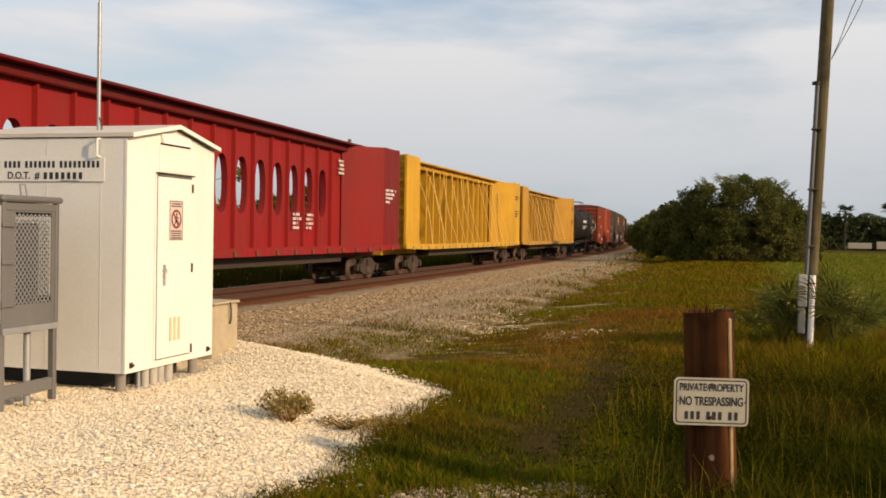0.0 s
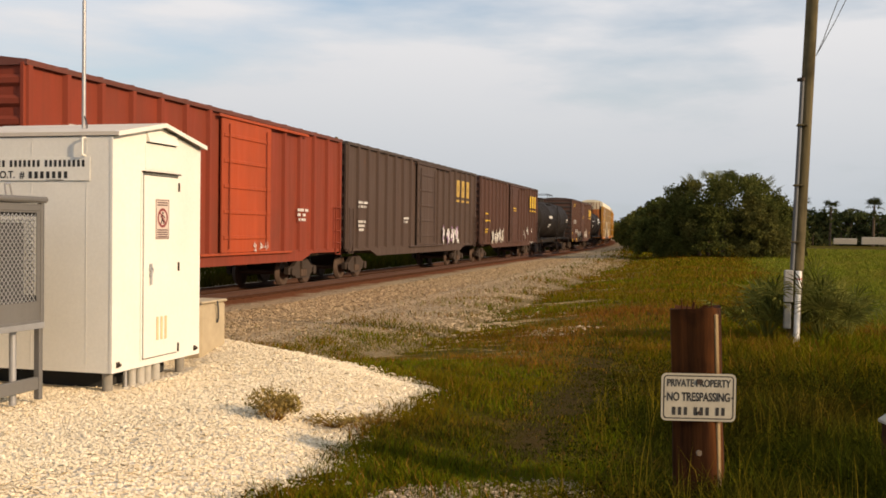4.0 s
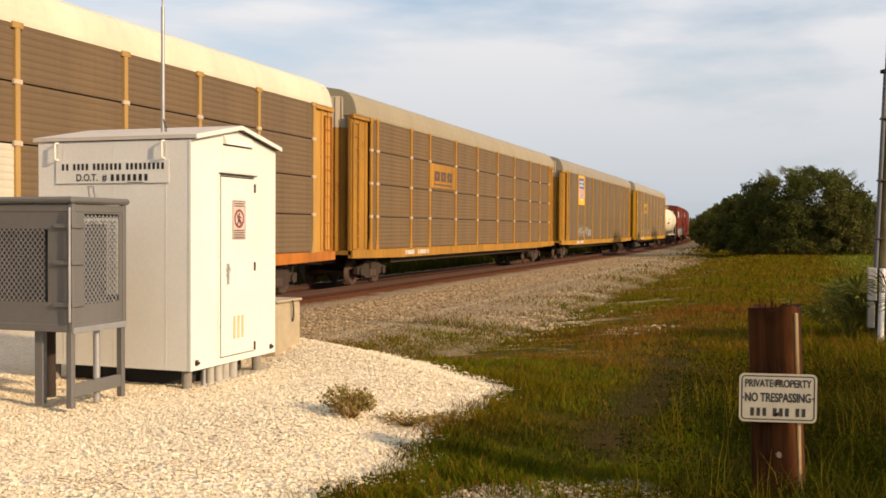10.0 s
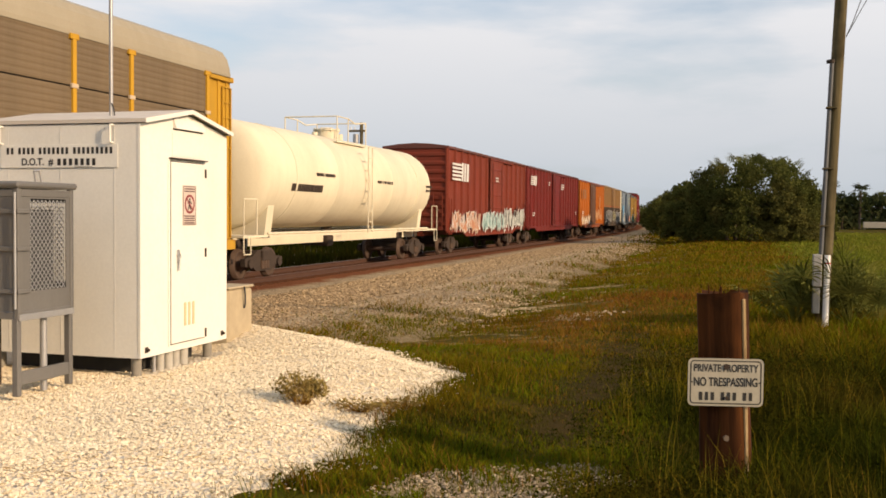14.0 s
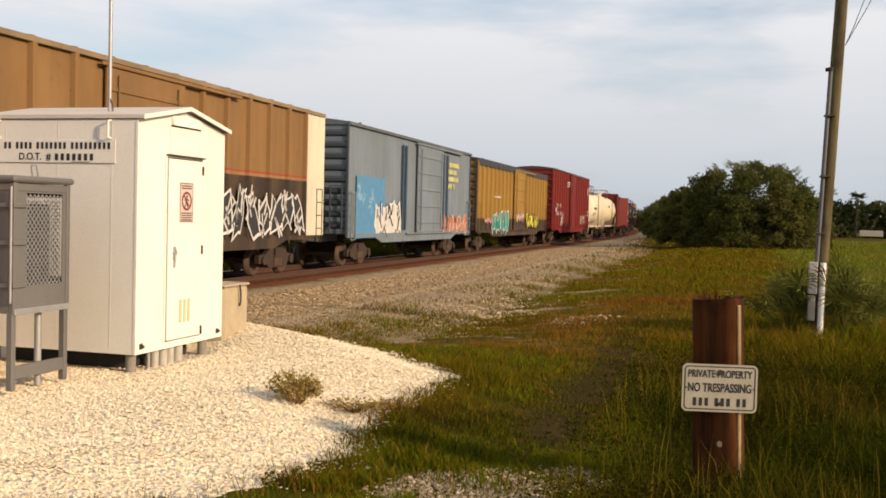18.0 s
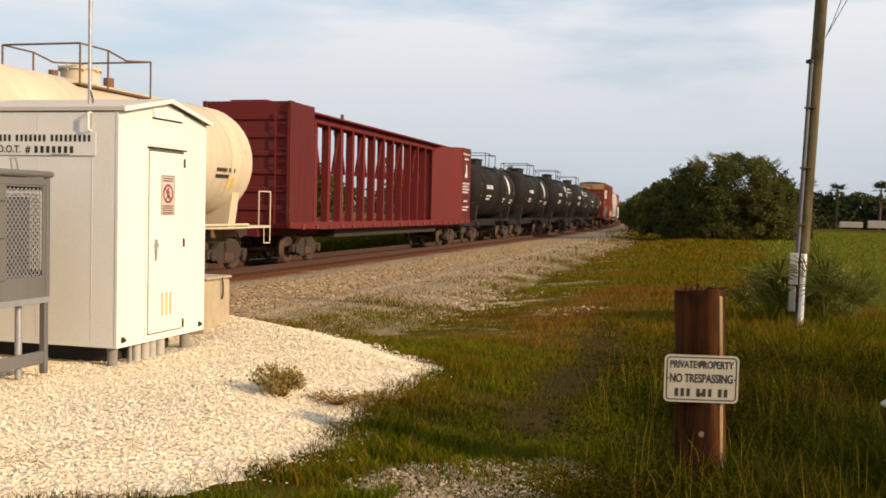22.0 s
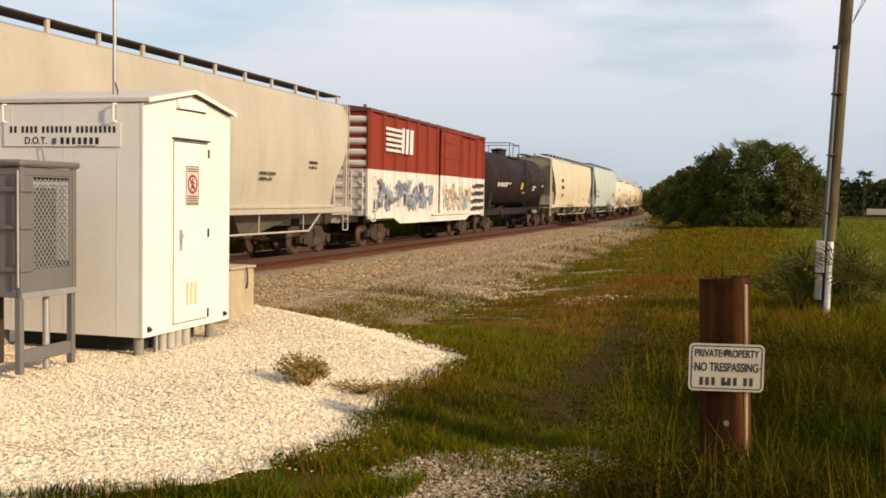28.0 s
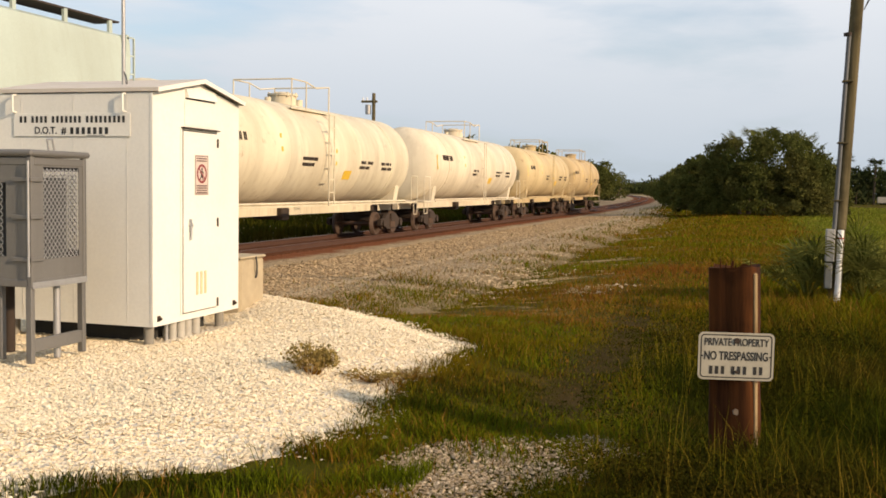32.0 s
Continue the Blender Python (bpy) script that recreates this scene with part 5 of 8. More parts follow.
    if logo:
        i, kind = logo
        y = edges[i] + 0.04
        lw = edges[i + 1] - edges[i] - 0.08
        if kind == "shield":
            zb, zt = z1 - 1.92, z1 - 0.08
            part("emblem_panel", MB().box(X + 0.02, X + 0.05, y + 0.02, y + lw, zb, zt, 0.004), paint("emblem yellow", (0.75, 0.48, 0.05), 0.2, 0.05), car)
            mz = (zb + zt) / 2
            sh = lw * 0.5
            cy = y + lw / 2
            outline = [(cy - sh * 0.75, zb + 0.5), (cy, zb + 0.22), (cy + sh * 0.75, zb + 0.5), (cy + sh * 0.72, mz + 0.1), (cy - sh * 0.72, mz + 0.1)]
            part("emblem", MB().prism(outline, X + 0.05, X + 0.056, "x"), M_LINE, car, "striped shield emblem")
            st = MB()
            for q in range(5):
                yy = cy - sh * 0.62 + q * sh * 0.28
                st.box(X + 0.056, X + 0.058, yy, yy + sh * 0.13, zb + 0.38, mz + 0.1)
            part("emblem_stripe", st, plain("emblem red", (0.36, 0.05, 0.06), 0.5), car)["kind"] = "stuff"
            part("emblem_top", MB().prism([(cy - sh * 0.72, mz + 0.1), (cy + sh * 0.72, mz + 0.1), (cy + sh * 0.8, mz + 0.55), (cy + sh * 0.6, mz + 0.8), (cy, mz + 0.72), (cy - sh * 0.6, mz + 0.8), (cy - sh * 0.8, mz + 0.55)], X + 0.05, X + 0.057, "x"), plain("emblem blue", (0.07, 0.07, 0.26), 0.5), car)
            w = MB()
            for zz in (mz + 0.22, mz + 0.45):
                for q in range(6):
                    w.box(X + 0.057, X + 0.0585, cy - sh * 0.6 + q * sh * 0.2, cy - sh * 0.6 + q * sh * 0.2 + sh * 0.13, zz, zz + 0.15)
            part("emblem_text_bar", w, M_LINE, car)["kind"] = "stuff"
        else:
            zb, zt = z0 + 2.1 * ch, z0 + 2.95 * ch
            part("emblem_panel", MB().box(X + 0.02, X + 0.05, y + 0.02, y + lw, zb, zt, 0.004), frame_m, car)
            w = MB()
            for q in range(3):
                stroke_shape(w, y + lw * (0.16 + 0.25 * q), zb + 0.26, lw * 0.2, 0.36, X + 0.05, q)
            w.box(X + 0.05, X + 0.056, y + lw * 0.16, y + lw * 0.86, zb + 0.10, zb + 0.16)
            part("emblem", w, plain("emblem brown", (0.10, 0.06, 0.04), 0.6), car, "dark block emblem")
    marks = MB()
    text_block(marks, -h + 4.4, 0.78, (0.9, ), X + 0.05, seed, 0.15)
    text_block(marks, -h + 5.6, 0.78, (1.1, ), X + 0.05, seed + 1, 0.15)
    part("stencil_bar", marks, M_LINE, car)["kind"] = "stuff"
    add_trucks(car, h, 2.6)
    return car, h, ya, edges, z0, ch, X


def screen_mesh(X, w, hgt, material):
    """One perforated side screen with its pressed ribs."""
    n = max(8, int(hgt / 0.125))
    prof = [(X - 0.005, -hgt / 2), (X + 0.018, -hgt / 2)]
    for k in range(n):
        z, q = -hgt / 2 + hgt * (k + 0.5) / n, hgt / n
        prof += [(X + 0.018, z - 0.40 * q), (X + 0.025, z - 0.20 * q), (X + 0.025, z + 0.20 * q), (X + 0.018, z + 0.40 * q)]
    prof += [(X + 0.018, hgt / 2), (X - 0.005, hgt / 2)]
    return MB().prism(prof, -w / 2, w / 2, "y").data("screen_panel", material)


def centerbeam(y0, y1, name, label, colour, posts, style, top=4.80, dirt=0.4, rust=0.3, sky_gaps=True):
    car, h = start_car("centerbeam_flatcar", y0, y1, label=label, category="centerbeam flatcar")
    m = paint(name, colour, dirt, rust)
    dark = paint(name + " dark", tuple(0.45 * c for c in colour), dirt, rust)
    plate_m = m if colour[1] > 0.2 else paint(name + " plate", tuple(0.66 * c for c in colour), dirt, rust)
    X = 1.48
    deck = MB()
    deck.box(-X, X, -h + 0.1, h - 0.1, 0.98, 1.10)
    for s in (-1, 1):
        a, c = (X - 0.08, X + 0.03) if s > 0 else (-X - 0.03, -X + 0.08)
        deck.prism([(-h + 0.05, 0.98), (-h + 2.8, 0.92), (h - 2.8, 0.92), (h - 0.05, 0.98), (h - 0.05, 1.16), (-h + 0.05, 1.16)], a, c, "x")
    deck.box(-0.4, 0.4, -h + 0.1, h - 0.1, 0.7, 0.98)
    part("deck", deck, m, car)
    win_m = paint("pale winch", (0.46, 0.36, 0.18), 0.5, 0.4) if colour[1] > 0.2 else paint("rusty winch", (0.17, 0.055, 0.03), 0.5, 0.5)
    pk = shared(("stake_pocket", colour[1] > 0.2), lambda: MB().box(X + 0.03, X + 0.08, -0.07, 0.07, 0.93, 1.08, 0.01).data("strap_winch", win_m))
    n = 20
    for k in range(n):
        part("strap_winch", pk, None, car, "worn strap winch", pose(0, -h + 1.0 + (2 * h - 2.0) * k / (n - 1), 0))
    bw = 1.55
    for s in (-1, 1):
        # full-width bulkhead with corner posts, and the side plate that closes the end bay
        yy = s * (h - 0.15)
        bk = MB().box(-X + 0.03, X - 0.03, min(yy, yy - s * 0.12), max(yy, yy - s * 0.12), 1.1, top, 0.02)
        bulk = part("bulkhead", bk, m, car)
        for x in (-X, X - 0.14):
            part("corner_post", MB().box(x, x + 0.14, min(yy + s * 0.1, yy - s * 0.2), max(yy + s * 0.1, yy - s * 0.2), 1.1, top, 0.02), plate_m, bulk)
        for k in range(6):
            z = 1.5 + 0.55 * k
            part("bulkhead_rib", MB().box(-X + 0.14, X - 0.14, min(yy, yy + s * 0.05), max(yy, yy + s * 0.05), z, z + 0.16, 0.02), m, bulk)
        for x in (-1, 1):
            gs = MB().prism([(x * 0.16, yy - s * 2.7), (x * 0.16, yy - s * 2.78), (x * (X - 0.01), yy - s * 1.74), (x * (X - 0.01), yy - s * 1.66)], 1.1, top - 0.03, "z")
            part("end_gusset", gs, m, car, "slanted end plate from the web to the side")
        ladder(car, s * (h - 0.05), X - 0.3, 1.1, top - 0.3, m, along="x")
    # central frame
    ch = MB().box(-0.34, 0.34, -h + 0.2, h - 0.2, top - 0.26, top - 0.02, 0.03).box(-0.62, 0.62, -h + 0.2, h - 0.2, top - 0.02, top + 0.05, 0.015)
    part("top_chord", ch, dark if style == "holes" else m, car)
    ya, yb = -h + 0.3, h - 0.3
    if style == "holes":
        # solid web with tall oval openings between the posts
        cw = (yb - ya) / posts
        N = 24
        for k in range(posts):
            web = MB()
            cy = ya + cw * (k + 0.5)
            has = 2 <= k < posts - 3
            zc, rz, ry = 2.97, 0.85, 0.36
            if has:
                oval = [(cy + ry * math.copysign(abs(math.cos(a)) ** 0.75, math.cos(a)), zc + rz * math.copysign(abs(math.sin(a)) ** 0.95, math.sin(a))) for a in [2 * math.pi * (i + 0.5) / N for i in range(N)]]
                rect = []
                for (oy, oz) in oval:
                    dy, dz = (oy - cy) / (cw / 2), (oz - zc) / 1.65
                    q = max(abs(dy), abs(dz))
                    rect.append((cy + dy / q * cw / 2, zc + dz / q * 1.65))
                for x in (-0.10, 0.10):
                    vs = [(x, *p) for p in oval] + [(x, *p) for p in rect]
                    web.add(vs, [(i, (i + 1) % N, N + (i + 1) % N, N + i) for i in range(N)])
                web.add([(-0.10, *p) for p in oval] + [(0.10, *p) for p in oval], [(i, (i + 1) % N, N + (i + 1) % N, N + i) for i in range(N)])
                web.box(-0.1, 0.1, cy - cw / 2, cy + cw / 2, 1.1, zc - 1.65).box(-0.1, 0.1, cy - cw / 2, cy + cw / 2, zc + 1.64, top - 0.2)
            else:
                web.box(-0.1, 0.1, cy - cw / 2, cy + cw / 2, 1.1, top - 0.2)
            part("web_panel", web, m, car, "web panel with an oval opening" if has else "")
        pst = MB().prism([(0.10, -0.06), (0.22, -0.03), (0.22, 0.03), (0.10, 0.06)], 1.1, top - 0.25, "z").data("web_post", m)
        for k in range(posts + 1):
            part("web_post", pst, None, car, at=pose(0, ya + cw * k, 0))
    else:
        cw = (yb - ya) / posts
        pst = MB().box(-0.16, 0.16, -0.07, 0.07, 1.1, top - 0.2, 0.015).data("post", m)
        thin = MB().box(0.30, 0.36, -0.05, 0.05, 1.1, top - 0.1, 0.008).box(-0.36, -0.30, -0.05, 0.05, 1.1, top - 0.1, 0.008).data("riser", m)
        for k in range(posts + 1):
            part("post", pst, None, car, at=pose(0, ya + cw * k, 0))
            if k < posts:
                part("riser", thin, None, car, at=pose(0, ya + cw * (k + 0.5), 0))
        for k in range(posts):
            y = ya + cw * k
            if style == "truss" and k % 2 == 0:
                part("diagonal", MB().bar((0.0, y, 1.15), (0.0, y + cw, top - 0.3), 0.10, 0.10), m, car)
            if style == "open" and k < posts - 3:
                part("diagonal", MB().bar((0.0, y + cw * 0.5, 2.9), (0.0, y + (cw if k % 2 else 0), top - 0.28), 0.09, 0.09), m, car)
            if style == "truss" and k % 3 != 1:
                st, rg = MB(), random.Random(k + posts)
                a0, sag = y + rg.uniform(-0.3, 0.3), rg.uniform(-0.9, 0.9)
                pts = [(0.42 + 0.9 * q / 5, a0 + sag * math.sin(math.pi * q / 5) + 0.5 * sag * q / 5, top - 0.1 - (top - 1.25) * q / 5) for q in range(6)]
                for p, q in zip(pts, pts[1:]):
                    st.tube(p, q, 0.022, 5, caps=False)
                part("tie_down_cable", st, paint("cable yellow", (0.68, 0.46, 0.16), 0.2, 0.05), car, "slack tie-down cable")
    # the closed end bays of sheet metal at full width
    for s in (-1, 1):
        a, b = sorted((s * (h - 0.15), s * (h - 0.15 - 1.7)))
        for x in (-X - 0.004, X - 0.046):
            part("end_side_plate", MB().box(x, x + 0.05, a + 0.16 * (s < 0), b - 0.16 * (s > 0), 1.12, top - 0.02, 0.008), plate_m, car)
    part("underframe", MB().box(-1.0, 1.0, -h + 5, h - 5, 0.6, 0.92).tube((0.7, -1.2, 0.72), (0.7, 0.8, 0.72), 0.17, 10), M_TRUCK, car)
    add_trucks(car, h, 2.4)
    return car, h, X


def hopper(y0, y1, name, label, colour, top=4.70, dirt=0.25, rust=0.08, bays=3, curved=True):
    car, h = start_car("covered_hopper", y0, y1, label=label, category="hopper car")
    m = paint(name, colour, dirt, rust, 0.5, (0.26, 0.20, 0.13))
    # Body paint at 0.6 plus extra dirt and rust, with shade in the colour.
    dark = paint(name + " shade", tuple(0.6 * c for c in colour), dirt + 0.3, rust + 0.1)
    e = 1.55                                                  # end platforms
    zs = 1.30
    prof = []                                                 # half section, bottom to top
    for k in range(13):
        t = k / 12
        z = zs + (top - 0.28 - zs) * t
        x = 1.36 + 0.17 * math.sin(math.pi * min(1.0, t * 0.98 + 0.02)) if curved else 1.5
        prof.append((x, z))
    prof += [(1.32, top - 0.12), (1.05, top - 0.02), (0.6, top + 0.04)]
    sec = [(x, z) for x, z in prof] + [(-x, z) for x, z in reversed(prof)]
    b = MB()

    def end_at(z):
        # the side sheet is cut back in a curve over the truck
        return float(np.interp(z, [1.3, 1.75, 2.0, 2.3, 2.6, 2.9, 3.4, 4.0, 4.7], [1.62, 1.62, 1.58, 1.38, 1.05, 0.80, 0.50, 0.26, 0.14]))
    fine = []
    for (x0_, z0_), (x1_, z1_) in zip(prof, prof[1:]):
        fine += [(x0_, z0_), ((x0_ + x1_) / 2, (z0_ + z1_) / 2)]
    fine.append(prof[-1])
    both = fine + [(-x, z) for x, z in reversed(fine)]
    b.rings([[(x, -h + end_at(z), z) for x, z in both], [(x, h - end_at(z), z) for x, z in both]], smooth=False)
    part("body", b, m, car)
    for s in (-1, 1):
        sh = MB()
        cols = [[(x - 0.02, s * (h - end_at(z) - 0.05), z) for x, z in fine], [(-x + 0.02, s * (h - end_at(z) - 0.05), z) for x, z in fine]]
        sh.rings(cols, closed=False, smooth=False)
        sh.rings([[(x, y - s * 0.03, z) for x, y, z in c_] for c_ in cols], closed=False, smooth=False)
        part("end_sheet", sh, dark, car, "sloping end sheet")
    part("side_lip", MB().box(1.36, 1.50, -h + 1.5, h - 1.5, zs - 0.02, zs + 0.09, 0.02), m, car)
    sl = MB()
    for s in (-1, 1):
        a, c = (1.30, 1.46) if s > 0 else (-1.46, -1.30)
        sl.box(a, c, -h + 0.1, h - 0.1, zs - 0.18, zs + 0.02, 0.015)
    sl.box(-1.4, 1.4, -h + 0.05, -h + 1.5, 1.06, 1.14).box(-1.4, 1.4, h - 1.5, h - 0.05, 1.06, 1.14).box(-0.35, 0.35, -h + 0.05, h - 0.05, 0.72, 1.06)
    part("side_sill", sl, m, car)
    for x in (-1.36, 1.36):
        rod = MB().tube((x, -h + 3.2, 0.60), (x, h - 3.2, 0.60), 0.030, 8).tube((x, -h + 3.2, 0.60), (x, -h + 2.3, 1.14), 0.030, 8).tube((x, h - 3.2, 0.60), (x, h - 2.3, 1.14), 0.030, 8)
        part("guard_rod", rod, m, car, "long rod below the sill")
        for k in range(6):
            y = -h + 3.6 + (2 * h - 7.2) * k / 5
            part("rod_hanger", MB().tube((x, y, 0.60), (x * 0.97, y + 0.1, 1.14), 0.018, 6), m, car)
    for k in range(bays):
        y = (k - (bays - 1) / 2) * (2 * h - 5.2) / bays
        w = (2 * h - 5.2) / bays / 2 * 0.96
        hp = MB()
        hp.rings([[(1.32, y - w, zs), (1.32, y + w, zs), (-1.32, y + w, zs), (-1.32, y - w, zs)], [(0.45, y - 0.5, 0.52), (0.45, y + 0.5, 0.52), (-0.45, y + 0.5, 0.52), (-0.45, y - 0.5, 0.52)]], caps=True, smooth=False)
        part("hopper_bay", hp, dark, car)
        part("outlet_gate", MB().box(-0.6, 0.6, y - 0.55, y + 0.55, 0.42, 0.54, 0.01).tube((0.6, y, 0.5), (0.95, y, 0.5), 0.05, 8), M_TRUCK, car)
    # end sheets, corner posts, ladders
    for s in (-1, 1):
        fr = MB()
        y0_ = s * (h - 0.30)
        for x in (-1.40, 1.28):
            fr.box(x, x + 0.12, y0_ - 0.05, y0_ + 0.05, 1.1, top - 0.1, 0.01)
        fr.box(-1.4, 1.4, y0_ - 0.04, y0_ + 0.04, top - 0.16, top - 0.06, 0.01)
        for x in (-1.3, 1.3):
            fr.bar((x, s * (h - 1.2), 1.12), (x, s * (h - 1.2), 2.2), 0.12, 0.10)
            fr.bar((x, y0_, 2.6), (x, s * (h - 0.8), 2.9), 0.08, 0.06)
        part("end_frame", fr, m, car)
        ladder(car, s * (h - 0.22), 1.34, 0.55, top - 0.1, m)
        ladder(car, s * (h - 0.2), -0.9, 1.1, top - 0.1, m, along="x")
    rw = MB()
    for x in (-0.82, 0.82):
        rw.box(x - 0.3, x + 0.3, -h + 0.2, h - 0.2, top + 0.20, top + 0.235)
    part("running_board", rw, M_TRUCK, car, "dark grated running boards")
    br = MB()
    n = 14
    for k in range(n):
        y = -h + 0.5 + (2 * h - 1.0) * k / (n - 1)
        for x in (-1.1, 1.1):
            br.box(x - 0.03, x + 0.03, y - 0.05, y + 0.05, top - 0.1, top + 0.21)
    part("board_bracket", br, m, car)["kind"] = "stuff"
    ht = MB().box(-0.3, 0.3, -h + 0.9, h - 0.9, top + 0.03, top + 0.16, 0.03)
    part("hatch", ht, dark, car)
    add_trucks(car, h, 2.0)
    return car, h

# ---- the train, from its head to its tail ----
RED, DARKRED = (0.26, 0.011, 0.012), (0.15, 0.014, 0.012)
BROWN, GREYBROWN, YELLOW = (0.085, 0.042, 0.032), (0.078, 0.052, 0.042), (0.58, 0.325, 0.026)
BLACK, CREAM, RUSTRED = (0.011, 0.0085, 0.007), (0.72, 0.66, 0.50), (0.19, 0.032, 0.016)
S_WHITE, S_BLACK, S_TEAL, S_YEL, S_ORANGE, S_PINK = (0.66, 0.66, 0.64), (0.03, 0.03, 0.03), (0.05, 0.33, 0.29), (0.72, 0.66, 0.06), (0.60, 0.22, 0.04), (0.62, 0.32, 0.30)
SIDE = 1.556                       # just outside the posts of a boxcar's side


def block_marks(car, y, z, w, h, gap, material, underline=True):
    mb = MB()
    for q in range(3):
        stroke_shape(mb, y + q * (w + gap), z, w, h, SIDE, q)
        if underline:
            mb.box(SIDE, SIDE + 0.006, y + q * (w + gap), y + q * (w + gap) + w, z - h * 0.30, z - h * 0.17)
    part("block_emblem", mb, material, car, "bold block emblem")


def striped_mark(car, y, z, w, h):
    """Horizontal stripes that end in a solid slanted block."""
    mb = MB()
    for k in range(5):
        zz = z + h * (k + 0.1) / 5
        mb.box(SIDE, SIDE + 0.006, y, y + w * (0.52 + 0.03 * k), zz, zz + h * 0.11)
    for a, b in ((0.54, 0.66), (0.69, 0.81), (0.84, 0.99)):
        mb.prism([(y + w * a, z), (y + w * (b - 0.02), z), (y + w * b, z + h), (y + w * (a + 0.02), z + h)], SIDE + 0.0065, SIDE + 0.009, "x")
    part("striped_emblem", mb, M_LINE, car, "white striped emblem")


def stencils(car, blocks, seed, x=SIDE, material=None, size=0.085):
    mb = MB()
    for k, (y, z, rows) in enumerate(blocks):
        text_block(mb, y, z, rows, x, seed + k, size, size * 1.75)
    part("stencil_bar", mb, material or M_LINE, car)["kind"] = "stuff"


def barrel_marks(car, R_, zc, blocks, seed, emblem=None, ticks=(), material=None):
    mb = MB()
    for k, (y, z, rows) in enumerate(blocks):
        text_block(mb, y, z, rows, 0.0, seed + k, 0.22 if k == 0 and len(rows) == 1 else 0.10, 0.17)
    part("stencil_bar", on_barrel(mb, R_, zc), material or M_LINE, car)["kind"] = "stuff"
    if emblem:
        y, z, ry, rz = emblem[:4]
        N = 24
        e = MB()
        if len(emblem) > 4:                              # a square one
            n = 6
            pts = [[(0.0, y + ry * (2 * i / n - 1), z + rz * (2 * k / n - 1)) for i in range(n + 1)] for k in range(n + 1)]
            e.rings(pts, closed=False)
            part("emblem", on_barrel(e, R_ + 0.008, zc), M_LINE, car, "square white emblem")
            return
        e.rings([[(0.0, y + q * ry * math.cos(2 * math.pi * i / N), z + q * rz * math.sin(2 * math.pi * i / N)) for i in range(N)] for q in (0.01, 0.25, 0.5, 0.75, 1.0)])
        part("emblem", on_barrel(e, R_ + 0.008, zc), M_LINE, car, "round white emblem")
    if ticks:
        t = MB()
        for y, z, w, h in ticks:
            t.box(0.0, 0.005, y, y + w, z, z + h)
        part("yellow_mark", on_barrel(t, R_, zc), M_YELLOW, car)["kind"] = "stuff"


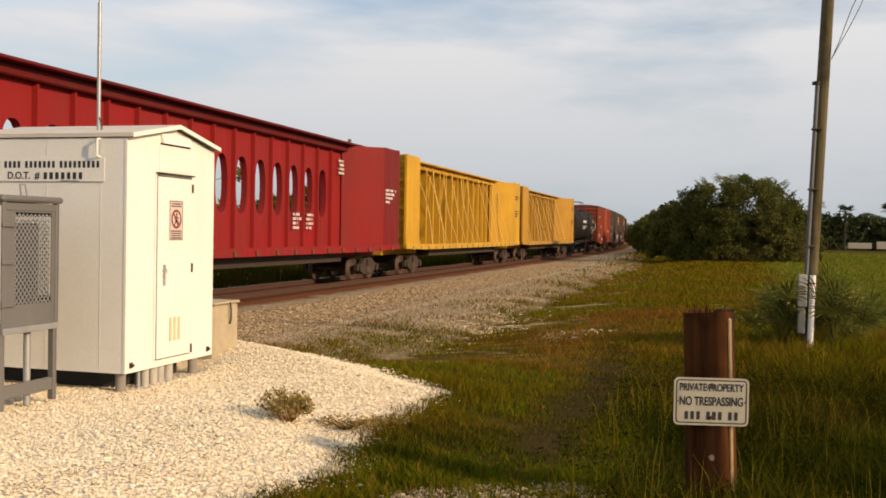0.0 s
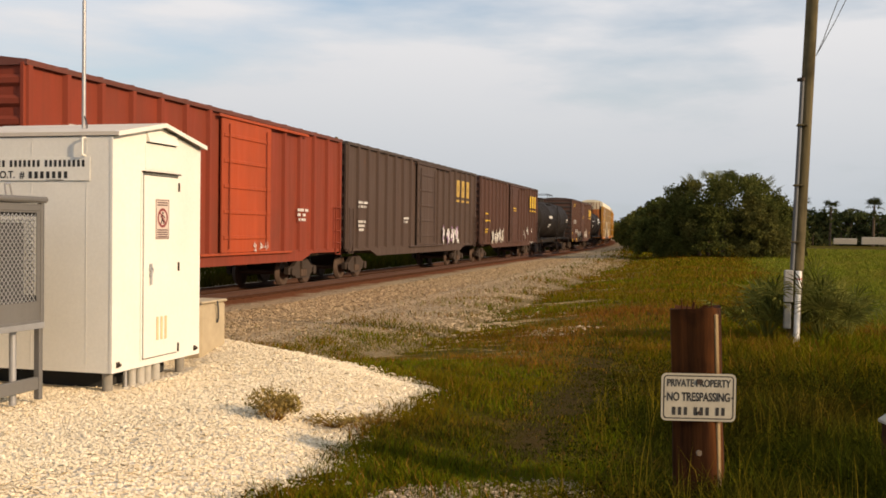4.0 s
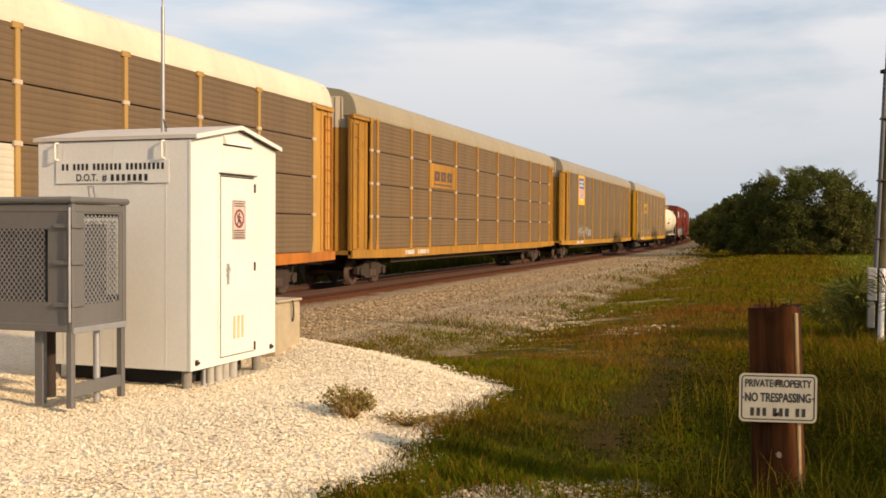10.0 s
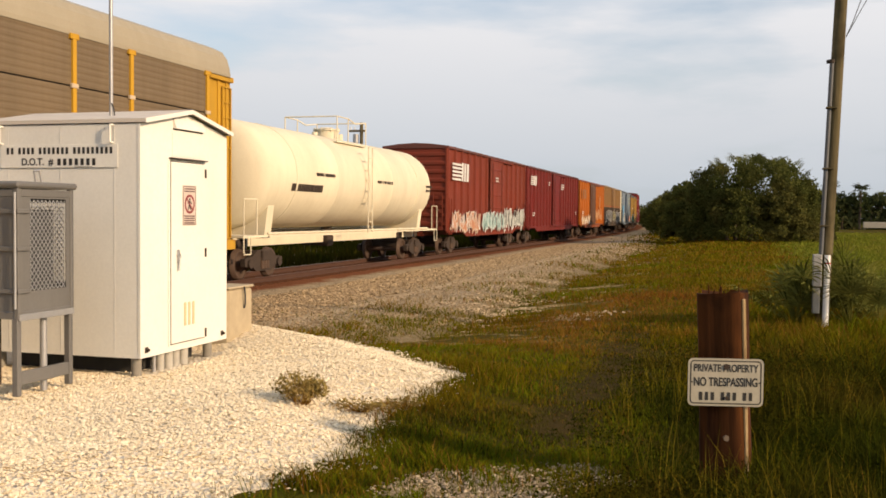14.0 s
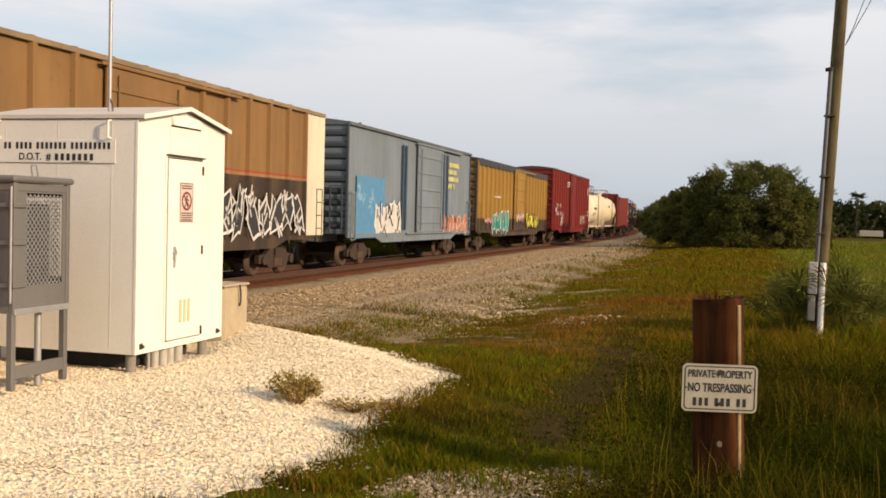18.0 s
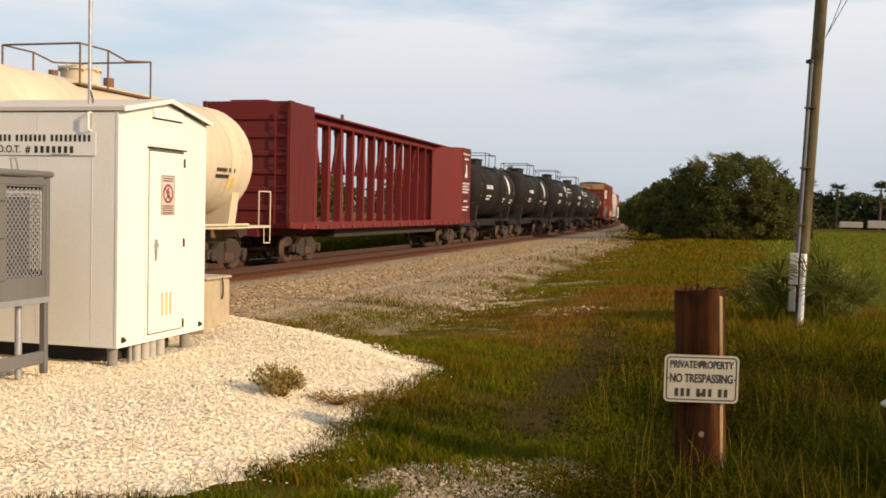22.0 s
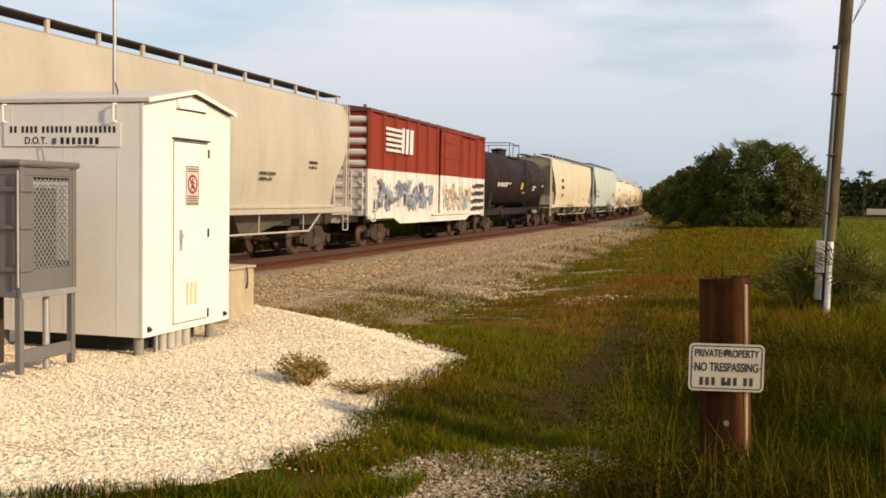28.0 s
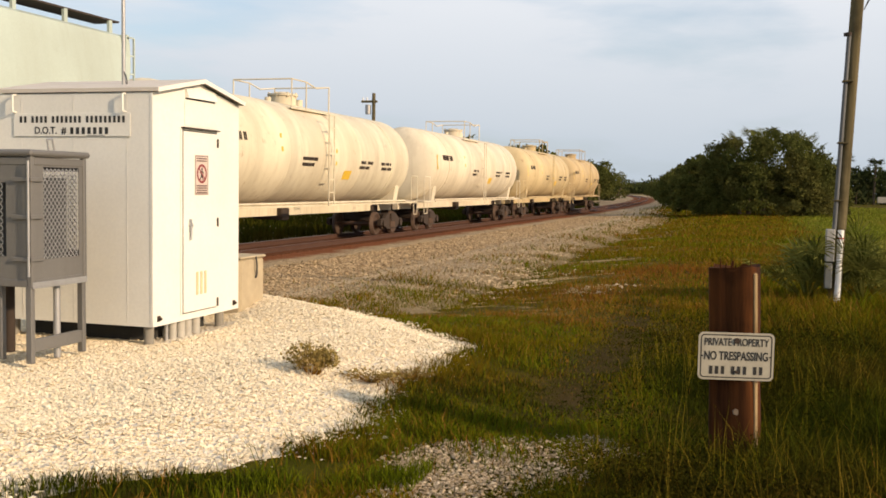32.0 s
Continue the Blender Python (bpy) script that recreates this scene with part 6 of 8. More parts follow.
def build_train():
    c, h, X = centerbeam(11.0, 37.6, "bright red", "red centerbeam flatcar with oval openings in its web", RED, 21, "holes", 4.87)
    stencils(c, ((h - 3.4, 4.2, (0.7, 0.5, 0.7, 0.5)),), 1, 0.225)
    stencils(c, ((h - 7.4, 2.15, (0.5, 0.6, 0.4, 0.5)), (h - 6.3, 2.15, (0.6, 0.5, 0.6, 0.4))), 3, 0.225)
    stencils(c, ((h - 1.7, 3.2, (1.2, 1.2, 0.8, 0.5)),), 5, X + 0.004)
    c, h, X = centerbeam(38.5, 62.3, "lumber yellow", "empty yellow centerbeam flatcar with slack tie-down cables", YELLOW, 20, "truss", 4.83)
    stencils(c, ((h - 1.6, 3.9, (0.9, 0.7)), (h - 1.6, 3.0, (1.1, 0.9, 0.6))), 6, X + 0.004, M_TRUCK)
    c, h, X = centerbeam(63.3, 86.7, "lumber yellow two", "empty yellow centerbeam flatcar with a closed end bay", (0.47, 0.25, 0.03), 18, "truss", 4.75)
    stencils(c, ((h - 1.6, 3.9, (0.9, 0.7)), (h - 1.6, 2.8, (1.1, 0.9, 0.6))), 7, X + 0.004, M_TRUCK)
    c, h, r, z = tank(87.3, 105.6, "black tank", "black tank car with white stencils", BLACK, 3.05, 4.2)
    barrel_marks(c, r, z, ((-3.1, 0.12, (2.6,)), (-3.2, -0.28, (2.8, 2.2)), (3.8, -0.3, (0.8, 0.7)), (5.8, -0.5, (0.9, 0.8, 0.6)), (7.4, 0.1, (0.4, 0.4, 0.4, 0.4))), 8, None, ((5.4, 0.2, 0.35, 0.35),))
    c, h = boxcar(106.7, 123.2, "faded red", "faded red boxcar with an orange-red door", (0.235, 0.042, 0.020), door=(-0.6, 2.4), door_colour=(0.40, 0.068, 0.022), ribs=14)
    graffiti(c, -7.6, -6.2, 0.95, 2.1, SIDE, (S_WHITE,), 1, n=2)
    graffiti(c, -4.2, -2.2, 0.8, 1.5, SIDE, (S_WHITE,), 2, n=3)
    graffiti(c, 1.2, 2.2, 0.95, 1.3, SIDE + 0.06, (S_WHITE,), 3, n=3)
    stencils(c, ((-7.0, 3.6, (0.8, 0.6)), (4.4, 2.2, (0.8, 0.6, 0.7)), (-5.2, 2.6, (0.6, 0.5))), 9)
    c, h = boxcar(123.8, 144.0, "grey brown", "dull grey-brown boxcar with faded yellow block marks", GREYBROWN, ribs=18, door=(-1.4, 1.6))
    block_marks(c, h - 4.5, 3.35, 0.6, 0.85, 0.45, spray((0.46, 0.30, 0.05)))
    stencils(c, ((-9.0, 2.6, (1.0, 0.8)), (-9.0, 1.9, (0.9, 0.7, 0.6)), (-3.4, 2.1, (0.7, 0.5))), 10)
    graffiti(c, 3.0, 6.2, 0.9, 2.0, SIDE, (S_WHITE, (0.30, 0.16, 0.34)), 4)
    c, h = boxcar(145.3, 164.6, "freight brown", "dark brown boxcar with yellow block marks", BROWN, ribs=18, door=(-1.2, 1.7))
    block_marks(c, h - 3.5, 3.30, 0.52, 0.85, 0.42, M_YELLOW)
    stencils(c, ((-8.6, 2.6, (0.9,)), (-8.6, 2.2, (1.3,)), (-8.6, 1.7, (0.8, 0.6))), 11, material=M_YELLOW)
    graffiti(c, -6.8, -3.2, 0.75, 1.9, SIDE, ((0.42, 0.38, 0.31), S_WHITE), 5)
    graffiti(c, 3.6, 5.8, 0.95, 2.0, SIDE, (S_WHITE,), 6, n=2)
    graffiti(c, 6.0, 7.6, 0.72, 1.0, SIDE, (S_WHITE,), 7)
    stencils(c, ((-0.4, 3.1, (0.9, 0.9)),), 12, SIDE + 0.06, M_YELLOW)
    stencils(c, ((h - 2.9, 1.75, (0.35, 0.35)),), 13)
    c, h, r, z = tank(165.2, 184.0, "black tank two", "weathered black tank car with white number strokes", BLACK, 3.0, 4.15)
    barrel_marks(c, r, z, ((-3.8, 0.05, (1.8,)), (-3.8, -0.5, (1.0, 0.8)), (6.3, 0.0, (1.2, 0.7))), 14)
    c, h = boxcar(185.1, 204.5, "freight brown two", "brown boxcar with yellow block marks and a tag", (0.10, 0.05, 0.036), end_colour=(0.050, 0.036, 0.030), ribs=18, door=(-1.6, 1.5))
    block_marks(c, h - 2.9, 3.3, 0.62, 0.75, 0.28, M_YELLOW)
    graffiti(c, 2.2, 5.0, 0.8, 2.1, SIDE, ((0.45, 0.40, 0.34), S_WHITE), 8)
    stencils(c, ((-8.9, 4.2, (0.8, 0.8)), (-0.2, 3.2, (0.8, 0.8)), (h - 3.0, 1.6, (0.3, 0.3))), 15, SIDE + 0.06, M_YELLOW)
    mb, yl = MB(), MB()
    for yy, zz in ((-8.3, 2.42), (-7.75, 2.42), (-7.05, 2.42), (-6.6, 2.42), (-6.75, 1.5), (-6.3, 1.5), (-5.45, 1.5), (-5.0, 1.5)):
        mb.box(SIDE, SIDE + 0.005, yy, yy + 0.26, zz, zz + 0.40)
    for yy, zz in ((-9.4, 0.72), (-9.35, 1.4), (-5.9, 0.8), (-2.3, 0.85), (8.9, 0.85)):
        yl.box(SIDE, SIDE + 0.005, yy, yy + 0.40, zz, zz + 0.24)
    part("reporting_mark", mb, spray((0.44, 0.42, 0.39)), c)["kind"] = "stuff"
    part("yellow_mark", yl, M_YELLOW, c)["kind"] = "stuff"
    part("end_notice", MB().box(-0.2, 0.75, -h - 0.085, -h - 0.075, 2.1, 2.75), spray((0.42, 0.41, 0.38)), c, "pale notice on the end")
    graffiti(c, -4.6, -1.6, 0.75, 1.9, SIDE, ((0.36, 0.30, 0.24), (0.50, 0.47, 0.42)), 71, n=4)
    c, h, r, z = tank(205.0, 223.3, "black tank three", "black tank car with a square white emblem", BLACK, 2.9, 4.14)
    barrel_marks(c, r, z, ((3.7, 0.42, (2.2,)), (3.7, 0.15, (3.2,)), (-5.6, 0.15, (1.5,)), (-5.6, -0.3, (1.4, 1.2)), (-2.6, 0.2, (0.4,))), 17, (2.9, 0.3, 0.34, 0.36, 1))
    # the autoracks
    c, h, ya, edges, z0, ch, X = autorack(224.8, 253.0, "old rack", "old autorack with rusty yellow ends and patched screens", 4, (-12.2, -9.4, -7.4, -4.45, -1.4, 1.6, 4.5, 7.1, 9.7, 12.4), (0.72, 0.66, 0.50), (0.175, 0.120, 0.068), (0.50, 0.17, 0.025), (2, "shield"), 1, ((3, 0), (4, 0), (5, 0), (6, 0), (7, 0), (4, 1), (5, 1)))
    part("sill_patch", MB().box(X + 0.052, X + 0.056, -5.6, 5.1, 0.74, 0.97), spray(S_WHITE), c, "white painted sill patch")
    graffiti(c, -2.5, 4.1, 0.74, 0.97, X + 0.058, (S_BLACK,), 9)
    c, h, ya, edges, z0, ch, X = autorack(254.2, 281.6, "rack two", "autorack with brown screens and yellow ends", 4, (-11.8, -8.8, -6.9, -3.9, -1.0, 2.1, 5.0, 8.1, 10.2), (0.34, 0.29, 0.19), (0.18, 0.118, 0.060), (0.44, 0.22, 0.03), (3, "block"), 2)
    c, h, ya, edges, z0, ch, X = autorack(283.6, 311.0, "rack three", "autorack with yellow posts and a shield emblem", 1, (-11.8, -9.0, -6.8, -4.0, -1.0, 1.9, 4.8, 7.8, 9.9), (0.30, 0.26, 0.19), (0.17, 0.12, 0.064), (0.48, 0.25, 0.03), (2, "shield"), 3)
    graffiti(c, -8.8, -4.4, z0 + 0.05, z0 + 1.0, X + 0.036, ((0.26, 0.24, 0.2), (0.36, 0.36, 0.34)), 10)
    c, h, ya, edges, z0, ch, X = autorack(313.2, 340.7, "rack four", "autorack with grey-brown screens and sprayed tags", 4, (-11.9, -9.2, -7.3, -4.35, -1.5, 1.5, 4.4, 7.3, 9.2), (0.34, 0.30, 0.22), (0.18, 0.132, 0.080), YELLOW, (3, "block"), 4)
    for k in (1, 2, 3, 4, 5, 6, 7, 8):
        graffiti(c, edges[k] + 0.2, edges[k + 1] - 0.2, z0 + 0.12, z0 + ch - 0.1, X + 0.036, ((0.34, 0.33, 0.31),), 60 + k, n=2)
    c, h, r, z = tank(341.3, 359.2, "cream tank", "cream white tank car with black stencils", CREAM, 3.1, 4.33, True, 0.16, 0.04)
    barrel_marks(c, r, z, ((-6.1, -0.45, (2.2,)), (-4.4, 0.05, (1.6,)), (6.8, 0.0, (0.8, 0.7)), (1.0, 0.0, (1.6,))), 18, None, (), M_TRUCK)
    c, h = boxcar(360.4, 377.5, "oxide red", "oxide red boxcar with sprayed tags and a white striped mark", RUSTRED, ribs=14, door=(-0.6, 2.2))
    striped_mark(c, -7.9, 3.25, 2.9, 0.85)
    piece(c, -8.0, -2.7, 0.75, 1.95, SIDE, (0.62, 0.56, 0.46), (0.48, 0.22, 0.12), S_WHITE, 11)
    piece(c, -2.4, 2.4, 0.72, 2.0, SIDE + 0.06, S_WHITE, (0.36, 0.50, 0.48), (0.1, 0.2, 0.2), 12)
    piece(c, 2.7, 8.0, 0.75, 2.3, SIDE, S_WHITE, (0.42, 0.44, 0.40), S_BLACK, 13)
    stencils(c, ((0.4, 3.6, (0.6, 0.6)),), 19, SIDE + 0.06)
    c, h = boxcar(378.2, 398.9, "dark red", "dark red boxcar with a small white mark", DARKRED, ribs=18, door=(-1.4, 1.6))
    striped_mark(c, -9.4, 3.6, 1.9, 0.6)
    stencils(c, ((-3.2, 3.9, (0.6, 0.5)), (2.0, 3.9, (1.2, 1.3, 1.0)), (h - 1.4, 1.9, (0.5, 0.4)), (-8.8, 1.8, (0.9, 0.7))), 20)
    c, h = boxcar(400.3, 417.1, "freight orange", "orange boxcar with a brown door", (0.40, 0.112, 0.013), top=4.68, ribs=13, door=(-1.9, 1.4), door_colour=(0.115, 0.055, 0.032), roof_colour=(0.20, 0.055, 0.03), sill_colour=(0.24, 0.06, 0.02), dirt=0.3, rust=0.5)
    for q in range(3):
        part("faded_emblem", MB().box(SIDE - 0.05, SIDE - 0.048, -7.3 + 0.95 * q, -6.55 + 0.95 * q, 3.15, 3.95), spray((0.24, 0.105, 0.03)), c, "painted-out emblem block")
    graffiti(c, -7.6, -2.2, 0.75, 1.9, SIDE, ((0.70, 0.55, 0.36), S_WHITE), 14)
    graffiti(c, 1.6, 6.4, 1.05, 2.5, SIDE, ((0.44, 0.19, 0.06), (0.56, 0.36, 0.20)), 15, n=6)
    for (ya_, za_), (yb_, zb_) in (((3.9, 3.65), (5.5, 2.3)), ((5.6, 3.6), (4.1, 2.2))):
        part("graffiti", MB().bar((SIDE + 0.005, ya_, za_), (SIDE + 0.005, yb_, zb_), 0.16, 0.003), spray((0.52, 0.28, 0.12)), c, "broad sprayed stroke")
    stencils(c, ((-7.4, 2.0, (1.0, 0.8)),), 21)
    LINE = 2.62
    c, h = boxcar(417.8, 437.4, "rusty tan", "rust-stained tan boxcar with a black lower half and big tags", (0.25, 0.142, 0.055), ribs=16, door=(-1.5, 1.5), roof_colour=(0.30, 0.22, 0.13), low=((LINE + 0.14, (0.35, 0.05, 0.03)), (LINE + 0.08, (0.30, 0.18, 0.08)), (LINE, (0.028, 0.025, 0.024))), rust=0.6)
    part("end_panel", MB().box(SIDE - 0.02, SIDE + 0.003, h - 1.3, h - 0.03, 1.0, 4.62), paint("white panel", (0.66, 0.62, 0.48), 0.25, 0.1), c, "white end panel")
    piece(c, -8.7, -1.6, 0.85, 2.5, SIDE, S_WHITE, S_BLACK, (0.5, 0.48, 0.44), 16)
    piece(c, -1.4, 1.4, 0.95, 2.4, SIDE + 0.06, S_WHITE, (0.42, 0.38, 0.16), S_BLACK, 17)
    piece(c, 1.7, 8.2, 0.85, 2.4, SIDE + 0.01, S_WHITE, S_BLACK, (0.55, 0.53, 0.5), 18)
    c, h = boxcar(439.6, 455.7, "dusty blue", "dusty blue boxcar with sprayed tags", (0.175, 0.220, 0.262), ribs=0, door=(-0.6, 3.0), outside=False, end_colour=(0.06, 0.08, 0.10), dirt=0.3)
    part("blue_patch", MB().box(1.502, 1.508, -7.3, -4.4, 0.85, 3.0), spray((0.08, 0.24, 0.42)), c, "bright blue painted patch")
    graffiti(c, -7.2, -5.2, 1.6, 2.8, 1.51, ((0.25, 0.42, 0.56),), 18, n=2)
    piece(c, -5.4, -2.5, 0.7, 2.3, 1.51, S_WHITE, (0.58, 0.57, 0.54), S_BLACK, 19)
    piece(c, 2.6, 7.6, 0.8, 1.9, 1.51, (0.50, 0.30, 0.22), (0.42, 0.13, 0.06), S_WHITE, 20)
    mb = MB()
    text_block(mb, 4.0, 3.9, (1.8, 1.5, 1.7, 1.2), 1.505, 22, 0.2, 0.32)
    part("yellow_bars", mb, spray((0.62, 0.60, 0.22)), c)
    for yy in (-2.4, -2.0, 0.6, 1.0, 3.3, 3.9):
        part("door_bar", MB().box(1.50, 1.56, yy - 0.06, yy + 0.06, 1.1, 4.4, 0.01), paint("bar blue", (0.05, 0.09, 0.15), 0.3, 0.1), c)
    c, h = boxcar(457.2, 476.6, "ochre", "ochre boxcar with a black lower band and sprayed tags", (0.30, 0.178, 0.040), top=4.66, ribs=20, door=(-1.0, 2.2), roof_colour=(0.05, 0.06, 0.08), end_colour=(0.10, 0.075, 0.05), low=((1.62, (0.035, 0.032, 0.032)),), dirt=0.3)
    part("letter_board", MB().box(SIDE - 0.01, SIDE + 0.002, -h + 0.05, h - 0.05, 4.34, 4.60), paint("dark band", (0.045, 0.05, 0.065), 0.3, 0.1), c, "dark blue top band")
    stencils(c, ((-6.2, 2.75, (1.6,)),), 23)
    piece(c, -6.6, -2.6, 0.7, 2.15, SIDE, S_WHITE, S_TEAL, (0.03, 0.14, 0.12), 21)
    piece(c, 2.6, 6.4, 0.85, 2.15, SIDE, S_BLACK, S_YEL, S_BLACK, 22)
    graffiti(c, -8.3, -6.4, 1.3, 1.75, SIDE, ((0.5, 0.05, 0.04), S_WHITE), 23)
    graffiti(c, -0.8, 1.6, 1.4, 2.1, SIDE + 0.06, (S_PINK, S_WHITE), 24)
    c, h = boxcar(479.2, 498.1, "deep red", "tall deep red boxcar with white stencils", (0.17, 0.018, 0.016), top=5.32, ribs=18, door=(-1.4, 1.6), dirt=0.25)
    stencils(c, ((-3.2, 4.5, (1.3, 1.2, 1.0)), (-0.6, 4.5, (0.9, 0.7)), (-0.9, 2.2, (0.7, 0.5)), (h - 1.2, 2.3, (0.5, 0.4, 0.4)), (-8.6, 2.4, (1.0, 0.8))), 24)
    mb = MB()
    for q, (yy, zz) in enumerate(((-7.9, 2.55), (-7.5, 2.55), (-6.6, 2.55), (-6.2, 2.55), (-8.0, 1.95), (-7.6, 1.95), (-7.2, 1.95), (-6.5, 1.95), (-6.1, 1.95), (-5.7, 1.95))):
        mb.box(SIDE, SIDE + 0.005, yy, yy + 0.17, zz, zz + 0.28)
    part("reporting_mark", mb, spray((0.44, 0.42, 0.39)), c)["kind"] = "stuff"
    graffiti(c, 4.2, 6.8, 1.1, 2.3, SIDE, (S_WHITE,), 25, n=4)
    graffiti(c, -5.9, -4.6, 1.0, 2.2, SIDE, (S_WHITE,), 33, n=2)
    graffiti(c, -6.2, -5.4, 1.0, 2.2, SIDE, (S_WHITE,), 26, n=1)
    N = 22
    rg = MB()
    rg.add([(SIDE + 0.004, h - 1.0 + 0.34 * math.cos(2 * math.pi * i / N), 4.15 + 0.42 * math.sin(2 * math.pi * i / N)) for i in range(N)], [tuple(range(N))])
    part("round_emblem", rg, spray((0.55, 0.25, 0.22)), c, "faded round emblem")
    c, h, r, z = tank(498.8, 511.2, "cream tank two", "cream white tank car with rust stains", CREAM, 3.05, 4.33, True, 0.3, 0.25, rusty=True)
    barrel_marks(c, r, z, ((-2.4, -0.15, (1.9,)), (-2.4, -0.55, (1.6, 1.2))), 25, None, (), M_TRUCK)
    c, h, r, z = tank(511.8, 526.0, "cream tank three", "stained cream tank car with black stencils", (0.66, 0.58, 0.42), 3.05, 4.33, True, 0.35, 0.3, rusty=True)
    barrel_marks(c, r, z, ((-3.0, 0.25, (1.5,)), (3.6, -0.3, (1.0, 0.8)), (2.0, -0.4, (0.5, 0.5))), 26, None, ((4.3, -0.75, 0.35, 0.3),), M_TRUCK)
    c, h, X = centerbeam(527.1, 550.3, "lumber red", "empty dark red centerbeam flatcar with lettered end plates", (0.155, 0.018, 0.017), 18, "open", 4.82, 0.3, 0.2)
    stencils(c, ((h - 1.7, 4.45, (1.3,)), (h - 1.5, 4.2, (0.9,)), (h - 1.75, 2.95, (1.4, 1.2, 1.4, 1.1)), (h - 1.45, 2.05, (0.8,)), (h - 1.7, 1.75, (1.3, 1.0))), 27, X + 0.004)
    part("figure_mark", MB().prism([(h - 1.25, 3.3), (h - 0.75, 3.3), (h - 0.8, 3.45), (h - 0.9, 3.95), (h - 1.1, 4.0), (h - 1.08, 3.6), (h - 1.3, 3.45)], X + 0.002, X + 0.006, "x"), M_LINE, c, "white pictorial mark")
    for q, (a, b, nm, dia, zt) in enumerate(((550.9, 563.8, "black tank four", 3.1, 4.35), (564.4, 577.3, "black tank five", 3.1, 4.4), (577.9, 590.9, "black tank six", 3.2, 4.5), (591.4, 604.2, "black tank seven", 3.15, 4.45))):
        c, h, r, z = tank(a, b, nm, "black tank car with a tall white emblem" if q < 2 else "black tank car with round emblem and white strokes", BLACK, dia, zt, dirt=0.45, rust=0.2)
        em = (2.9, 0.45, 0.28, 0.62) if q < 2 else (1.1, 0.5, 0.46, 0.5)
        bl = [(-3.4, 0.05, (1.6,)), (-3.4, -0.4, (1.3, 1.1)), (1.3, -0.5, (0.5, 0.4)), (3.5, -0.55, (0.8, 0.6))]
        if q >= 2:
            bl += [(1.7, 0.72, (3.2,)), (1.8, 0.42, (2.9,))]
        barrel_marks(c, r, z, bl, 30 + q, em, ((-4.6, -0.4, 0.05, 0.7), (2.2, -0.5, 0.05, 0.5), (4.4, -0.6, 0.05, 0.6)) if q < 2 else ())
    c, h, r, z = tank(604.8, 622.2, "dull tank", "dull black tank car with yellow marks", (0.020, 0.017, 0.015), 2.9, 4.1, dirt=0.6)
    barrel_marks(c, r, z, ((-4.8, 0.05, (1.4,)), (-4.8, -0.3, (1.2,)), (3.0, -0.3, (0.9, 0.7)), (6.6, 0.2, (0.7, 0.6, 0.6))), 36, None, ((-1.9, -0.45, 0.06, 0.6), (1.1, -0.35, 0.55, 0.36), (2.3, -0.45, 0.06, 0.5), (5.0, -0.5, 0.06, 0.5)))
    c, h = boxcar(624.7, 644.1, "oxide red two", "tall oxide red boxcar with a white striped mark and tags", (0.185, 0.030, 0.014), top=5.34, ribs=17, door=(-0.6, 2.5))
    part("end_band", MB().box(-1.5, 1.5, -h - 0.06, -h - 0.03, 4.55, 5.22), paint("tan end band", (0.40, 0.24, 0.12), 0.3, 0.3), c, "tan painted band at the end")
    striped_mark(c, -9.3, 3.45, 4.9, 1.05)
    stencils(c, ((-8.6, 2.85, (0.8,)), (-8.6, 2.35, (0.9, 0.8)), (-8.5, 1.7, (0.7, 0.7, 0.7)), (-0.3, 4.5, (0.6, 0.5)), (1.4, 4.3, (0.7, 0.6))), 37)
    piece(c, -6.8, -2.2, 0.75, 2.6, SIDE, S_WHITE, (0.10, 0.20, 0.19), S_WHITE, 27)
    graffiti(c, 3.6, 8.6, 0.9, 2.2, SIDE, (S_PINK, S_WHITE), 28, n=7)
    c, h = hopper(644.9, 666.5, "dusty white", "dusty pale grey covered hopper with an orange tag", (0.46, 0.43, 0.35))
    graffiti(c, -5.5, -1.0, 1.5, 2.2, 1.545, ((0.58, 0.36, 0.16), (0.40, 0.36, 0.28)), 29)
    stencils(c, ((-7.5, 2.9, (0.9, 0.7)), (4.0, 2.2, (0.9, 0.7)), (7.2, 2.6, (0.6, 0.5))), 38, 1.545, M_TRUCK)
    c, h = boxcar(668.0, 684.3, "oxide red three", "oxide red boxcar, whitewashed along its lower half", (0.23, 0.034, 0.016), top=4.72, ribs=12, door=(0.4, 3.6), low=((2.62, (0.72, 0.70, 0.64)),), dirt=0.2, rust=0.25)
    striped_mark(c, -6.6, 3.3, 3.2, 0.95)
    graffiti(c, -7.6, -0.4, 0.95, 2.5, SIDE, ((0.16, 0.18, 0.22), (0.30, 0.34, 0.40)), 30)
    bars = MB()
    for k in range(4):
        bars.box(SIDE + 0.062, SIDE + 0.066, 5.6 + 0.15 * k, 7.7, 1.12 + 0.36 * k, 1.29 + 0.36 * k)
    part("painted_bar", bars, spray(S_BLACK), c, "broad black sprayed bars")["kind"] = "stuff"
    graffiti(c, 0.6, 5.4, 0.95, 2.5, SIDE + 0.06, ((0.50, 0.46, 0.36), (0.12, 0.28, 0.36), (0.55, 0.36, 0.14)), 31)
    c, h, r, z = tank(684.9, 702.7, "dark tank", "dark plum-black tank car with yellow marks", (0.020, 0.013, 0.013), 3.05, 4.3)
    barrel_marks(c, r, z, ((-6.3, -0.45, (2.3,)), (-4.6, -0.3, (1.4,)), (3.2, -0.4, (0.8, 0.6)), (5.6, -0.3, (0.9,)), (0.6, -0.8, (1.0,))), 39, None, ((0.2, 0.2, 0.05, 0.6), (3.4, 0.1, 0.05, 0.6), (5.9, 0.1, 0.05, 0.5), (-0.3, -0.55, 0.6, 0.4)))
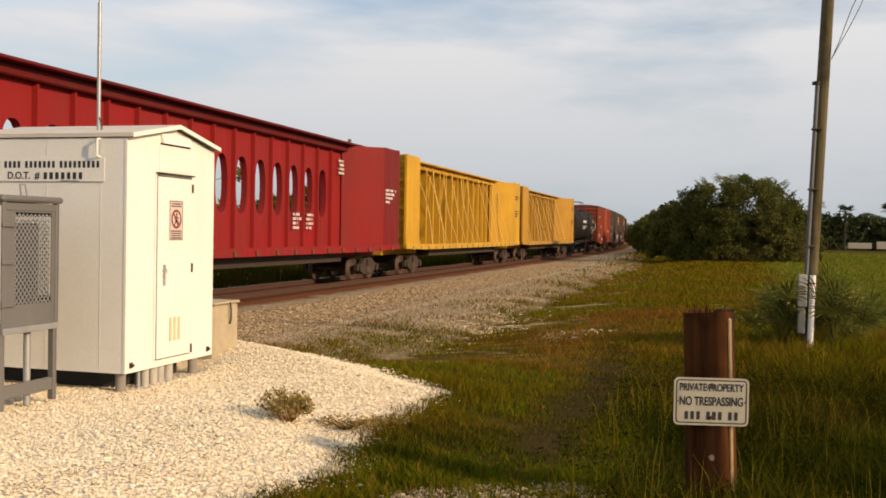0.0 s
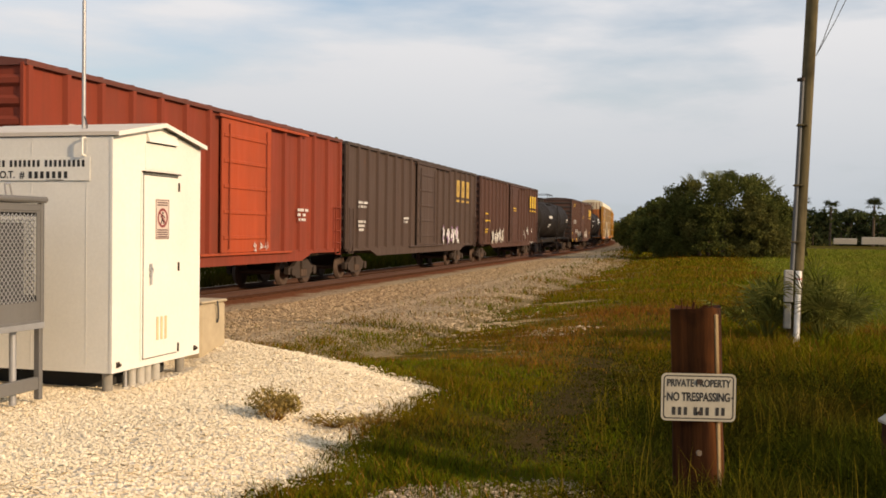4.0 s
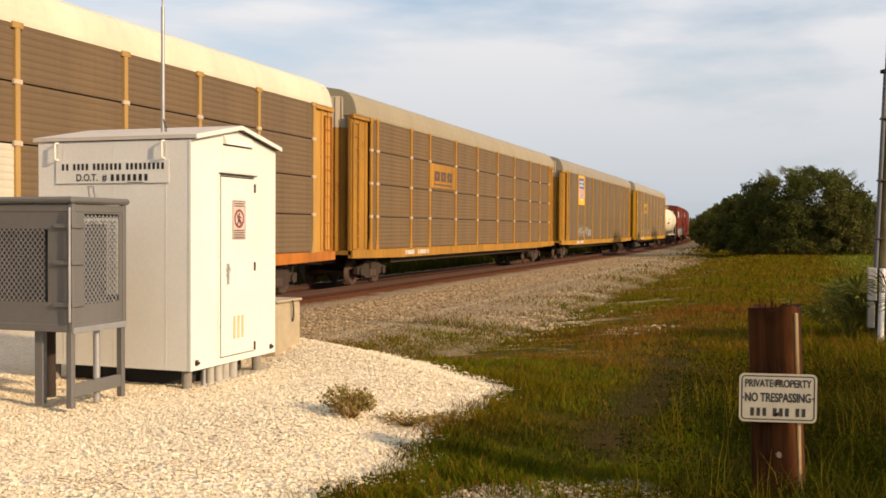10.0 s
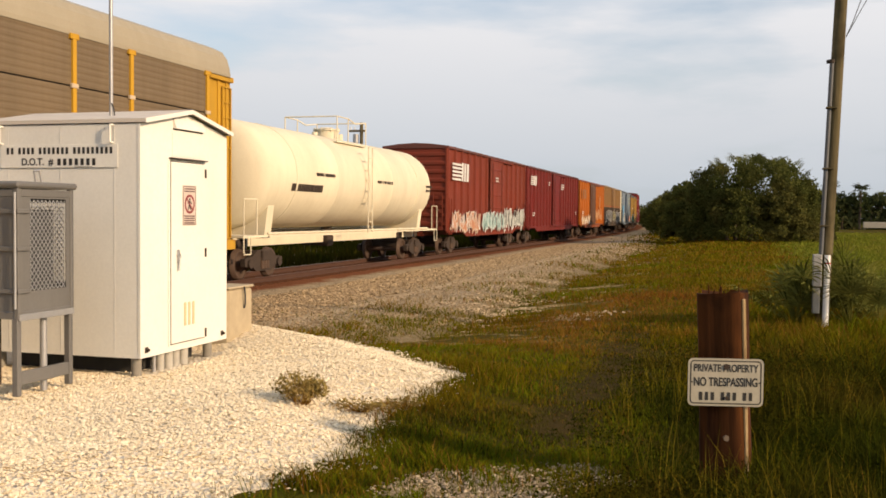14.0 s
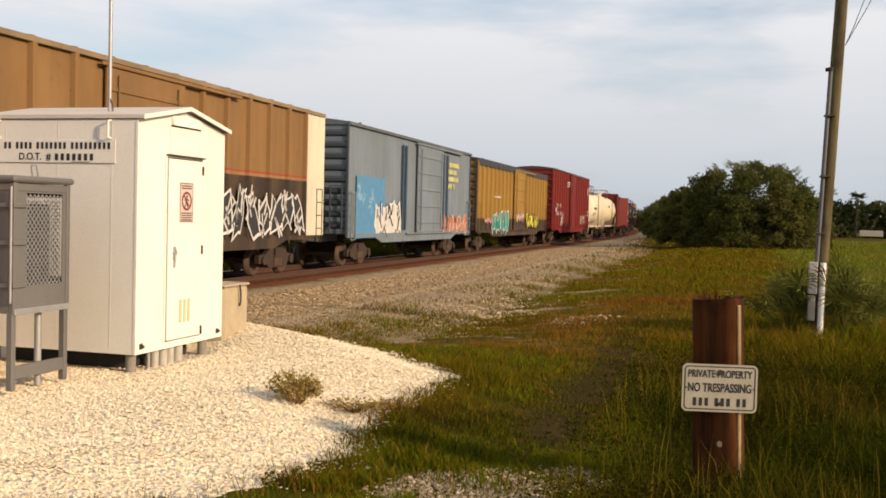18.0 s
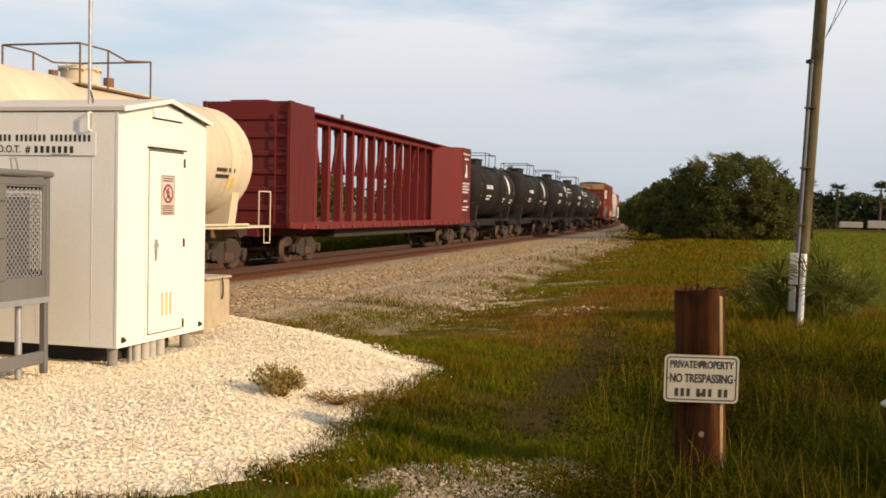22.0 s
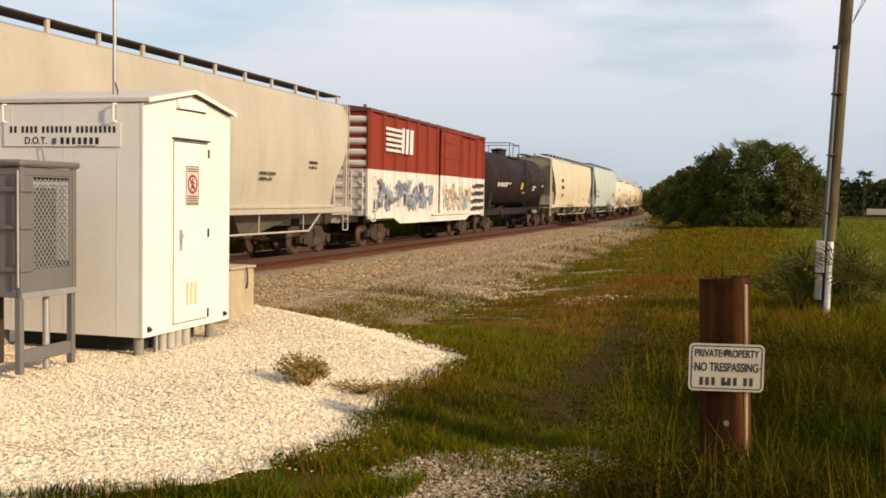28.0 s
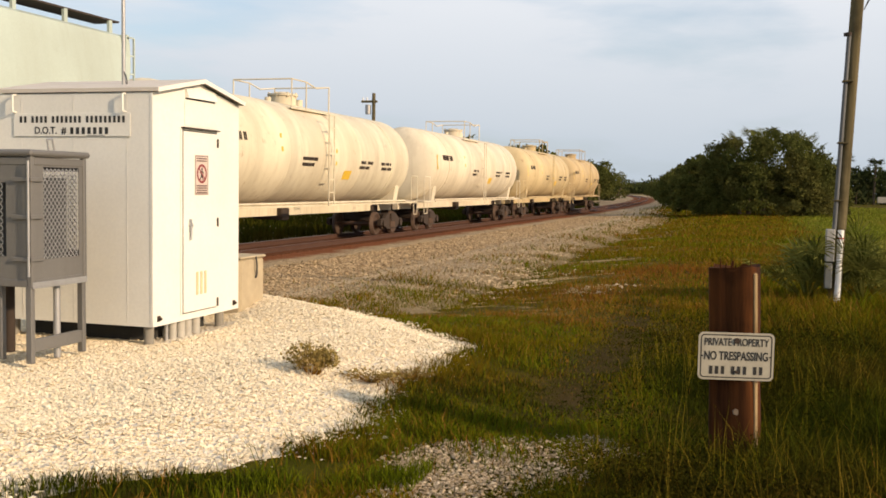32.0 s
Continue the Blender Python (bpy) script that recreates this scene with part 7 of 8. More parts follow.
    c, h = hopper(703.8, 723.4, "hopper cream", "cream covered hopper with faint black stencils", (0.62, 0.555, 0.40), 4.58)
    stencils(c, ((-6.2, 2.95, (0.8,)), (-6.2, 2.45, (1.05,))), 40, 1.545, M_TRUCK, 0.22)
    stencils(c, ((-6.2, 2.0, (0.9, 0.7)), (4.4, 1.7, (0.5,))), 43, 1.545, M_TRUCK)
    c, h = hopper(725.3, 744.7, "hopper green", "pale grey-green covered hopper with black stencils", (0.46, 0.54, 0.49), 4.76)
    stencils(c, ((-7.55, 2.38, (0.85,)), (-7.55, 1.93, (0.9,))), 44, 1.545, spray((0.06, 0.12, 0.20)), 0.22)
    stencils(c, ((5.6, 2.3, (1.4, 1.4, 1.2)), (6.4, 1.7, (0.4, 0.4))), 41, 1.545, M_TRUCK)
    for q, (a, b, nm, lb, col) in enumerate(((745.4, 763.5, "soiled white tank", "soiled white tank car with yellow squares", (0.72, 0.66, 0.50)), (764.2, 781.9, "soiled white tank two", "soiled white tank car with black stencils", (0.74, 0.67, 0.52)), (782.6, 799.0, "tan tank", "tan-stained tank car with yellow squares", (0.62, 0.50, 0.29)), (799.7, 814.2, "tan tank two", "tan-stained tank car at the train's tail", (0.56, 0.43, 0.24)))):
        c, h, r, z = tank(a, b, nm, lb, col, 3.1, 4.12, True, 0.55, 0.4, 0.6, True)
        barrel_marks(c, r, z, ((-6.6, 0.2, (1.4,)), (-1.8, -0.2, (1.0, 0.8)), (2.6, -0.2, (1.2, 0.9)), (4.6, -0.2, (1.0, 1.0))), 50 + q, None, ((-3.2, 0.0, 0.12, 0.5), (0.6, -0.3, 0.1, 0.5), (1.4, -0.75, 0.6, 0.3), (-7.4, -0.2, 0.12, 0.6)), M_TRUCK)


build_train()

# ---- loose stone, grass, trees ----
def smooth_step(t):
    t = np.clip(t, 0, 1)
    return t * t * (3 - 2 * t)


def edge_of(y):
    return np.array([pad_edge(v) for v in np.atleast_1d(y)])


def wobble(x, y, f, seed=0.0):
    """Cheap smooth variation in about -1..1 for arrays."""
    return (np.sin(x * f + 1.7 * np.sin(y * f * 0.7 + seed)) + np.sin(y * f * 1.3 + seed * 2 + 1.9 * np.sin(x * f * 0.6 + seed)) + np.sin((x + y) * f * 0.57 + 3 * seed)) / 3


def pad_z(x, y):
    d = edge_of(y) - x
    return 0.012 + 0.14 * smooth_step(d / 1.0) - 0.20 * smooth_step((d - 1.0) / 1.9) + 0.018 * wobble(x, y, 2.1)


def build_pad():
    ys = np.arange(2.0, 14.2, 0.16)
    n = 64
    v = []
    for j, y in enumerate(ys):
        e = pad_edge(y) + 0.16 * math.sin(y * 5.1) + 0.08 * math.sin(y * 13.7 + 1)
        xs = e - np.linspace(0, 1, n) ** 1.7 * 9.0
        z = pad_z(xs, np.full(n, y))
        z[0] = -0.10
        z[1:4] -= 0.02
        if j in (0, len(ys) - 1):
            z[:] = -0.45
        v += list(zip(xs, np.full(n, y), z))
    f = [(j * n + i, j * n + i + 1, (j + 1) * n + i + 1, (j + 1) * n + i) for j in range(len(ys) - 1) for i in range(n - 1)]
    m, nn, l, b = mat_base("white limestone pad")
    co = nn.new("ShaderNodeTexCoord").outputs["Object"]
    vor = nn.new("ShaderNodeTexVoronoi")
    vor.inputs["Scale"].default_value = 24
    l.new(co, vor.inputs["Vector"])
    g = noise_node(nn, l, co, 1.3, 5, 0.6)
    c = mixed(nn, l, ranged(nn, l, vor.outputs["Color"], 0.1, 0.9), (0.60, 0.52, 0.39), (0.80, 0.72, 0.58))
    c = mixed(nn, l, ranged(nn, l, g, 0.52, 0.70, 0, 0.5), c, (0.58, 0.51, 0.39))
    c = mixed(nn, l, ranged(nn, l, vor.outputs["Distance"], 0.0, 0.35, 0.7, 0.0), c, (0.60, 0.56, 0.47))
    l.new(c, b.inputs["Base Color"])
    b.inputs["Roughness"].default_value = 0.95
    bump(nn, l, b, vor.outputs["Distance"], 1.0, 0.03)
    tagged(new("gravel_pad", raw_mesh("gravel_pad", v, f, m, True)), "low mound of white crushed limestone round the hut", "gravel", kind="structure")


build_pad()


def spot(x, y, cx, cy, rx, ry):
    return np.exp(-((x - cx) / rx) ** 2 - ((y - cy) / ry) ** 2)


def turf_z(x, y):
    """Height of the ground that the grass grows from, track bed included."""
    g = np.array([ground_z(a, b) for a, b in zip(x, y)])
    tx = np.where(y > BEND_AT, TRACK_X - (y - BEND_AT) ** 2 / (2 * BEND_R), TRACK_X)
    taper = np.where(y < 30, 1.0, np.maximum(0.55, 1 - (y - 30) / 210))
    o = x - tx
    o = np.where(o < 3.4, o, 3.4 + (o - 3.4) / taper)
    bed = np.interp(o, [3.4, 4.4, 5.6, 6.6, 7.6, 8.6, 9.3], [-0.34, -0.29, -0.24, -0.21, -0.19, -0.23, -0.37])
    return np.maximum(g, bed)


def scatter_stones(name, x, y, z, size, material, label, rs):
    """Angular little stones: squashed octahedra with jittered corners."""
    n = len(x)
    base = np.array([(1, 0, 0), (-1, 0, 0), (0, 1, 0), (0, -1, 0), (0, 0, 1), (0, 0, -1)], float)
    tri = np.array([(0, 2, 4), (2, 1, 4), (1, 3, 4), (3, 0, 4), (2, 0, 5), (1, 2, 5), (3, 1, 5), (0, 3, 5)])
    p = base[None] * (1 + rs.uniform(-0.35, 0.35, (n, 6, 1)))
    p = p + rs.uniform(-0.22, 0.22, (n, 6, 3))
    p[:, :, 2] *= 0.45
    a = rs.uniform(0, 2 * np.pi, n)
    tl = rs.uniform(-0.5, 0.5, n)
    c, s = np.cos(a)[:, None], np.sin(a)[:, None]
    q = np.stack([p[:, :, 0] * c - p[:, :, 1] * s, p[:, :, 0] * s + p[:, :, 1] * c, p[:, :, 2] + p[:, :, 0] * tl[:, None]], 2)
    q = q * size[:, None, None] + np.stack([x, y, z + size * 0.25], 1)[:, None, :]
    f = (tri[None] + (np.arange(n) * 6)[:, None, None]).reshape(-1, 3)
    return tagged(new(name, raw_mesh(name, q.reshape(-1, 3), f, material)), label, "gravel", kind="stuff")


def build_stones():
    rs = np.random.RandomState(3)
    x, y = rs.uniform(-8.5, -2.2, 230000), rs.uniform(3.4, 13.2, 230000)
    e = edge_of(y)
    keep = (x < e + rs.normal(0, 0.14, len(x)) + 0.10 * wobble(x, y, 6.0)) & ~((x < HX + 0.02) & (y > HY0 + 0.25) & (y < HY1)) & (y > -0.9 * x - 1.6)
    x, y = x[keep], y[keep]
    size = np.clip(rs.lognormal(-4.70, 0.42, len(x)), 0.005, 0.030)
    scatter_stones("limestone_gravel", x, y, pad_z(x, y), size, M_WHITE_STONE, "loose angular white limestone gravel", rs)
    # the small bare patch in the grass nearest the camera, and strays along the edge
    x, y = rs.uniform(-2.5, -0.4, 26000), rs.uniform(4.6, 7.0, 26000)
    d = ((x + 1.36) / 0.60) ** 2 + ((y - 5.72 - 0.30 * (x + 1.36)) / 0.66) ** 2 + 0.75 * wobble(x, y, 4.2, 1.0) + 0.4 * wobble(x, y, 11.0, 2.0)
    keep = d < rs.uniform(0.0, 1.5, len(x))
    x, y = x[keep], y[keep]
    scatter_stones("stray_gravel", x, y, np.array([ground_z(a, b) for a, b in zip(x, y)]) + 0.004, np.clip(rs.lognormal(-4.65, 0.4, len(x)), 0.005, 0.024), M_DIRTY_STONE, "dirty white gravel spilled into the grass", rs)
    # track ballast on the near shoulder
    n = 84000
    s = 12 + 60 * rs.uniform(0, 1, n) ** 1.5
    o = 2.9 + 6.0 * rs.uniform(0, 1, n) ** 1.1
    z = np.interp(o, [1.6, 2.3, 3.4, 4.4, 5.6, 6.6, 7.6, 8.6, 9.3], [-0.31, -0.32, -0.34, -0.29, -0.24, -0.21, -0.19, -0.23, -0.37])
    keep = (rs.uniform(0, 1, n) < np.interp(o, [2.9, 3.4, 4.8, 5.8, 6.2, 6.6, 8.9], [0.4, 1, 1, 0.6, 0.2, 0.6, 0.25])) & ~((s < 14.2) & (o > 4.5))
    s, o, z = s[keep], o[keep], z[keep]
    scatter_stones("ballast_stones", TRACK_X + o - np.where(s > BEND_AT, (s - BEND_AT) ** 2 / (2 * BEND_R), 0), s, z, np.clip(rs.lognormal(-3.5, 0.33, len(s)), 0.016, 0.07) * np.interp(o, [5.0, 6.5], [1.0, 0.62]), M_GREY_STONE, "loose grey-tan track ballast stones", rs)

    # pale gravel and sand that lies bare along the edge of the grass
    x, y = rs.uniform(-8, -1.5, 60000), 13 + 50 * rs.uniform(0, 1, 60000) ** 1.6
    w = 1.1 * spot(x, y, -4.7, 20.5, 0.7, 3.6) + spot(x, y, -5.6, 54.0, 1.0, 10.0) + 0.6 * spot(x, y, -2.5, 17.8, 0.8, 0.8) + 0.45 * spot(x, y, -5.4, 29.0, 0.9, 6.0)
    keep = w * np.clip(0.6 + 0.9 * wobble(x * 0.6, y * 1.3, 3.0, 2.0), 0, 1) > rs.uniform(0.05, 1, len(x))
    x, y = x[keep], y[keep]
    scatter_stones("verge_gravel", x, y, turf_z(x, y) + 0.004, np.clip(rs.lognormal(-3.7, 0.4, len(x)), 0.012, 0.05), M_VERGE, "pale sandy gravel bare along the verge", rs)


M_VERGE = stones_mat("pale sandy gravel", (0.34, 0.26, 0.16), (0.62, 0.50, 0.33), (0.52, 0.41, 0.26))


def blades(name, x, y, z, height, width, material, label, rs, lean=0.35, category="grass"):
    """Curved grass blades, each a tapering strip of three triangles."""
    n = len(x)
    a = rs.uniform(0, 2 * np.pi, n)
    side = np.stack([np.cos(a), np.sin(a), np.zeros(n)], 1) * (width / 2)[:, None]
    b = rs.uniform(0, 2 * np.pi, n)
    ln = np.stack([np.cos(b), np.sin(b), np.zeros(n)], 1) * (height * rs.uniform(0.1, 1.0, n) * lean)[:, None]
    root = np.stack([x, y, z], 1)
    up = np.array([0, 0, 1.0])[None] * height[:, None]
    mid = root + up * 0.55 + ln * 0.35
    tip = root + up * rs.uniform(0.88, 1.0, n)[:, None] + ln
    v = np.stack([root - side, root + side, mid - side * 0.75, mid + side * 0.75, tip], 1)
    tri = np.array([(0, 1, 3), (0, 3, 2), (2, 3, 4)])
    f = (tri[None] + (np.arange(n) * 5)[:, None, None]).reshape(-1, 3)
    return tagged(new(name, raw_mesh(name, v.reshape(-1, 3), f, material)), label, category, kind="stuff")


def gz(x, y):
    return np.array([ground_z(a, b) for a, b in zip(x, y)])


def leaf_cloud(centres, radii, per, leaf, rs, droop=0.25):
    """Leaf quads on and in a set of ellipsoid clumps: vertices and faces."""
    cs, rr = np.repeat(np.asarray(centres, float), per, 0), np.repeat(np.asarray(radii, float), per, 0)
    n = len(cs)
    d = rs.normal(0, 1, (n, 3))
    d /= np.linalg.norm(d, axis=1)[:, None]
    p = cs + d * rr * (rs.uniform(0.35, 1.0, (n, 1)) ** 0.45) * (1 + 0.18 * rs.normal(0, 1, (n, 1)))
    a = rs.normal(0, 1, (n, 3))
    a[:, 2] -= droop
    a /= np.linalg.norm(a, axis=1)[:, None]
    b = np.cross(a, rs.normal(0, 1, (n, 3)))
    b /= np.linalg.norm(b, axis=1)[:, None]
    s = leaf * rs.uniform(0.6, 1.4, (n, 1))
    v = np.stack([p - a * s, p + b * s * 0.5, p + a * s, p - b * s * 0.5], 1).reshape(-1, 3)
    f = np.arange(n * 4).reshape(-1, 4)
    return v, f


def verge(y):
    """How far from the track's middle the grass begins."""
    return np.interp(y, [12, 16, 20, 28, 40, 60, 110, 200], [7.3, 7.9, 8.6, 9.0, 8.7, 8.0, 5.6, 4.0])


def meadow(rs, n, y0, y1):
    """Grass roots in the wedge that is open to the eye, denser near by, clear of stone."""
    y = np.exp(rs.uniform(math.log(y0), math.log(y1), n))
    lo, hi = -0.62 * y - 0.6, 0.17 * y + np.interp(y, [4, 12, 40], [1.0, 2.2, 5.0])
    x = lo + (hi - lo) * rs.uniform(0, 1, n)
    tx = np.where(y > BEND_AT, TRACK_X - (y - BEND_AT) ** 2 / (2 * BEND_R), TRACK_X)
    short = verge(y) + 0.7 * wobble(x, y, 0.9) - (x - tx)           # metres inside the stony verge
    thin = np.exp(-np.maximum(short, 0) / 0.75) * np.where(short > 0, np.clip(0.7 + 1.2 * wobble(x, y, 1.7, 3.0), 0, 1), 1)
    ok = rs.uniform(0, 1, n) < thin
    bare = (wobble(x, y * 1.6, 1.1, 5.0) > 0.42) & (short > -3.2) & (y > 13)
    ok &= ~bare | (rs.uniform(0, 1, n) < 0.10)
    e = edge_of(y)
    ok &= (x > e + 0.02 + 0.15 * wobble(x, y, 5.0) + rs.normal(0, 0.13, n)) | (y > 13.6)
    ok &= ~((y < 5.5) & (x < -2.2)) | (rs.uniform(0, 1, n) < 0.06)
    pd = ((x + 1.36) / 0.60) ** 2 + ((y - 5.72 - 0.30 * (x + 1.36)) / 0.66) ** 2 + 0.75 * wobble(x, y, 4.2, 1.0) + 0.4 * wobble(x, y, 11.0, 2.0)
    ok &= (pd > 1.0) | (rs.uniform(0, 1, n) < 0.12 + 0.3 * np.clip(pd, 0, 1))
    sandy = spot(x, y, -4.7, 20.5, 0.55, 3.2) + spot(x, y, -5.6, 56.0, 0.8, 9.0) + 0.8 * spot(x, y, -2.5, 17.8, 0.7, 0.7)
    ok &= rs.uniform(0, 1, n) > 1.1 * sandy * np.clip(0.75 + 0.6 * wobble(x * 0.5, y * 1.5, 3.0, 2.0), 0, 1)
    return x[ok], y[ok]


build_stones()

M_HERB = grass_mat("leafy herbs", (0.014, 0.018, 0.0015), (0.046, 0.054, 0.005), (0.05, 0.03, 0.006), 0.15)


def build_grass():
    rs = np.random.RandomState(8)
    x, y = meadow(rs, 560000, 3.6, 120.0)
    n = len(x)
    # how rank it grows: low in the open, knee-high towards the post and the pole
    tall = smooth_step((x + 0.9 - 0.05 * (y - 6) + 0.45 * wobble(x, y, 1.1)) / 1.2) * smooth_step((22 - y) / 8)
    trail = np.exp(-((x + 1.28 + 0.012 * (y - 8.2) + 0.08 * np.sin(y * 0.9)) / 0.36) ** 2) * smooth_step((y - 6.4) / 1.0) * smooth_step((17.5 - y) / 5.0)
    patch = 0.5 + 0.5 * wobble(x, y, 1.9, 2.0)
    h = 0.055 + 0.075 * patch + 0.23 * tall * (0.5 + 0.6 * patch) + 0.0015 * np.clip(y - 12, 0, 30)
    h *= (1 - 0.6 * trail) * rs.uniform(0.45, 1.3, n)
    h *= 1 + 0.3 * np.exp(-((x - edge_of(y) - 0.30) / 0.35) ** 2) * (y < 11)
    h *= np.clip(0.85 + 0.5 * wobble(x, y, 7.0, 1.0) + 0.3 * wobble(x, y, 17.0, 3.0), 0.3, 2.0)
    # which kind grows where
    w1, w2, w3 = wobble(x, y, 0.75, 4.0), wobble(x, y, 0.8, 6.0), wobble(x, y, 2.6, 1.0)
    red = spot(x, y, -2.0, 13.4, 0.45, 1.3) + spot(x, y, -2.5, 17.2, 0.9, 2.3) + spot(x, y, -1.4, 20.5, 1.2, 3.0) + spot(x, y, -3.1, 13.8, 1.7, 0.55) + 0.9 * spot(x, y, -2.95, 7.95, 0.4, 0.5) + 0.9 * spot(x, y, -3.5, 4.6, 1.1, 0.7)
    red = np.clip(0.10 + 1.0 * red + 0.5 * np.clip(w2, 0, 1) * smooth_step((y - 9) / 6) * smooth_step((60 - y) / 25) + 0.2 * w3, 0.04, 0.95)
    green = spot(x, y, -4.1, 12.7, 1.0, 0.6) + spot(x, y, -2.1, 11.7, 0.55, 0.7) + 0.8 * spot(x, y, -1.9, 8.9, 0.3, 0.5) + smooth_step((x - 0.4 - 0.03 * y) / 2.0) * smooth_step((y - 14) / 12)
    green = np.clip(0.12 + 1.0 * green + 0.75 * np.clip(w1, 0, 1) + 0.15 * w3, 0.05, 0.9)
    dark = 0.6 * trail + 0.92 * smooth_step((x + 1.35 + 0.45 * wobble(x, y, 0.9, 7.0)) / 0.8) * smooth_step((15.2 - y) / 6.5) + 0.6 * spot(x, y, -2.1, 7.6, 0.7, 0.9)
    dark = np.clip(0.04 + dark + 0.2 * w3 * (y < 12), 0.0, 0.965)
    pick = rs.uniform(0, 1, n)
    is_dark = pick < dark
    pick = rs.uniform(0, 1, n)
    is_red = ~is_dark & (pick < red * 0.8)
    is_green = ~is_dark & ~is_red & (rs.uniform(0, 1, n) < green)
    is_field = ~is_dark & (rs.uniform(0, 1, n) < smooth_step((x - 0.3 - 0.025 * y) / 2.0) * smooth_step((y - 15) / 9))
    is_red &= ~is_field
    is_green &= ~is_field
    rest = ~is_dark & ~is_red & ~is_green & ~is_field
    z = turf_z(x, y) - 0.012
    width = np.interp(y, [3.6, 8, 14, 22, 34, 60, 120], [0.0050, 0.0065, 0.010, 0.015, 0.024, 0.05, 0.10])
    for nm, k, mt, lb in (("meadow_grass", rest, M_GRASS, "short olive-green meadow grass"), ("rank_weeds", is_dark, M_RANK, "dark rank weeds and grass"), ("fresh_grass", is_green, M_GRASS_FRESH, "patches of fresh green grass"), ("dry_grass", is_red, M_GRASS_DRY, "dry red-brown grass stems"), ("field_grass", is_field, M_GRASS_FIELD, "bright short grass of the open field")):
        blades(nm, x[k], y[k], z[k], h[k], width[k] * rs.uniform(0.7, 1.5, k.sum()), mt, lb, rs, 1.0)
    # thinner grass on the rest of the near ground, round and behind the eye
    x, y = rs.uniform(-13, 14, 60000), rs.uniform(-12, 16, 60000)
    k = ((y < 3.7) | (x > 0.17 * y + 1.2)) & (x > edge_of(y) + 0.1) & (x - TRACK_X > 8.6 + 0.7 * wobble(x, y, 0.9)) & ((x ** 2 + y ** 2) > 0.3)
    x, y = x[k], y[k]
    g = wobble(x, y, 0.75, 4.0) + rs.uniform(-0.5, 0.5, len(x)) > 0.1
    for nm, q, mt, lb in (("meadow_grass", ~g, M_GRASS, "short olive-green meadow grass"), ("fresh_grass", g, M_GRASS_FRESH, "patches of fresh green grass")):
        blades(nm, x[q], y[q], gz(x[q], y[q]) - 0.01, rs.uniform(0.06, 0.2, q.sum()), np.full(q.sum(), 0.013), mt, lb, rs, 0.9)
    # tall seed stems round the post and the pole
    x, y = rs.uniform(-0.9, 2.1, 700), rs.uniform(4.3, 9.5, 700)
    k = (wobble(x, y, 2.3, 5.0) > -0.2)
    x, y = x[k], y[k]
    blades("seed_stems", x, y, gz(x, y), rs.uniform(0.3, 0.6, len(x)), np.full(len(x), 0.0045), M_GRASS_LIGHT, "thin pale seed stems above the grass", rs, 0.5)
    # broad-leaved herbs among the rank grass
    x, y = rs.uniform(-2.6, 2.4, 2600), 4.4 + 7.5 * rs.uniform(0, 1, 2600) ** 1.3
    k = (smooth_step((x + 1.5 + 0.5 * wobble(x, y, 1.1)) / 1.0) > rs.uniform(0, 1, len(x))) & (((x + 1.45) / 0.8) ** 2 + ((y - 5.95) / 0.6) ** 2 > 1) & (wobble(x, y, 3.1, 2.0) > -0.25)
    x, y = x[k], y[k]
    hh = rs.uniform(0.10, 0.34, len(x))
    v, f = leaf_cloud(np.stack([x, y, hh * 0.7], 1), np.stack([rs.uniform(0.05, 0.12, len(x)), rs.uniform(0.05, 0.12, len(x)), hh * 0.4], 1), 36, 0.0115, rs)
    v[:, 2] = np.maximum(v[:, 2], 0.0)
    tagged(new("meadow_herbs", raw_mesh("meadow_herbs", v, f, M_HERB)), "low leafy olive-brown herbs among the grass", "weeds", kind="stuff")
    # grass fringe in front of the stone
    x = rs.uniform(-4.6, -1.7, 9000)
    y = 4.75 + 0.34 * (x + 3.3) + rs.normal(0, 0.20, len(x))
    k = wobble(x, y, 2.8, 2.0) + 0.5 * wobble(x, y, 6.5, 4.0) > np.interp(x, [-4.6, -2.9, -2.5, -1.7], [0.75, 0.55, -0.25, 0.05])
    x, y = x[k], y[k]
    g = rs.uniform(0, 1, len(x)) < np.interp(x, [-3.0, -2.4], [0.15, 0.7])
    for nm, q, mt, lb in (("fringe_grass", g, M_GRASS_FRESH, "tufts of green grass along the gravel"), ("fringe_weeds", ~g, M_RANK, "dark low weeds along the gravel")):
        blades(nm, x[q], y[q], np.full(q.sum(), 0.0), rs.uniform(0.03, 0.13, q.sum()), np.full(q.sum(), 0.007), mt, lb, rs, 0.8)
    # beyond the track
    x, y = -16.2 - 24 * rs.uniform(0, 1, 46000) ** 1.5, rs.uniform(13, 120, 46000)
    x -= np.where(y > BEND_AT, (y - BEND_AT) ** 2 / (2 * BEND_R), 0)
    blades("far_verge_grass", x, y, np.full(len(x), -0.40), rs.uniform(0.25, 0.65, len(x)), np.full(len(x), 0.06), M_RANK, "rough dark grass beyond the track", rs, 0.5)


build_grass()


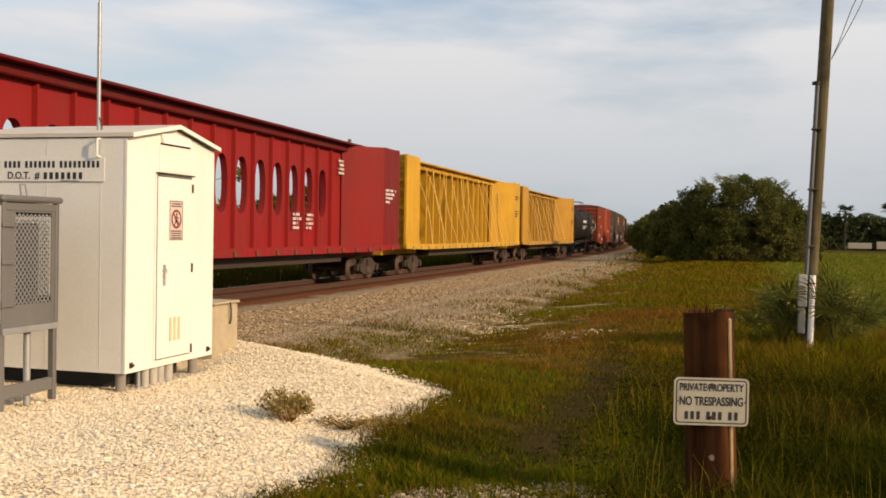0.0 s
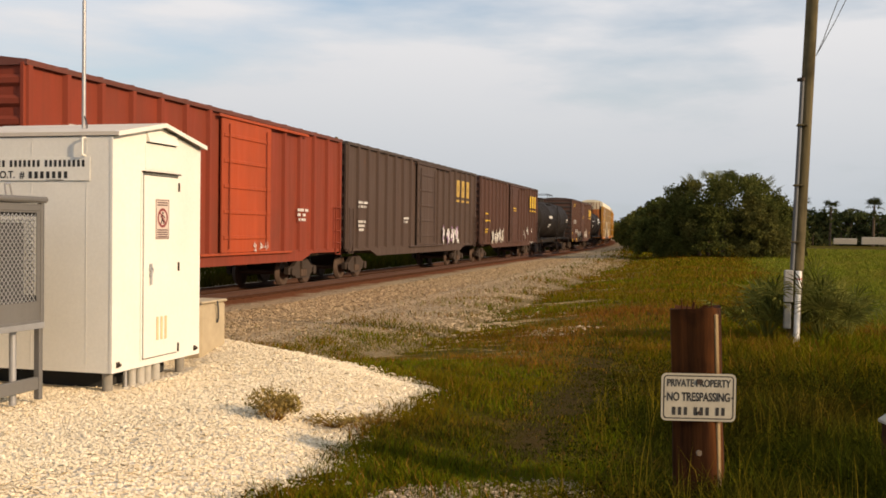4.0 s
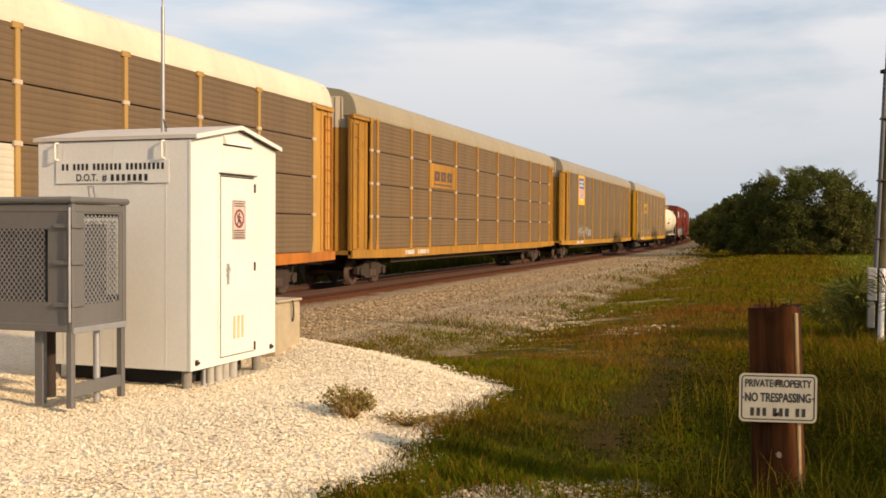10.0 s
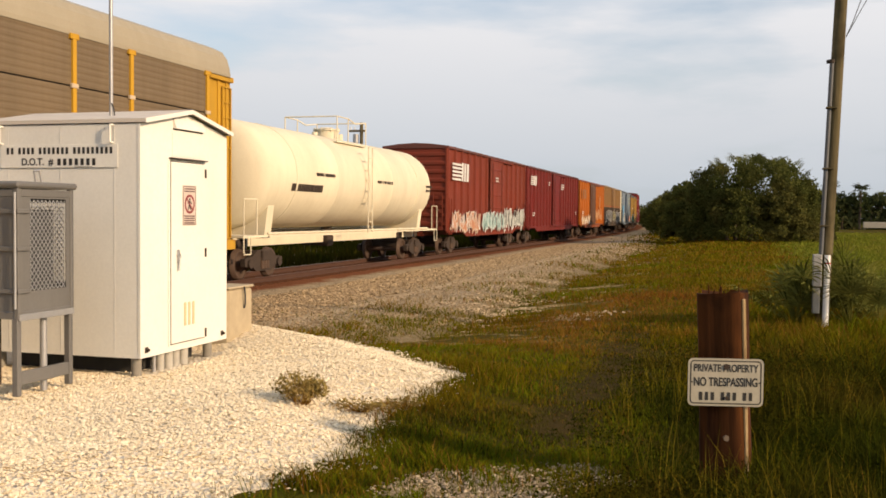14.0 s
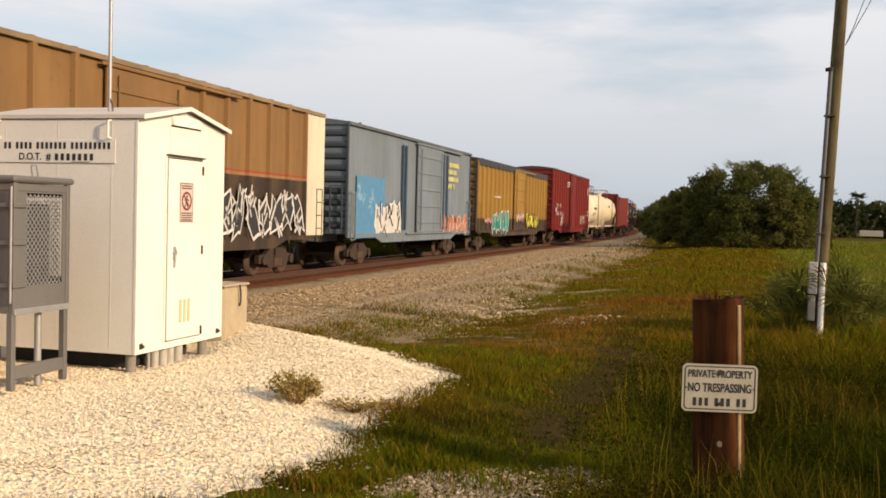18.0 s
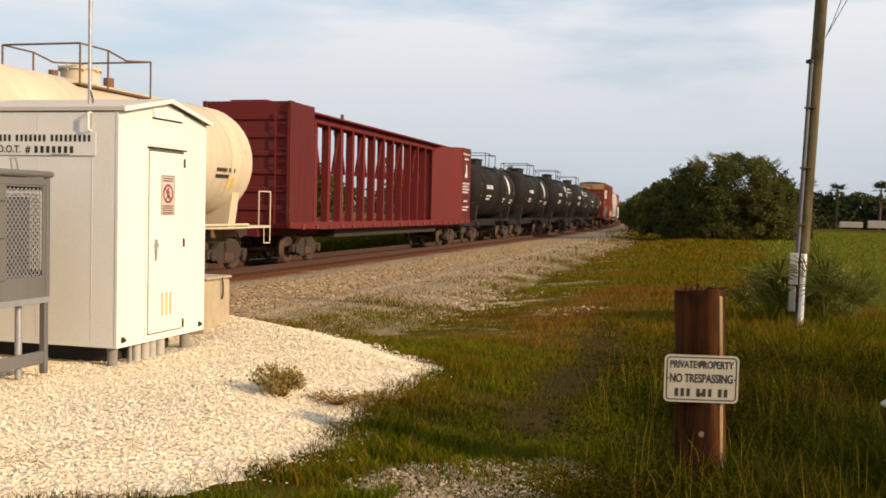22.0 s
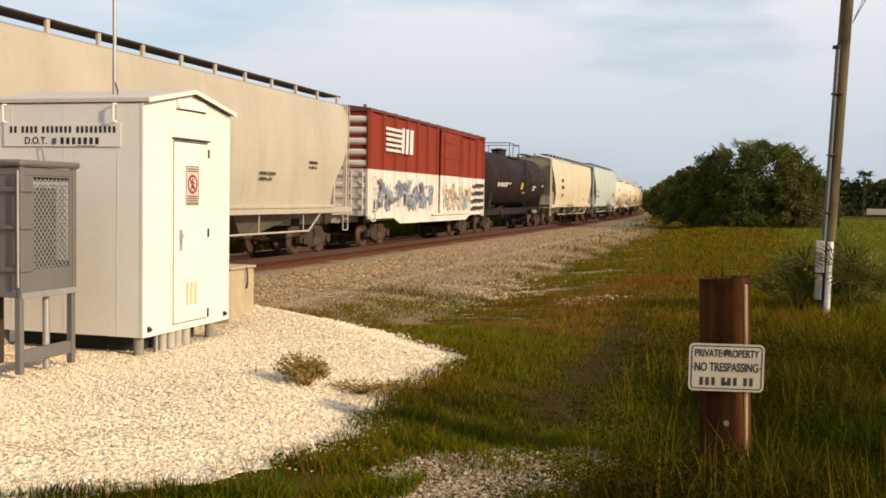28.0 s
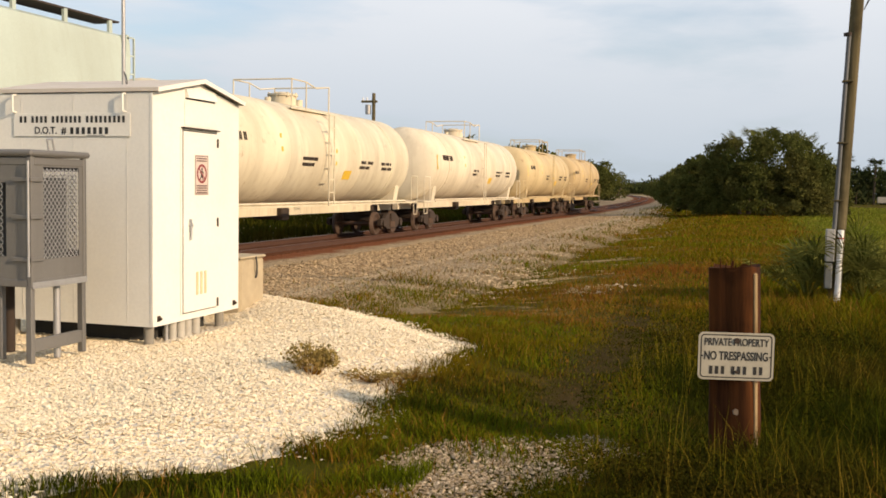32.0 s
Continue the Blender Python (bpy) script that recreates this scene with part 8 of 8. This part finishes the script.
def tree(x, y, width, height, label, seed, leaves=5200, leaf=0.16, material=None, name="tree", low=0.12, depth=None, dome=False, fronds=0):
    rs = np.random.RandomState(seed)
    rng = random.Random(seed)
    t = thing(name, pose(x, y, -0.1), label=label, category="tree")
    depth = depth or width
    stems = max(2, int(width / 2.2))
    ends = []
    for k in range(stems):
        tr = MB()
        bx, by = rng.uniform(-0.22, 0.22) * width, rng.uniform(-0.22, 0.22) * depth
        p = Vector((bx, by, 0))
        r = 0.05 + 0.018 * height
        direc = Vector((bx / width * 1.3, by / depth * 1.3, 1.0)).normalized()
        for q in range(4):
            nx = p + direc * height * 0.19 + Vector((rng.uniform(-0.12, 0.12), rng.uniform(-0.12, 0.12), 0)) * height * 0.25
            tr.tube(p, nx, r, 7, r * 0.72, caps=False)
            if q >= 1:
                for _ in range(2):
                    reach = 0.12 if dome else 0.25
                    lim = nx + Vector((rng.uniform(-reach, reach) * width, rng.uniform(-reach, reach) * depth, rng.uniform(0.0, 0.4 * reach if dome else 0.8 * reach) * height))
                    tr.tube(nx, lim, r * 0.45, 5, r * 0.15, caps=False)
                    ends.append(lim)
            p, r = nx, r * 0.72
        ends.append(p)
        part("trunk", tr, M_BARK, t, "brown stem with its limbs")
    cs, rr = [], []
    nclump = 46 if not dome else (300 if leaves > 30000 else 150)
    for k in range(nclump if dome else 0):                 # clumps over a full-shouldered dome, some within
        u = rng.uniform(0, 2 * math.pi)
        el = math.asin(rng.uniform(0.0, 1.0))
        q = rng.uniform(0.86, 0.95) if k % 4 else rng.uniform(0.4, 0.8)
        q *= 1 + 0.045 * math.sin(3 * u + seed) + 0.03 * math.sin(7 * u + 2 * seed)
        cs.append((width / 2 * q * math.cos(el) ** 0.62 * math.cos(u), depth / 2 * q * math.cos(el) ** 0.62 * math.sin(u), height * (0.05 + 0.88 * q * math.sin(el) ** 0.85)))
        s = rng.uniform(0.04, 0.085)
        rr.append((width * s, depth * s, width * s * 0.8))
    for k in range(0 if dome else nclump):
        u = rng.uniform(0, 2 * math.pi)
        v = rng.uniform(0, 1) ** 0.85
        zz = low + (1 - low) * v
        prof = math.sqrt(max(0.02, 1 - ((zz - 0.38) / 0.66) ** 2))
        q = rng.uniform(0.45, 0.93)
        cs.append((width / 2 * prof * q * math.cos(u), depth / 2 * prof * q * math.sin(u), height * (zz - 0.06) * rng.uniform(0.9, 1.02)))
        s = rng.uniform(0.10, 0.19)
        rr.append((width * s, depth * s, height * s * 0.85))
    for e in (() if dome else ends):
        cs.append((e.x, e.y, min(e.z, height * 0.92)))
        rr.append((width * 0.09, depth * 0.09, height * 0.09))
    v, f = leaf_cloud(cs, rr, max(20, leaves // len(cs)), leaf, rs)
    v[:, 2] = np.maximum(v[:, 2], 0.05)
    crown = new("crown", raw_mesh("crown", v, f, material or M_LEAF))
    crown.parent = t
    for k in range(fronds):                                # fan palms that push through the crown
        u, el = rng.uniform(0, 2 * math.pi), rng.uniform(0.35, 1.5)
        if k % 6 == 0:
            el = rng.uniform(1.0, 1.4)
        base = Vector((width / 2 * 0.9 * math.cos(el) ** 0.62 * math.cos(u), depth / 2 * 0.9 * math.cos(el) ** 0.62 * math.sin(u), height * (0.05 + 0.80 * math.sin(el) ** 0.85)))
        d = Vector((math.cos(u) * 0.6, math.sin(u) * 0.6, 0.5 + 0.3 * math.sin(el))).normalized()
        fan = fan_frond(base, d, rng.uniform(0.3, 0.55), rng.uniform(0.55, 0.85), 0.035, rng)
        part("palm_frond", fan, material or M_LEAF, t, "fan palm frond in the crown")
    return t


def fan_frond(base, d, stalk, reach, half, rng, n=13):
    """A fan palm leaf: a stalk and a wheel of narrow pointed leaflets."""
    tip = base + d * stalk
    mb = MB().tube(base, tip, 0.010, 5, 0.006, caps=False)
    side = d.cross(Vector((0, 0, 1)))
    side = side.normalized() if side.length > 0.05 else Vector((1, 0, 0))
    up = side.cross(d).normalized()
    for q in range(n):
        th = radians(-100 + 200 * q / (n - 1)) + rng.uniform(-0.05, 0.05)
        ld = (d * math.cos(th) + side * math.sin(th)).normalized()
        le = reach * rng.uniform(0.8, 1.05) * (0.72 + 0.28 * math.cos(th))
        w = (side * math.cos(th) - d * math.sin(th)) * half
        m1 = tip + ld * le * 0.5 + up * 0.05 * reach
        e = tip + ld * le + Vector((0, 0, -0.16 * le - rng.uniform(0, 0.06) * reach))
        mb.add([tip, m1 - w, e, m1 + w], [(0, 1, 2, 3)])
    return mb


def cabbage_palm(x, y, h, seed):
    """A bare trunk under a round head of fan leaves."""
    rng = random.Random(seed)
    t = thing("palm_tree", pose(x, y, -0.1), label="slim palm tree above the far hedge", category="palm tree", group="far palms")
    part("trunk", MB().tube((0, 0, 0), (0.1, 0, h - 0.8), 0.20, 9, 0.16), M_BARK, t)
    for k in range(18):
        u, el = 2 * math.pi * k / 18 + rng.uniform(-0.2, 0.2), rng.uniform(-0.5, 1.3)
        d = Vector((math.cos(u) * math.cos(el), math.sin(u) * math.cos(el), math.sin(el)))
        part("frond", fan_frond(Vector((0.1, 0, h - 0.8)), d, 0.7, 1.2, 0.09, rng, 9), M_LEAF_FAR, t)


def build_trees():
    # the thicket on the meadow side and the trees that run along the track behind it
    tree(1.35, 73.0, 9.3, 6.55, "broad dark green thicket tree, rounded crown with palm fronds", 11, 64000, 0.090, depth=8.6, dome=True, fronds=54)
    tree(-2.7, 77.0, 4.9, 4.4, "lower dark green thicket tree, dense crown", 12, 24000, 0.095, dome=True, fronds=8)
    tree(4.7, 77.0, 5.0, 4.4, "rounded shrubby dark green tree", 13, 14000, 0.11, dome=True)
    for k, (x, y, w, h) in enumerate(((-3.2, 86, 5.6, 5.2), (-4.4, 100, 6.8, 4.9), (-5.8, 114, 7.4, 4.8), (-7.1, 130, 7.8, 4.9), (-8.4, 146, 8.2, 5.0), (-10.2, 165, 8.4, 5.0), (-12.0, 185, 8, 4.0), (-13.6, 206, 8, 4.1), (-16.5, 230, 9, 4.3), (-20, 256, 10, 4.6), (-1.5, 104, 8, 5.0), (-1.0, 122, 9, 5.2), (-3.0, 140, 9, 5.0))):
        tree(x, y, w, h, "dark green trackside tree, dense to the ground", 20 + k, 6000, 0.19, dome=True)
    # across the track
    for k, (x, y, w, h) in enumerate(((-31, 36, 8, 5.4), (-29, 46, 6, 4.6), (-33, 54, 9, 6.0), (-28.5, 62, 5, 4.4), (-30, 72, 7, 5.2), (-27.5, 92, 6.5, 6.6), (-24.2, 112, 6.2, 6.9), (-29, 104, 8, 5.6), (-23.5, 130, 6, 5.6), (-21.4, 149, 6.2, 5.9), (-24.0, 160, 7, 5.4), (-25.0, 186, 8, 4.9), (-31, 214, 10, 5.6), (-38, 240, 12, 6.4))):
        tree(x, y, w, h, "dark green tree standing beyond the track", 40 + k, 4200 if y < 170 else 3000, 0.22, low=0.02)
    # far edge of the field
    for k, (x, y, w, h) in enumerate(((14.5, 160, 10, 6.0), (20, 163, 11, 5.8), (27, 160, 10, 5.6), (34, 165, 12, 6.2), (10, 168, 10, 6.0), (5, 175, 10, 5.8), (42, 172, 12, 6.4), (50, 180, 12, 6.6))):
        tree(x, y, w, h, "far dark tree at the field's edge", 60 + k, 1800, 0.36, M_LEAF_FAR, low=0.02)
    for k, (x, y, h) in enumerate(((13.4, 156, 7.2), (17.8, 158, 6.6), (23.5, 156, 6.8))):
        cabbage_palm(x, y, h, 80 + k)
    rs = np.random.RandomState(77)
    cs, rr = [], []
    for k in range(760):
        az = rs.uniform(-60, 40) if k < 520 else rs.uniform(-14, 3)
        d = rs.uniform(235, 420) if k < 520 else rs.uniform(405, 470)
        hh = rs.uniform(3.5, 7.5) if k < 520 else rs.uniform(3.6, 5.6)
        x, y = d * math.sin(radians(az)), d * math.cos(radians(az))
        if abs(x - on_track(y)[0]) < 14 and y < 400:
            continue
        cs.append((x, y, hh * 0.45))
        rr.append((rs.uniform(4, 8), rs.uniform(4, 8), hh * 0.55))
    v, f = leaf_cloud(cs, rr, 60, 0.75, rs)
    v[:, 2] = np.maximum(v[:, 2], 0.0)
    tagged(new("far_woods", raw_mesh("far_woods", v, f, M_LEAF_FAR)), "low dark belt of distant woods", "woods", kind="stuff")


build_trees()


def build_weed(x, y, z, w, h, n, seed, label):
    rs = np.random.RandomState(seed)
    t = thing("weed", pose(x, y, z), label=label, category="weed")
    st = MB()
    rng = random.Random(seed)
    cs, rr = [], []
    for k in range(34):
        a = rng.uniform(0, 6.28)
        e = Vector((w * 0.5 * rng.uniform(0.2, 1) * math.cos(a), w * 0.5 * rng.uniform(0.2, 1) * math.sin(a), h * rng.uniform(0.5, 1.0)))
        st.tube((0, 0, -0.02), e, 0.004, 4, 0.0015, caps=False)
        cs.append((e.x * 0.8, e.y * 0.8, e.z * 0.75))
        rr.append((w * 0.13, w * 0.13, h * 0.22))
    part("stems", st, M_GRASS_DRY, t)
    v, f = leaf_cloud(cs, rr, n // 34, 0.016, rs)
    v[:, 2] = np.maximum(v[:, 2], 0.0)
    ob = new("leaves", raw_mesh("leaves", v, f, M_WEED))
    ob.parent = t


M_WEED = grass_mat("brown-green weed", (0.21, 0.155, 0.045), (0.34, 0.26, 0.09), (0.27, 0.16, 0.06))
build_weed(-3.42, 7.55, 0.06, 0.52, 0.34, 1400, 1, "straggly brown-green weed on the gravel")
build_weed(-2.98, 7.80, 0.03, 0.66, 0.09, 380, 2, "low brown weed on the gravel")
build_weed(-2.72, 8.1, 0.02, 0.5, 0.07, 200, 3, "low brown weed on the gravel")


def build_palmetto():
    rng = random.Random(9)
    for bx, by, n, sc in ((0.92, 16.12, 34, 1.12), (1.72, 16.15, 34, 1.18), (1.40, 16.45, 16, 0.9), (2.15, 16.4, 14, 0.85)):
        t = thing("palmetto", pose(bx, by, 0), label="saw palmetto with stiff grey-green fan fronds", category="palm shrub", group="palmettos by the pole")
        for k in range(n):
            a, el = rng.uniform(0, 6.28), rng.uniform(0.55, 1.5)
            d = Vector((math.cos(a) * math.cos(el), math.sin(a) * math.cos(el), math.sin(el)))
            part("frond", fan_frond(Vector((0, 0, 0.02)), d, sc * rng.uniform(0.35, 0.85), sc * rng.uniform(0.42, 0.60), 0.013, rng, 15), M_PALM, t)


build_palmetto()


def build_far_pole():
    p = thing("utility_pole", pose(-25.0, 65.2, -0.3), label="far wooden utility pole with a transformer", category="utility pole")
    part("shaft", MB().tube((0, 0, 0), (0, 0, 8.35), 0.16, 10, 0.12), M_POLE, p)
    part("crossarm", MB().box(-0.9, 0.25, -0.08, 0.08, 7.7, 7.85, 0.01), M_POLE, p)
    part("transformer", MB().tube((-0.42, 0, 6.9), (-0.42, 0, 7.55), 0.2, 12), M_ALU, p, "grey transformer can")
    for x in (-0.8, -0.5):
        part("insulator", MB().tube((x, 0, 7.85), (x, 0, 8.05), 0.05, 8), M_WHITE, p)


build_far_pole()


def build_wall():
    w = thing("garden_wall", label="pale low wall at the far edge of the field", category="wall")
    for k, (x0, x1, h) in enumerate(((16.5, 19.4, 0.8), (20.0, 29.0, 1.0))):
        part("panel", MB().box(x0, x1, 142.0, 142.3, 0.4, 0.4 + h, 0.05), M_CONC, w)


build_wall()

# ---- the sleepers of the stretch in sight ----
def build_ties():
    me = MB().box(-1.3, 1.3, -0.115, 0.115, -0.30, -0.145, 0.012).data("tie", M_TIE)
    holder = thing("track_ties", label="dark creosoted wooden ties under the rails", category="railway ties", kind="structure")
    rng = random.Random(3)
    for k in range(250):
        s = 12 + 0.52 * k
        x, y, a = on_track(s)
        part("tie", me, None, holder, at=pose(x + rng.uniform(-0.03, 0.03), y, RAIL_Z, 0, 0, math.degrees(a) + rng.uniform(-0.6, 0.6)))


build_ties()

# ---- what moves: every car runs along the track at one speed ----
def car_pose(u, half, t):
    s = u - SPEED * t
    g = half - 2.2
    x0, y0, _ = on_track(s - g)
    x1, y1, _ = on_track(s + g)
    return pose((x0 + x1) / 2, (y0 + y1) / 2, 0, 0, 0, math.degrees(math.atan2(x0 - x1, y1 - y0)))


def motions():
    for car, u, half in CARS:
        walk(car, [(t, car_pose(u, half, t)) for t in [2.0 * k for k in range(17)]])


motions()
